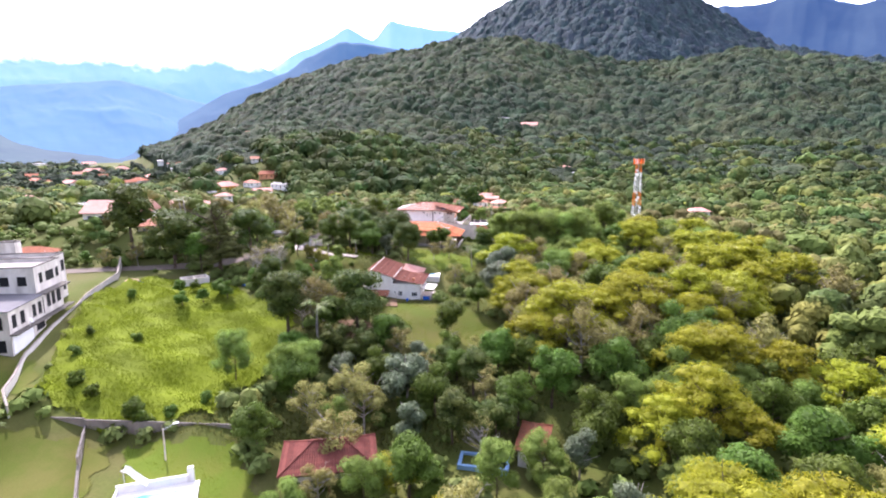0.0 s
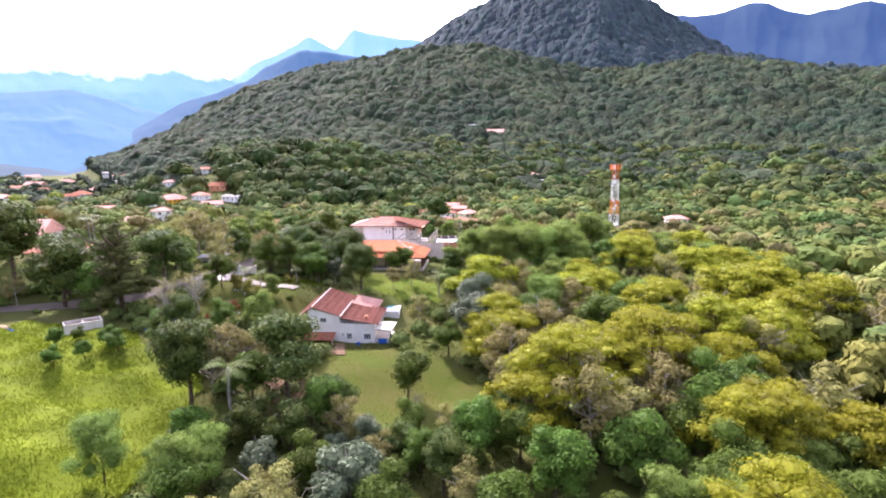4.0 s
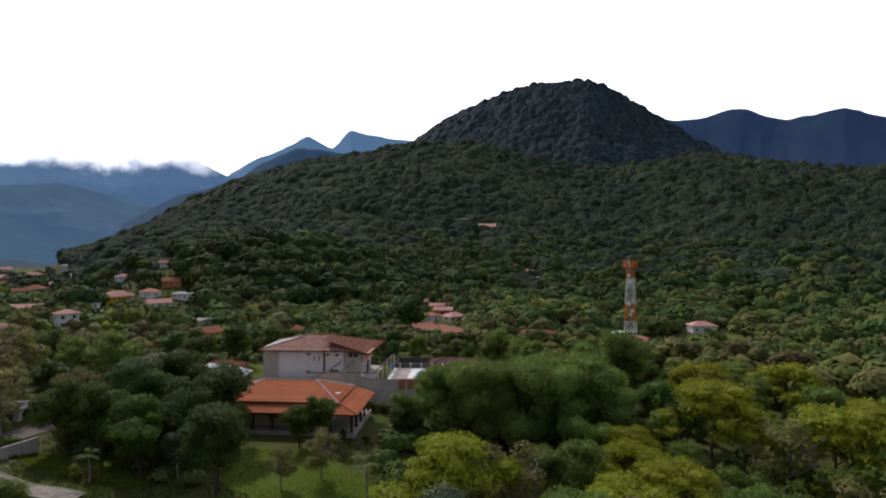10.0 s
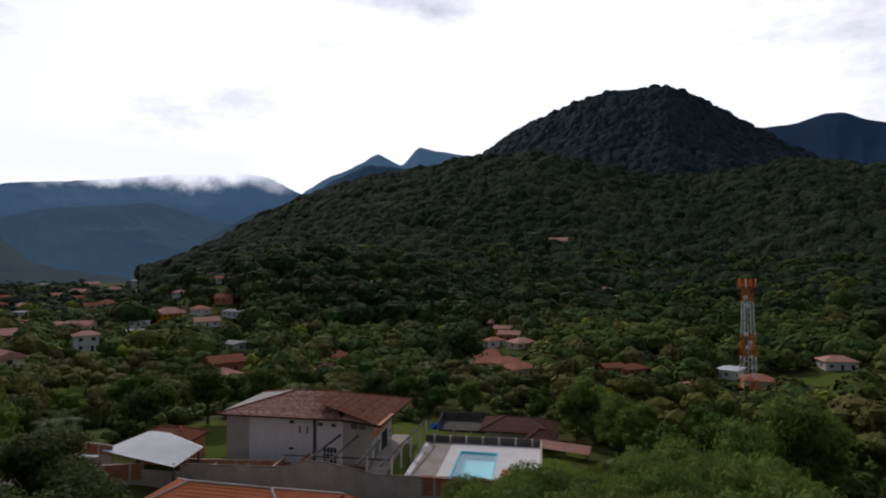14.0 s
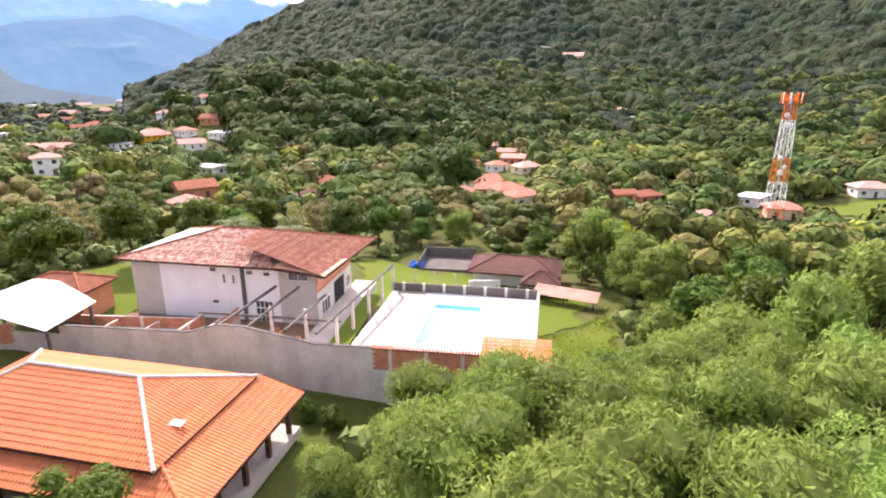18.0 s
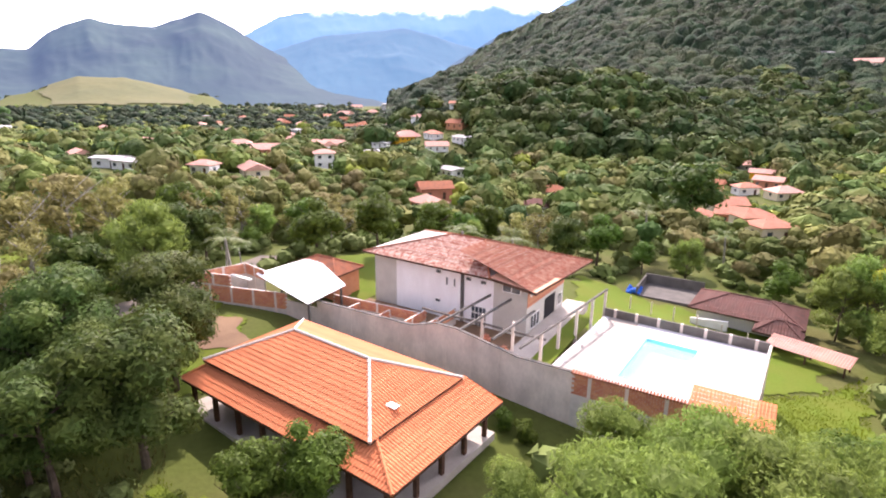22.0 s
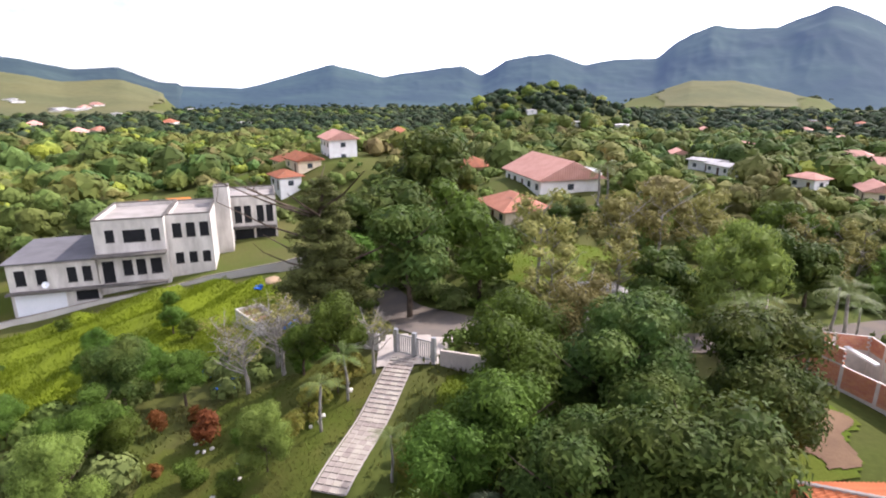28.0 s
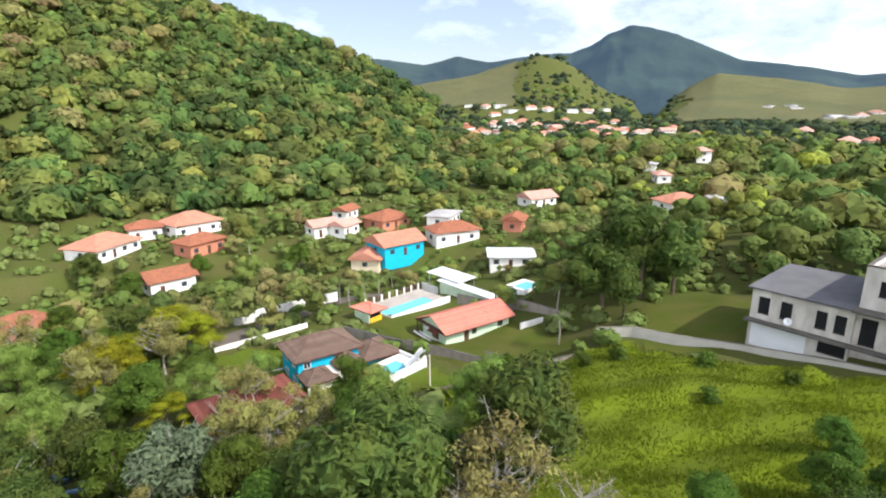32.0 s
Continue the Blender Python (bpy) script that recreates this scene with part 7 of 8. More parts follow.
VALLEY = [
    (-627.7, 857.3, 22, 0, "p", "w"), (-640.4, 946.3, 22, 45, "p", "w"), (-446.3, 724.2, 19.5, 39, "p", "w"), (-219.1, 368.6, 13.5, -14, "p", "w"), (-236.3, 397.8, 11.8, 17, "p", "c"), (-137.1, 283.6, 6.1, 47, "p", "w2"), (-188.9, 379.4, 11.7, 30, "g", "w"), (-211.7, 442.8, 17.2, 50, "p", "y"), (-635.9, 1047.7, 22, 44, "g", "w"), (-103, 318.1, 9, -22, "g", "w"), (-77.7, 266.1, 8, 47, "o", "b"), (-65.4, 243.8, 6.8, -29, "p", "b"), (-60.8, 319.2, 8.3, 30, "o", "w"), (-49.7, 277, 6.6, 3, "d", "w"),
    (-7.1, 455.3, 9.3, 40, "p", "w"), (0.7, 412.8, 8.1, -1, "p", "y"), (-15.4, 373.8, 8, -6, "o", "b"), (-6.5, 338.4, 10.3, 30, "n", "c"), (3.8, 285.6, 7.7, 39, "n", "c"), (7.9, 265.3, 6.7, 40, "n", "c"), (47.4, 313.2, 7.8, 30, "o", "b"), (39.2, 306.6, 6, 20, "o", "b"), (84.2, 324.6, 8.6, 51, "m", "w"), (86.5, 308.2, 8.1, -11, "n", "c"), (125.4, 335.9, 9.7, -1, "p", "w"), (29.3, 822.7, 14.6, 51, "g", "w"), (60, 798.1, 19.6, -11, "p", "c"), (13, 822.6, 13.5, 36, "g", "w"),
    (89.2, 584.9, 15.8, 19, "g", "w"), (85.2, 610.8, 11.9, -29, "p", "w"), (-867.4, 1171.1, 22, 55, "p", "w"), (-968.5, 1156.3, 22, -22, "g", "w"), (-420.9, 651.4, 16.5, -10, "o", "w"), (-284.7, 518.4, 11.9, 45, "p", "c"), (-472, 604.9, 16.5, -25, "p", "w"), (-156.4, 222.7, 8.7, 8, "g", "w"), (-125.8, 241.8, 8.1, -27, "p", "c"), (-559.9, 121.1, 22, 4, "o", "b"), (-129.2, 105.4, 6, 30, "o", "w"), (-989.5, -515.3, 22, 46, "g", "w"), (-942.7, -426.9, 22, 19, "g", "w"), (-925.8, -328, 22, 24, "g", "w"),
    (-1328.7, -359.7, 22, 20, "g", "w"), (-991.9, -409.9, 22, 43, "p", "w"), (-166.5, 222.2, 7.6, 26, "g", "w"), (-225.7, 242.1, 8.1, -13, "p", "c"), (-136.9, 233.1, 6, 16, "p", "w"), (-486.9, 316.2, 12.6, -18, "g", "w"), (-416.7, 453.2, 17, -26, "p", "b"), (-478.3, 388, 22, -13, "p", "b"), (-483.5, 275.2, 12.2, 33, "g", "w"), (-523.4, 244.1, 10.4, -3, "g", "w"), (-772.4, -183.8, 20.3, 3, "o", "w"), (-761.2, -85.6, 16.7, 56, "g", "w"), (-668, -290.4, 19.3, 25, "p", "w"), (4.9, -33.9, 11.8, 50, "n", "w"),
    (-3.8, -45.8, 7, 8, "o", "w"), (-15.4, -46.8, 11.2, 23, "n", "w"), (-16.7, -27.3, 8.8, 34, "o", "b"), (-9.2, -11.8, 8.5, 19, "o", "w"), (14.5, 10.7, 10.9, 43, "o", "c"), (-48, -28.2, 6.4, 14, "p", "w"), (-53.7, -25.5, 6, 38, "p", "w"), (-58.5, -41.4, 6, 44, "o", "w"), (-66.9, -27.7, 9.3, 22, "o", "b"), (-82.3, -21.8, 8.7, 44, "g", "w"), (-78, -7.3, 10.9, -1, "o", "w"), (-61.7, -7, 10.4, 13, "n", "t"), (-54.8, -6.9, 8, 57, "n", "c"), (-82.2, 15.1, 8.6, -27, "m", "w"),
    (-123.9, -34.9, 9.5, 5, "p", "w"), (-95.4, -4.2, 6, 47, "o", "b"), (-235.8, -64, 8, 55, "p", "w2"), (-187.9, -41.5, 7, 59, "p", "w"), (-149, 2.8, 10.4, -10, "n", "w"), (-155.4, 11.2, 6, 59, "g", "w"), (-312.8, -429.1, 10.2, 11, "n", "w"), (-425.6, -586.8, 14.7, 39, "p", "w"), (-337.4, -415.8, 12.3, 43, "g", "w"), (-478.2, -617.6, 17.1, 42, "p", "w"), (-512, -638.4, 19.2, -17, "n", "c"), (-491.3, -569.2, 17.8, 53, "p", "w"), (-489.7, -532.4, 15.8, -3, "g", "w"), (-574.9, -613.1, 18.1, 51, "n", "w"),
    (-540.9, -541.4, 16.5, 43, "p", "c"), (-581.4, -559.2, 20.2, 4, "n", "w"), (-515.1, -451.5, 16.1, 6, "p", "w"), (-487.8, -395.5, 13.7, -15, "n", "w"), (-333.9, -441.1, 9.5, -22, "p", "w"), (-378.9, -416.8, 11.7, 31, "g", "w"), (-499.6, -796.7, 15.2, 51, "g", "w"), (-515.5, -762.7, 16.5, 31, "p", "w"), (-535.1, -747.2, 18.1, -19, "g", "w"), (-534.5, -708.7, 20.7, 14, "g", "w"), (-566.3, -696.8, 16.1, -22, "n", "w"), (-587.1, -676.9, 16, 22, "p", "w"), (-621.4, -660, 17.7, -11, "g", "w"), (-655.6, -657.8, 16.4, -28, "p", "w"),
    (-718.5, -687.8, 15.7, 7, "g", "w"), (-972.1, -553, 22, 24, "g", "w"), (-1008.9, -536.5, 21.3, 23, "g", "w"), (-961.6, -433.3, 22, -15, "g", "w"), (-967.2, -407, 22, -25, "g", "w"), (-1026.1, -407.4, 22, 47, "p", "w"), (-500.5, -297, 16.7, 48, "p", "w"), (-536.7, -369, 15.2, -25, "p", "w"), (-543.3, -172.6, 17.8, 18, "p", "w"), (-562.7, -162.8, 15.1, 45, "n", "c"), (-335, -220.7, 10, 12, "p", "w"), (-202.6, -62.5, 6.5, 40, "g", "w"),
]
MORE = [(-144.5, 115.5, 9, 20, "p", "w2"), (-110, 160.5, 15, 12, "p", "w"), (-91.5, 150, 9, 15, "n", "c"), (-118, 166, 10, 40, "m", "w"), (-57, 153.5, 4.5, 10, "g", "w"), (-137, 108, 8, 30, "o", "c"), (-152, 150, 9, 0, "o", "c"), (-112, 128, 8, 10, "o", "w"), (-170, 98, 10, 30, "o", "c")]


HOUSES = []


def low_gardens(x, y, s):
    """How tall the trees in front of the valley's houses may grow."""
    s = s.copy()
    for hx, hy, hz, w in HOUSES:
        dx, dy = -5 - hx, 125 - hy
        l = math.hypot(dx, dy)
        dx, dy = dx / l, dy / l
        along = (x - hx) * dx + (y - hy) * dy
        across = np.abs((x - hx) * dy - (y - hy) * dx)
        m = (along > 0) & (along < 75) & (across < w * 0.55 + 1.5)
        s[m] = np.minimum(s[m], 0.35 + along[m] * (16 - hz) / l * 0.42)
    return s


def gable_house(x, y, w, turn, rk, wk):
    two = wk.endswith("2")
    wall, roof = WALLS[wk[0]], ROOFS[rk]
    rr = random.Random(int(abs(x * 13 + y * 7)))
    h = 5.6 if two else rr.uniform(2.7, 3.3)
    w *= 1.12
    d = w * rr.uniform(0.6, 0.8)
    z = ground_z(x, y)
    e = thing("house", (x, y, z), "%s %s house with a %s roof" % ("two-storey" if h > 5 else "small", WALL_WORD[wk[0]], ROOF_WORD[rk]), "house", "houses of the valley", turn)
    boxes("wall", wall, e, (-w / 2, -d / 2, -3, w / 2, d / 2, h))
    o = 0.75
    rise = d * (0.27 if rk != "g" and rk != "m" else 0.08)
    x0, x1, y0, y1 = -w / 2 - o, w / 2 + o, -d / 2 - o, d / 2 + o
    k = 0 if rr.random() < 0.5 else d / 2 + o
    near = math.hypot(x - CX, y - CY) < 230
    a, b = (x0 + k, 0, h + rise), (x1 - k, 0, h + rise)
    if x0 + k > x1 - k:
        a, b = (-0.2, 0, h + rise), (0.2, 0, h + rise)
    p = [(x0, y0, h), (x1, y0, h), (x1, y1, h), (x0, y1, h)]
    top = part("roof", bmesh_soffit(p, 0.15), roof, e)
    for e0, e1, t0, t1 in ((p[0], p[1], a, b), (p[2], p[3], b, a), (p[1], p[2], b, b), (p[3], p[0], a, a)):
        if near:
            slope("roof_slope", e0, e1, t0, t1, roof, top, 0.45)
        else:
            bm = bmesh.new()
            bm.faces.new([bm.verts.new(v) for v in ((e0, e1, t1, t0) if math.dist(t0, t1) > 0.1 else (e0, e1, t0))])
            bmesh.ops.recalc_face_normals(bm, faces=bm.faces)
            part("roof_slope", bm, roof, top)
    for s in range(2 if h > 5 else 1):
        n = max(2, int(w / 3.2))
        for side in (-1, 1):
            for i in range(n):
                u = -w / 2 + (i + 0.5) * w / n + rr.uniform(-0.25, 0.25)
                if i == n // 2 and s == 0:
                    boxes("door", WOOD, e, (u - 0.45, side * d / 2 - 0.05, 0, u + 0.45, side * d / 2 + 0.05, 2.05))
                else:
                    boxes("window", GLASS, e, (u - 0.6, side * d / 2 - 0.05, 0.95 + 2.75 * s, u + 0.6, side * d / 2 + 0.05, 2.05 + 2.75 * s))
        for side in (-1, 1):
            boxes("window", GLASS, e, (side * w / 2 - 0.05, -0.6, 0.95 + 2.75 * s, side * w / 2 + 0.05, 0.6, 2.05 + 2.75 * s))
    CLEAR.append((x, y, w * 0.6))
    # gardens before the house are kept low
    HOUSES.append((x, y, z, w))
    return e


for row in VALLEY:
    gable_house(*row)
rng = np.random.default_rng(88)
PLACED = [(r_[0], r_[1], r_[2]) for r_ in VALLEY]
for az0, az1, r0, r1, count, lo, hi in ((-37, -27, 330, 720, 26, 8, 13), (-4.5, 4.5, 165, 320, 9, 6.5, 10), (-60, -37, 260, 900, 22, 8, 14), (12, 22, 180, 215, 3, 6, 8), (-152, -131, 600, 1000, 30, 9, 15)):
    for _ in range(count):
        a, r_ = math.radians(rng.uniform(az0, az1)), rng.uniform(r0, r1)
        x, y, w = CX + r_ * math.sin(a), CY + r_ * math.cos(a), float(rng.uniform(lo, hi))
        turn, rk, wk = float(rng.uniform(-30, 60)), "pnonpg"[int(rng.integers(0, 6))], "wwcwb"[int(rng.integers(0, 5))]
        if all(math.hypot(x - p, y - q) > 0.8 * (w + v) for p, q, v in PLACED):
            gable_house(x, y, w, turn, rk, wk)
            PLACED.append((x, y, w))
for row in MORE:
    gable_house(*row).location.z -= 1.5
clay = thing("clay_court", (-133, 75, ground_z(-133, 75) + 0.4), "orange clay sports court among trees", "sports court", turn=20)
boxes("surface", mat("clay", (0.55, 0.20, 0.05), 0.95, 0.15, 0.3, 5, 0.1), clay, (-7, -10, -2, 7, 10, 0.3))
draped("pitch", [(-160, 82), (-148, 98), (-138, 92), (-150, 74)], LAWN, "bright green grass pitch", 0.2, 1.5)
draped("pitch_2", [(95, 318), (125, 330), (150, 318), (112, 300)], LAWN, "green clearing beside the tower", 0.3, 1.5)
for cx, cy, cr in ((-133, 75, 14), (-149, 87, 11), (120, 316, 18), (100, 312, 12)):
    CLEAR.append((cx, cy, cr))

# ---- planted trees ----
PLANTED = {
    "grey": [(-10.9, 75.8, 1.22), (2.7, 112.4, 1.33), (12.2, 63.4, 0.78), (15.7, 51.6, 0.89), (3.8, 120.5, 1.22), (-24.7, 137.1, 0.67), (-9.9, 69.2, 0.78)],
    "dark": [(-22.4, 93.7, 1.25), (2.0, 68.1, 0.75), (-3.9, 68.6, 0.75), (-32.2, 154.1, 1.03), (-29.3, 146.9, 0.84), (-0.7, 150.9, 0.47), (-6.9, 254.5, 1.6), (-23.7, 146.2, 1.03), (-33.2, 145.7, 1.03), (-55.0, 173.9, 0.75), (-77.4, 131.5, 1.31), (-91.7, 136.5, 1.59), (-44.3, 110.3, 0.65), (-75.1, 127.2, 1.31), (-58.3, 133.1, 1.21), (-34.6, 92.2, 1.12), (6.4, -16.7, 0.84)],
    "broad": [(-6.7, 98.3, 0.82), (-6.7, 74.0, 0.83), (10.2, 76.8, 0.93), (20.1, 78.8, 1.02), (27.9, 77.8, 1.02), (32.7, 72.3, 1.02), (27.7, 54.6, 0.93), (38.2, 61.6, 1.02), (55.1, 82.1, 1.02), (35.8, 91.5, 1.02), (-5.7, 56.3, 0.46), (-29.2, 64.7, 0.74), (5.2, 73.0, 0.83), (31.9, 124.4, 0.93), (35.8, 52.6, 1.02), (24.8, 60.3, 0.93), (14.4, 68.8, 0.93), (-1.0, 109.5, 0.56), (-41.8, 102.6, 0.4), (15.2, 163.8, 0.83), (-14.7, 215.3, 0.83), (23.9, 178.9, 0.83), (31.6, 188.8, 0.83), (-13.4, 146.4, 0.56), (-34.6, 139.3, 0.93)],
    "broad 1": [(-29.6, 138.4, 0.83), (-72.6, 201.9, 0.74), (-71.6, 137.8, 1.2), (-44.4, 127.4, 0.65), (-59.7, 140.6, 1.02), (-45.4, 124.4, 0.46), (-38.4, 111.2, 0.56), (-8.2, 57.3, 0.83), (-26.7, 92.9, 0.75), (-38.1, -8.7, 0.74), (-15.9, -13.3, 0.65), (-48.4, 68.6, 0.46), (-2.8, -3.7, 0.74), (5.6, 17.5, 0.74)],
    "soft": [(-38.7, 79.6, 1.0), (8.7, 52.6, 0.78), (21.4, 73.9, 1.0), (2.8, 156.5, 0.98), (7.1, 156.0, 1.2), (17.0, 156.7, 1.38), (22.5, 167.2, 1.25), (23.1, 190.4, 1.0), (25.6, 157.9, 1.42), (24.6, 161.9, 1.35), (0.0, 153.4, 0.78), (10.6, 154.9, 1.28), (18.1, 161.4, 1.3), (-55.2, 165.0, 1.11), (-47.3, 161.5, 1.22), (-33.7, 124.2, 0.56), (-32.3, 112.5, 0.78), (1.9, 58.8, 0.89)],
    "olive": [(13.6, 106.8, 1.18), (-18.8, 73.8, 0.88), (0.5, 75.0, 0.69), (67.0, 108.9, 1.18), (44.8, 89.2, 1.08), (-18.3, 55.3, 0.59), (25.6, 89.5, 1.08), (-8.8, 138.3, 0.59), (-6.4, 121.6, 0.59), (44.0, 138.3, 1.08), (43.3, 124.1, 1.08), (-12.4, 134.8, 0.49), (-61.6, 156.4, 1.08), (-65.8, 168.6, 1.08), (-42.0, 146.5, 0.95), (-62.2, 147.6, 1.08), (-64.7, 162.4, 1.18), (-52.0, 146.5, 0.88), (-56.2, 154.4, 0.78), (-75.3, 173.7, 0.88), (-18.2, 62.8, 0.88), (-18.6, 76.4, 0.59), (-1.9, 48.4, 0.88), (9.0, 31.5, 0.88)],
    "bright": [(22.6, 65.6, 0.83), (45.9, 82.7, 0.92), (34.3, 116.3, 1.08), (50.0, 138.9, 1.08), (47.4, 106.9, 1.0), (63.1, 117.6, 1.08), (-10.0, 59.0, 0.5), (58.8, 143.6, 1.0), (27.7, 129.9, 0.92), (21.3, 212.0, 0.75), (-13.0, 38.1, 0.67)],
    "bare": [(-5.3, 93.8, 0.62), (-43.0, 130.3, 0.75), (-51.0, 120.8, 1.0), (-45.7, 119.6, 0.95), (-50.0, 116.8, 0.9), (-47.6, 122.2, 1.0), (-53.4, 122.6, 0.85), (-29.7, 97.3, 1.2), (-32.8, 94.8, 0.95), (-0.1, 65.5, 0.88), (-30.1, 95.1, 0.75), (-33.6, 100.5, 0.88)],
    "palm": [(-3.0, 134.4, 0.75), (-28.4, 89.9, 1.25), (-41.7, 158.7, 1.0), (-10.2, 228.7, 1.2), (-23.7, 186.7, 1.12), (-18.0, 190.3, 1.12), (2.7, 224.5, 1.0), (-43.1, 168.5, 1.0), (-92.1, 164.0, 1.12), (-36.9, 127.1, 0.62), (-40.1, 128.6, 0.62), (-31.3, 132.1, 0.5), (-49.9, 173.0, 0.75), (-46.4, 172.4, 0.62), (-94.8, 166.5, 1.12), (-62.2, 60.6, 0.75), (-27.5, -15.8, 1.12), (-39.7, 21.3, 0.75), (-44.6, 21.6, 0.75), (-48.4, 18.8, 0.7), (-52.0, 17.2, 0.75), (-40.6, 24.6, 0.8), (-69.4, 50.4, 0.9)],
    "pine": [(-62.2, 124.2, 1.05)],
    "dark 1": [(-79, 59, 1.5), (-74, 56, 1.3), (-84, 61, 1.2), (-72.5, 62.5, 0.75), (-81, 54, 1.4)],
    "broad 2": [(-43, 182, 0.85), (-37.5, 188, 0.85), (-48, 186, 0.8), (-31.5, 193, 0.8)],
    "soft 1": [(5.6, 164.3, 0.62), (19, 205, 1.15), (16.5, 203, 1.0)],
    "dark 2": [(-25, 141.5, 0.95), (-35.5, 148, 1.0), (-30, 152.6, 0.85), (-27.5, 141.2, 0.75)],
    "broad 3": [(-28, 135.6, 0.7), (-39.5, 141, 0.9), (-46.2, 107.9, 0.42), (-36.4, 109.6, 0.45), (-48.3, 110.6, 0.45), (-45.3, 114.6, 0.5), (-37.7, 113, 0.4), (-11.5, 148.6, 0.6), (-28.3, 75.3, 0.75), (-53.6, 106.6, 0.42), (-51.2, 104.4, 0.45), (-58.6, 100.6, 0.38), (-62.4, 106.6, 0.36), (-55.6, 103.0, 0.32), (-60.4, 109.4, 0.3), (-70.4, 103.0, 0.28)],
    "red": [(-39.0, 118.7, 1.3), (-39.9, 118.0, 0.9), (-41.3, 114.2, 1.0), (-42.6, 116.5, 0.7), (-36.2, 116.0, 0.6)],
    "croton": [(-38.5, 126.0, 1.3), (-39.6, 126.7, 1.1), (-41.2, 127.7, 1.4), (-37.0, 125.2, 1.0), (-31.6, 132.9, 0.9), (-33.5, 133.2, 0.8), (-42.6, 128.6, 1.2), (-35.2, 122.6, 0.7)],
    "shrub": [(-44, 70, 0.9), (-50, 71, 1.0), (-57, 72, 1.1), (-40, 73, 0.8), (-61, 74, 1.2), (-47, 68.5, 1.2), (-67, 82, 1.0), (-70, 90, 0.8), (-60, 88, 0.9), (-6.5, 163.6, 0.7), (-4.6, 163.0, 0.8), (-8.2, 164.6, 0.6), (-49.2, 124.4, 1.1), (-51.8, 124.6, 1.2), (-46.5, 124.0, 0.9), (-33.0, 121.9, 0.8), (-35.8, 123.4, 0.7), (-30.6, 124.4, 0.6), (-38.0, 121.5, 0.7), (-34.8, 118.8, 0.9), (-8.5, 150.3, 0.6), (-5.5, 149.8, 0.5)],
    "olive 1": [(-31.0, 95.8, 0.95), (-27.6, 98.2, 0.75), (-16.3, 70.5, 0.85), (-23.5, 70.0, 0.8)],
    "bright 1": [(-10.3, 34.5, 0.7), (-2.8, 46.4, 0.7), (-6.5, 40.0, 0.55)],
    "soft 4": [(9.0, 148.5, 1.5), (14.5, 147.8, 1.58), (5.2, 150.5, 1.3), (20.0, 149.5, 1.58), (26.0, 151.0, 1.6), (-29.7, 77.1, 0.98), (-26.9, 79.7, 0.9)],
    "soft 3": [(37.3, 177.0, 1.5), (31.1, 173.6, 1.25), (25.2, 170.2, 1.1), (31.4, 165.7, 1.25), (27.9, 148.3, 1.2), (14.0, 160.5, 1.1), (20.5, 155.5, 1.35), (13.8, 152.8, 1.25), (29.5, 160.5, 1.3)],
    "soft 2": [(-20.2, 69.4, 0.75), (-13.4, 56.7, 0.85), (-21.5, 52.5, 0.75)],
}
WIDE = {"pine": 1.45}
SPOTS = []
for key, spots in PLANTED.items():
    kind = key.split()[0]
    for x, y, s in spots:
        if kind == "palm":
            palm(x, y, s)
        else:
            tree(kind, x, y, s, wide=WIDE.get(kind, 1.0))
        SPOTS.append((x, y, 3.2 * s + 0.6))

# ---- the wood that fills the slopes between the gardens ----
ALL_LAWNS = [FIELD, ROAD, LANE] + list(LAWNS.values())
GARDEN = [(-45.6, 132.2, 3.5), (-36, 130.5, 2.5), (-31, 129, 2.5), (-40, 131.5, 2.5), (-64.0, 115.6, 3.5)]


def free(x, y, pad):
    ok = clear_mask(x, y, pad)
    for poly in ALL_LAWNS:
        ok &= ~inside(poly, x, y)
    for gx, gy, gr in GARDEN:
        ok &= (x - gx) ** 2 + (y - gy) ** 2 > (gr + pad) ** 2
    return ok


EXTRA = {"a": [], "b": []}


def fill(seed, n, x0, x1, y0, y1, kinds, lo, hi, gap, keep):
    """Trees strewn over a rectangle; the first few are things of their own, the rest join the mass of the wood."""
    rng = np.random.default_rng(seed)
    X, Y = rng.uniform(x0, x1, n), rng.uniform(y0, y1, n)
    ok = free(X, Y, 2.0)
    made = 0
    order = np.argsort(np.hypot(X + 2, Y - 128))
    for i in order:
        x, y = float(X[i]), float(Y[i])
        s = float(rng.uniform(lo, hi))
        s = min(s, float(low_gardens(np.array([x]), np.array([y]), np.array([99.0]))[0]) * 0.21)
        if s < 0.25 or not ok[i] or any((x - a) ** 2 + (y - b) ** 2 < (c + gap * s) ** 2 for a, b, c in SPOTS):
            continue
        kind = kinds[int(rng.integers(0, len(kinds)))]
        if made < keep:
            tree(kind, x, y, s)
            made += 1
        else:
            for k in range(4):
                EXTRA["b" if kind in ("olive", "bright", "soft") else "a"].append((x + rng.uniform(-2.2, 2.2) * s, y + rng.uniform(-2.2, 2.2) * s, rng.uniform(1.0, 6.5) * s, s * rng.uniform(1.9, 2.9)))
        SPOTS.append((x, y, 3.0 * s))


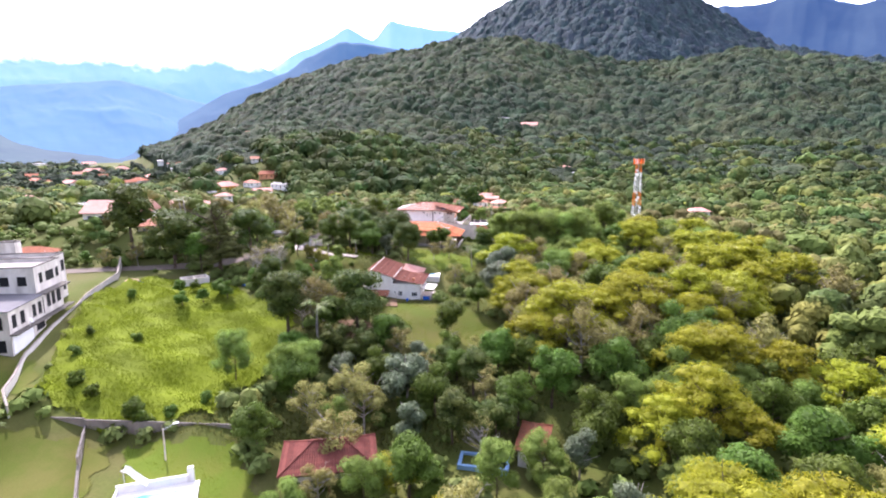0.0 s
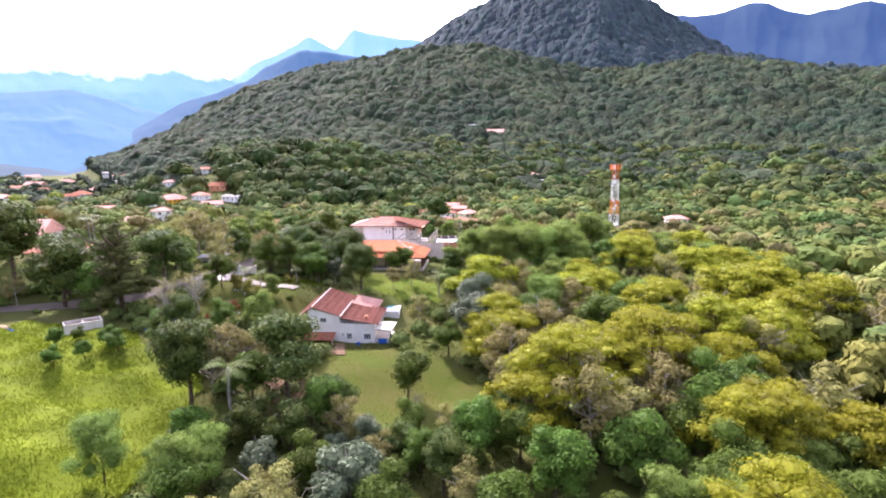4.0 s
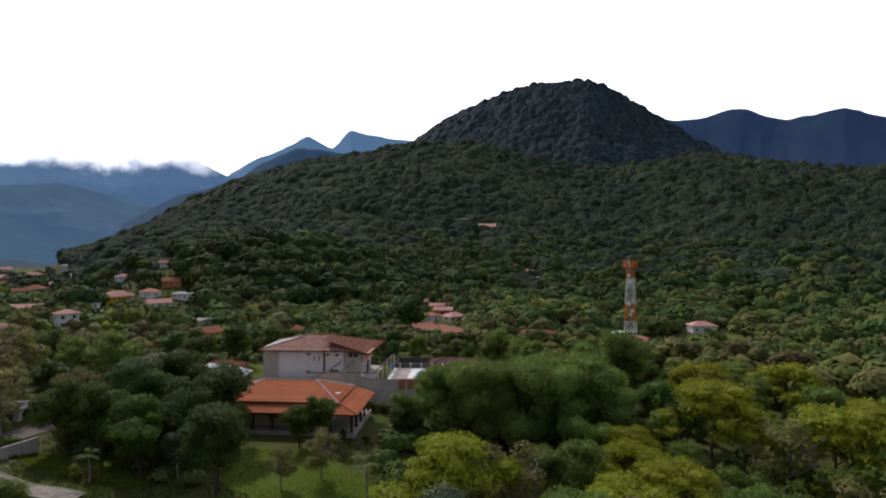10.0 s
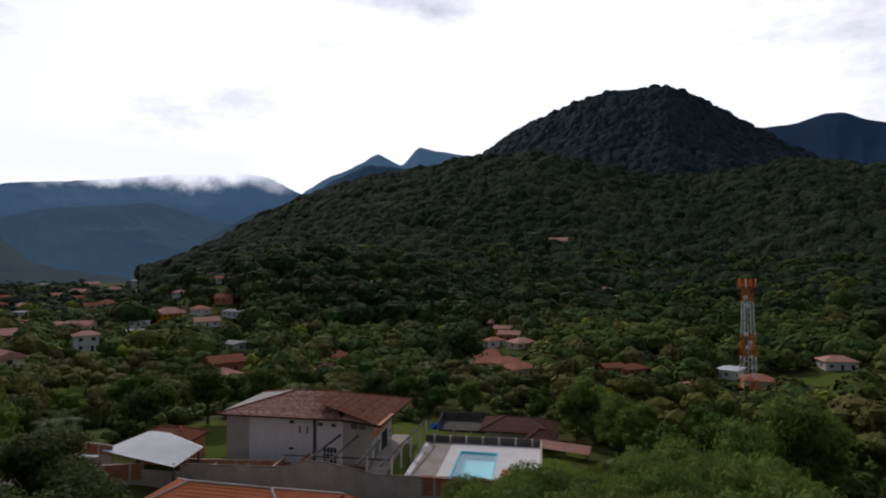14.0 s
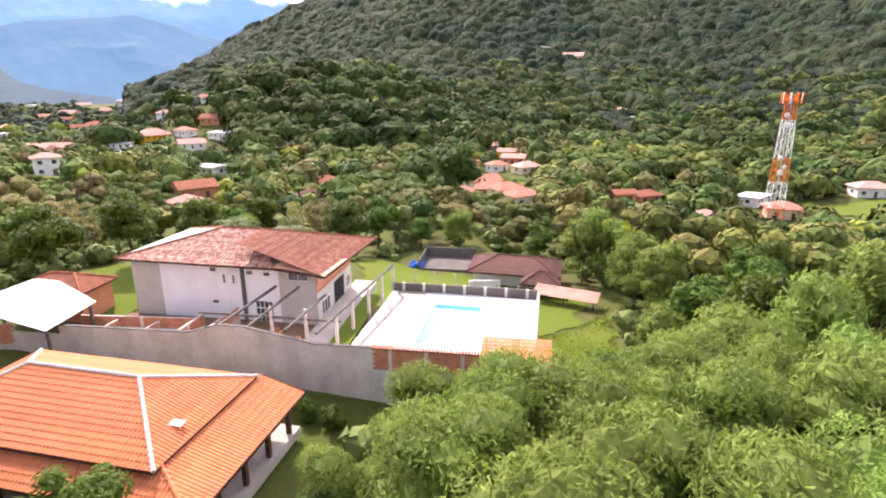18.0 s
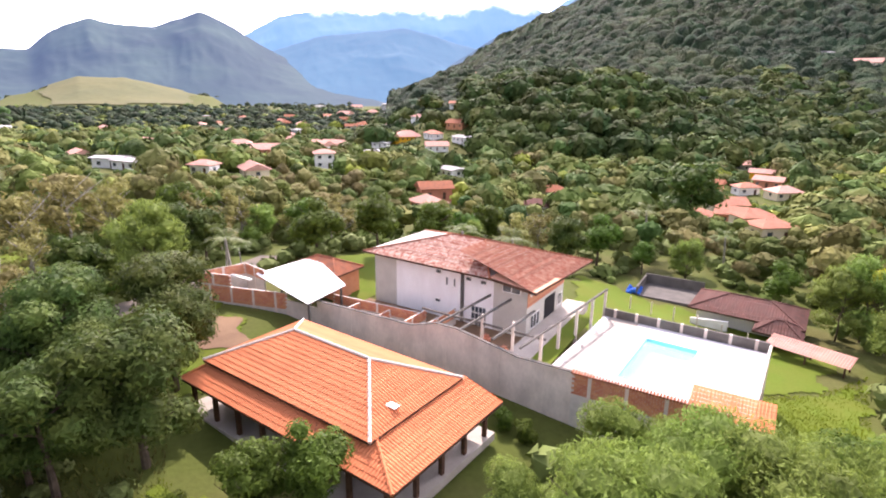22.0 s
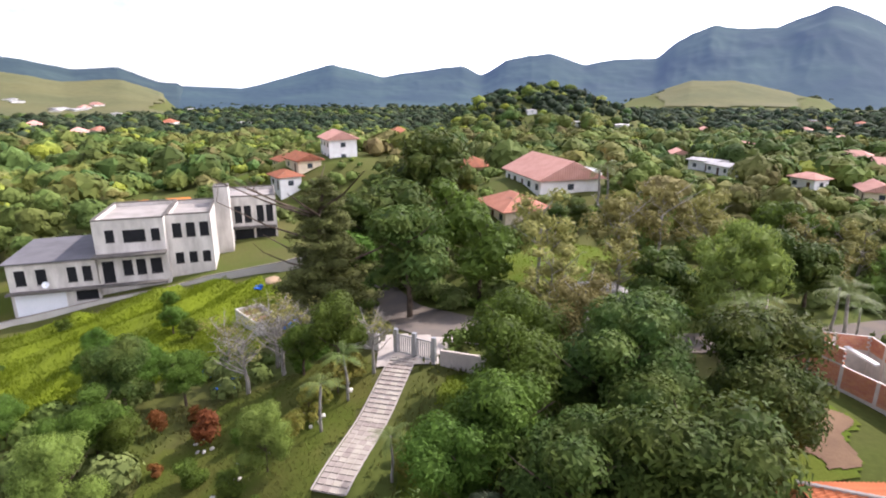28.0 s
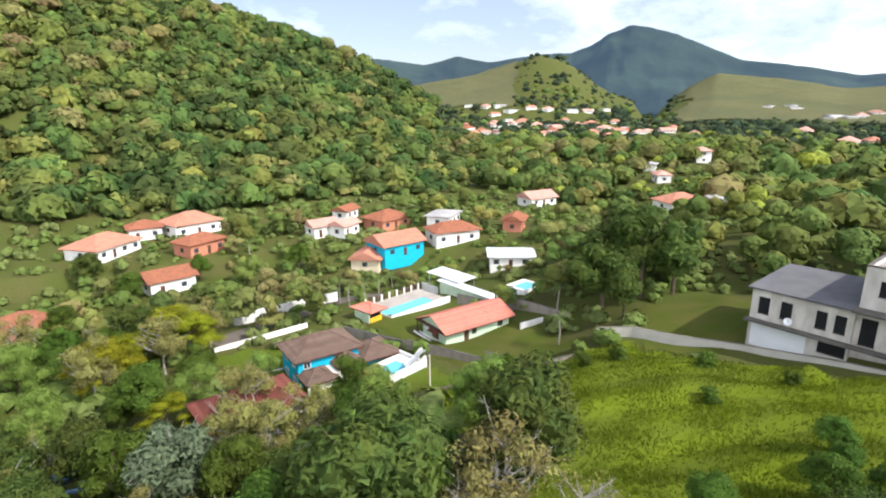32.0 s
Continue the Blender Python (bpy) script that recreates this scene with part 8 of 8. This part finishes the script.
fill(21, 200, 6, 90, 84, 132, ["broad", "bright", "bright", "olive", "soft", "bright"], 0.85, 1.25, 0.8, 42)
fill(20, 240, 6, 90, 22, 84, ["bright", "soft", "olive", "bright", "soft", "broad"], 0.8, 1.2, 0.8, 44)
fill(22, 220, 13, 80, 130, 235, ["soft", "broad", "soft", "bright", "soft"], 0.75, 1.15, 0.75, 34)
fill(23, 120, -34, 10, 62, 96, ["broad", "dark", "olive", "grey", "broad"], 0.45, 0.8, 1.1, 22)
fill(24, 30, -45, -24, 92, 126, ["broad", "dark", "olive"], 0.35, 0.55, 1.4, 5)
fill(25, 260, -110, -45, 130, 240, ["olive", "broad", "olive", "soft", "dark"], 0.6, 1.0, 1.3, 18)
fill(26, 120, -45, 15, 205, 260, ["broad", "dark", "soft", "olive"], 0.5, 0.85, 1.5, 10)
fill(27, 200, -130, -60, 20, 130, ["broad", "dark", "olive", "broad"], 0.6, 1.0, 1.4, 8)
fill(28, 200, -100, 10, -40, 48, ["broad", "olive", "soft", "dark", "bright"], 0.55, 0.9, 1.3, 8)
fill(29, 60, -36, -16, 132, 165, ["dark", "broad"], 0.7, 1.0, 1.5, 8)
for key, material in (("a", CANOPY_NEAR), ("b", CANOPY_OLIVE)):
    q = np.array(EXTRA[key])
    woods("grove", "mixed trees standing close together", np.stack([q[:, 0], q[:, 1], height(q[:, 0], q[:, 1]) + q[:, 2]], 1), q[:, 3], 60, 0.23, material, 41)

def hedge(points, label, leaf, h=0.9):
    rng = np.random.default_rng(len(points) * 7)
    c = []
    for (x0, y0), (x1, y1) in zip(points, points[1:]):
        n = max(2, int(math.hypot(x1 - x0, y1 - y0) / 0.55))
        for k in range(n):
            x, y = x0 + (x1 - x0) * k / n + rng.uniform(-0.15, 0.15), y0 + (y1 - y0) * k / n + rng.uniform(-0.15, 0.15)
            c.append((x, y, ground_z(x, y) + h * rng.uniform(0.45, 0.75)))
    c = np.array(c)
    r = h * rng.uniform(0.5, 0.75, (len(c), 1)) * np.array([[1, 1, 0.9]])
    ob = crown_mesh("hedge", rng, c, r, 42 * len(c), 0.16, leaf)
    tagged(ob, label, "hedge", "hedges")


hedge([(-61.5, 136.2), (-58.6, 139.4), (-56.6, 145.0), (-55.3, 151.7), (-54.2, 156.0)], "clipped dark green hedge along the road", LEAF["mid"], 1.1)
hedge([(-54.1, 156.4), (-53.8, 159.0)], "flowering yellow hedge along the road", LEAF["bright"], 1.0)
hedge([(-53.8, 159.4), (-53.7, 163.4), (-54.6, 169.0)], "low green hedge beside the road", LEAF["mid"], 0.9)

# undergrowth between the trunks
rng = np.random.default_rng(31)
X, Y = rng.uniform(-130, 95, 6500), rng.uniform(-60, 260, 6500)
ok = free(X, Y, 0.8)
X, Y = X[ok], Y[ok]
S = rng.uniform(0.7, 2.0, len(X))
near = np.hypot(X + 28, Y - 120) < 48
woods("undergrowth", "tangled green bushes under the trees", np.stack([X, Y, height(X, Y) - 0.3], 1)[~near], S[~near], 12, 0.36, UNDER, 8, core=0.75)
woods("undergrowth_near", "leafy green bushes and saplings beside the gardens", np.stack([X, Y, height(X, Y) - 0.3], 1)[near], S[near], 170, 0.16, UNDER, 9, core=0.55)

# mid-distance trees
CANOPY_HILL = crowned(mat("canopy_hill", (0.040, 0.064, 0.018), 0.8, 0.6, 0.016, 0.12, 0, 0, 0.15, second=(0.080, 0.105, 0.026), second_amount=0.8), 8.0, 0.6)
CANOPY_BRIGHT = mat("canopy_bright", (0.24, 0.27, 0.035), 0.8, 0.3, 0.03, 0.3, 0, 0, 0.4, second=(0.13, 0.18, 0.04), second_amount=0.8)


def band(name, label, seed, r0, r1, n, base, per, cards, card, material, grow=1.0, near_clear=True, az0=-205.0, az1=50.0, lift=-0.1, smooth=False):
    x, y, rng = scatter(seed, r0, r1, n, az0, az1, grow)
    ok = clear_mask(x, y, 2.5)
    for poly in ALL_LAWNS:
        ok &= ~inside(poly, x, y)
    ok &= ~((x > -132) & (x < 92) & (y > -62) & (y < 262))
    ok &= open_land(x, y)
    x, y = x[ok], y[ok]
    r = np.hypot(x - CX, y - CY)
    s = (base + per * r) * np.clip(np.exp(rng.normal(-0.02, 0.44, len(x))), 0.42, 2.0)
    s = low_gardens(x, y, s)
    return woods(name, label, np.stack([x, y, height(x, y) + s * lift], 1), s, cards, card, material, seed + 1, smooth, 0.80, 0.75 if smooth else 0.8)


def open_land(x, y):
    """Keeps fields and bare hills free of trees."""
    az = np.degrees(np.arctan2(x - CX, y - CY))
    r = np.hypot(x - CX, y - CY)
    hills = ((az > -157.5) & (az < -147) & (r > 1030) & (r < 1450)) | ((az > -132) & (az < -112) & (r > 1000) & (r < 1600)) | ((az > -69) & (az < -52) & (r > 1150) & (r < 1560))
    fields = (np.sin(x * 0.013 + 2) * np.sin(y * 0.017 + 1) > 0.80) & (az < -60) & (r > 500)
    return ~(hills | fields)


band("woods", "mixed green trees across the valley floor", 12, 85, 520, 5000, 2.6, 0.004, 42, 0.235, CANOPY_NEAR)
band("woods_2", "olive and pale trees across the valley floor", 14, 85, 520, 3200, 2.4, 0.004, 42, 0.235, CANOPY_OLIVE)
band("woods_3", "mixed green trees filling the gaps of the valley", 34, 95, 440, 3400, 2.5, 0.004, 42, 0.235, CANOPY_NEAR, 1.1, True, -75, 78)
band("hill_woods", "dense green trees on the near hillside", 20, 150, 560, 4200, 2.2, 0.003, 24, 0.30, CANOPY_HILL, 1.6, True, -215, -150)
band("hill_woods_2", "yellow-green trees on the near hillside", 24, 150, 560, 1700, 2.0, 0.003, 24, 0.30, CANOPY_NEAR, 1.6, True, -215, -150)
band("bushes", "low bushes and hedges round the valley houses", 36, 85, 420, 5200, 1.1, 0.001, 14, 0.36, UNDER, 1.1, True, -210, 60)
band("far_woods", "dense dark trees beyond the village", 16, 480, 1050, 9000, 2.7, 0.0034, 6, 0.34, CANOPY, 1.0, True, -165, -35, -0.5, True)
band("hill_crowns", "large dark spreading trees on the round hill", 26, 322, 540, 1500, 4.6, 0.003, 44, 0.26, CANOPY_HILL, 1.2, True, -37, 4, 0.0)
band("hill_crowns_2", "olive and green trees on the round hill", 27, 322, 560, 500, 4.2, 0.003, 44, 0.26, CANOPY_NEAR, 1.2, True, -37, 40, 0.0)
band("slope_trees", "dark trees along the foot of the mountain", 28, 400, 640, 1900, 3.6, 0.003, 26, 0.30, CANOPY_HILL, 1.2, True, -6, 44, 0.0)


def tree_domes(x, y, cell, seed, lo, hi):
    """Height of a closed canopy: rounded crowns of many sizes, one to a cell."""
    rng = np.random.default_rng(seed)
    jx, jy, hh, rr_ = (rng.random((256, 256)) for _ in range(4))
    i, j = np.floor(x / cell).astype(int), np.floor(y / cell).astype(int)
    h = np.zeros_like(x)
    for a in (-1, 0, 1):
        for b in (-1, 0, 1):
            p, q = (i + a) & 255, (j + b) & 255
            dx, dy = x - (i + a + jx[p, q]) * cell, y - (j + b + jy[p, q]) * cell
            r = cell * (0.50 + 0.45 * rr_[p, q])
            h = np.maximum(h, (lo + (hi - lo) * hh[p, q]) * np.sqrt(np.clip(1 - (dx * dx + dy * dy) / (r * r), 0, 1)))
    return h


def canopy(name, label, material, r0, r1, az0, az1, seed, edge=False):
    az = np.radians(np.arange(az0, az1, 0.10))
    rr_ = np.exp(np.arange(math.log(r0), math.log(r1), 0.0034))
    A, R = np.meshgrid(az, rr_, indexing="ij")
    rng = np.random.default_rng(seed)
    A = A + rng.uniform(-0.0006, 0.0006, A.shape)
    R = R * (1 + rng.uniform(-0.0012, 0.0012, R.shape))
    X, Y = CX + R * np.sin(A), CY + R * np.cos(A)
    wx, wy = X + 3.0 * value_noise(X / 5, Y / 5), Y + 3.0 * value_noise(X / 5 + 40, Y / 5)
    Z = height(X, Y) + np.maximum(tree_domes(wx, wy, 9.0, seed, 3.5, 8.5), tree_domes(wx, wy, 16.0, seed + 1, 3.0, 12.5)) + 1.6 * tree_domes(wx, wy, 3.2, seed + 2, 0.3, 1.0) + 7.0 * value_noise(X / 38, Y / 38) * value_noise(X / 21 + 9, Y / 21)
    # the wood grows lower towards its near edge and round clearings
    k = np.clip((R - r0) / 70.0, 0, 1) if edge else np.ones_like(R)
    for cx, cy, cr in CLEAR:
        if r0 - 30 < math.hypot(cx - CX, cy - CY) < r1 + 30:
            k = np.minimum(k, np.clip((np.hypot(X - cx, Y - cy) - cr + 5.0) / 12.0, 0, 1))
    ground_ = height(X, Y)
    Z = ground_ + (Z - ground_) * np.sqrt(k) - (k <= 0) * 1.0
    nr = len(rr_)
    i, j = np.meshgrid(np.arange(len(az) - 1), np.arange(nr - 1), indexing="ij")
    q = i * nr + j
    f = np.stack([q, q + 1, q + nr + 1, q + nr], -1).reshape(-1, 4)
    ob = raw_part(name, np.stack([X, Y, Z], -1).reshape(-1, 3), f, material, smooth=False)
    return tagged(ob, label, "forest", kind="stuff")


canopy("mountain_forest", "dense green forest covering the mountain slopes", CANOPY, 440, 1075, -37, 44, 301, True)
canopy("summit_forest", "forest on the mountain's summit, tinted blue for haze", CANOPY_HAZED, 1070, 1560, -16, 44, 305)
band("plain_woods", "trees over the far valley plain", 19, 1000, 1750, 3500, 2.6, 0.0024, 2, 0.36, CANOPY, 1.0, True, -165, -40, -0.6, True)
band("far_woods_2", "lighter tree crowns scattered beyond the village", 18, 480, 1150, 2800, 2.6, 0.0032, 6, 0.34, CANOPY_NEAR, 1.0, True, -165, -35, -0.5, True)
band("valley_trees", "yellow-green trees between the valley houses", 15, 85, 620, 1500, 2.0, 0.003, 30, 0.30, CANOPY_BRIGHT, 1.0, True, -150, 45)


# bare pasture on the hills
PASTURE = mat("pasture", (0.120, 0.115, 0.052), 0.95, 0.35, 0.010, 0.09, 0.2, second=(0.072, 0.088, 0.042))


def pasture(az0, az1, r0, r1):
    az = np.radians(np.linspace(az0, az1, 60))
    rr = np.linspace(r0, r1, 60)
    A, R = np.meshgrid(az, rr, indexing="ij")
    X, Y = CX + R * np.sin(A), CY + R * np.cos(A)
    ok = ridge_noise(X * 2.1, Y * 2.1) * 0.5 + 4.0 * np.minimum(np.minimum(A - az[0], az[-1] - A) / (az[-1] - az[0]), np.minimum(R - r0, r1 - R) / (r1 - r0)) > 0.25
    Z = height(X, Y) + 2.0
    idx = np.arange(X.size).reshape(X.shape)
    q = ok[:-1, :-1] & ok[1:, :-1] & ok[1:, 1:] & ok[:-1, 1:]
    f = np.stack([idx[:-1, :-1][q], idx[:-1, 1:][q], idx[1:, 1:][q], idx[1:, :-1][q]], -1)
    used, inv = np.unique(f, return_inverse=True)
    ob = raw_part("pasture", np.stack([X, Y, Z], -1).reshape(-1, 3)[used], inv.reshape(-1, 4), PASTURE, smooth=True)
    tagged(ob, "bare olive and tan pasture on a far hill", "pasture", kind="structure")


pasture(-158, -146.5, 1010, 1460)
pasture(-133, -111, 1000, 1580)
pasture(-66, -54, 1160, 1540)


# ---- rough grass on the meadow and lawns ----
def grass(name, label, poly, n, tall, material, seed, relief=0.0, wild=False):
    rng = np.random.default_rng(seed)
    x = rng.uniform(min(p[0] for p in poly), max(p[0] for p in poly), n)
    y = rng.uniform(min(p[1] for p in poly), max(p[1] for p in poly), n)
    ok = inside(poly, x, y) & (np.sin(x * 0.55 + np.sin(y * 0.4)) * np.sin(y * 0.6 + 1) + rng.uniform(-0.9, 0.9, n) > -0.3)
    # none on the paved path, the roads or under houses
    u, w_ = (x + 30.4) * -0.958 + (y - 128.5) * 0.286, (x + 30.4) * 0.286 + (y - 128.5) * 0.958
    ok &= ~((u > -0.5) & (u < 19.5) & (np.abs(w_) < 1.5)) & ~inside(ROAD, x, y)
    if wild:
        ok &= free(x, y, -1.0)
    x, y = x[ok], y[ok]
    n = len(x)
    z = height(x, y) + 0.05 + relief * terraces(x, y)
    a = rng.uniform(0, math.tau, n)
    h = tall * rng.uniform(0.4, 1.3, n)
    w = h * 0.26
    lean = rng.uniform(-0.5, 0.5, (n, 2)) * h[:, None]
    dx, dy = np.cos(a) * w, np.sin(a) * w
    v = np.stack([np.stack([x - dx, y - dy, z], 1), np.stack([x + dx, y + dy, z], 1), np.stack([x + lean[:, 0], y + lean[:, 1], z + h], 1)], 1)
    ob = raw_part(name, v.reshape(-1, 3), np.arange(3 * n).reshape(-1, 3), material)
    return tagged(ob, label, "grass", kind="stuff")


GRASS = mat("grass_blades", (0.145, 0.190, 0.012), 0.8, 0.4, 0.16, 2.2, 0, 0, 0.25, second=(0.098, 0.124, 0.015), stretch=(0.5, 1.4, 1.0), translucent=0.5)
GRASS_DRY = mat("grass_dry_blades", (0.13, 0.15, 0.035), 0.8, 0.4, 0.3, 3, 0, 0, 0.5, second=(0.14, 0.11, 0.05), translucent=0.35)
grass("meadow_grass", "tall tufts of yellow-green meadow grass", FIELD, 120000, 0.30, GRASS, 61, 1.3)
for k, key in enumerate(("lawn_path", "lawn_gate", "lawn_verandah", "lawn_white_house", "lawn_west", "lawn_blue_house", "lawn_slope")):
    grass("lawn_grass", "short rough blades of lawn grass", LAWNS[key], 15000, 0.2, GRASS_DRY if key == "lawn_path" else GRASS, 70 + k)


grass("rough_grass", "rough knee-high grass between the gardens", [(-45, 66), (-45, 150), (14, 150), (14, 66)], 60000, 0.42, GRASS_DRY, 91, wild=True)


# white stones round the flower beds
STONE = mat("white_stone", (0.62, 0.58, 0.52), 0.9, 0.2, 3, 14, 0.2, obj=0.3)
stone_mesh = None
rr = random.Random(9)
for k in range(34):
    x, y = ((-38.6, 126.0), (-41.3, 127.7), (-35.4, 122.8), (-33.0, 121.9), (-39.0, 118.6))[k % 5]
    a = rr.uniform(0, math.tau)
    x, y = x + 1.0 * math.cos(a), y + 1.0 * math.sin(a)
    if stone_mesh is None:
        bm = bmesh.new()
        bmesh.ops.create_icosphere(bm, subdivisions=1, radius=0.17)
        for v in bm.verts:
            v.co = Vector((v.co.x * 1.2, v.co.y * 0.9, v.co.z * 0.7)) * (1 + 0.25 * noise.noise(v.co * 9))
        ob = part("stone", bm, STONE, None)
        stone_mesh = ob.data
    else:
        ob = new("stone", stone_mesh)
    ob.matrix_world = pose(x, y, ground_z(x, y) + 0.16, 0, 0, math.degrees(a))
    tagged(ob, "small whitewashed stone edging a flower bed", "stone", "bed stones")
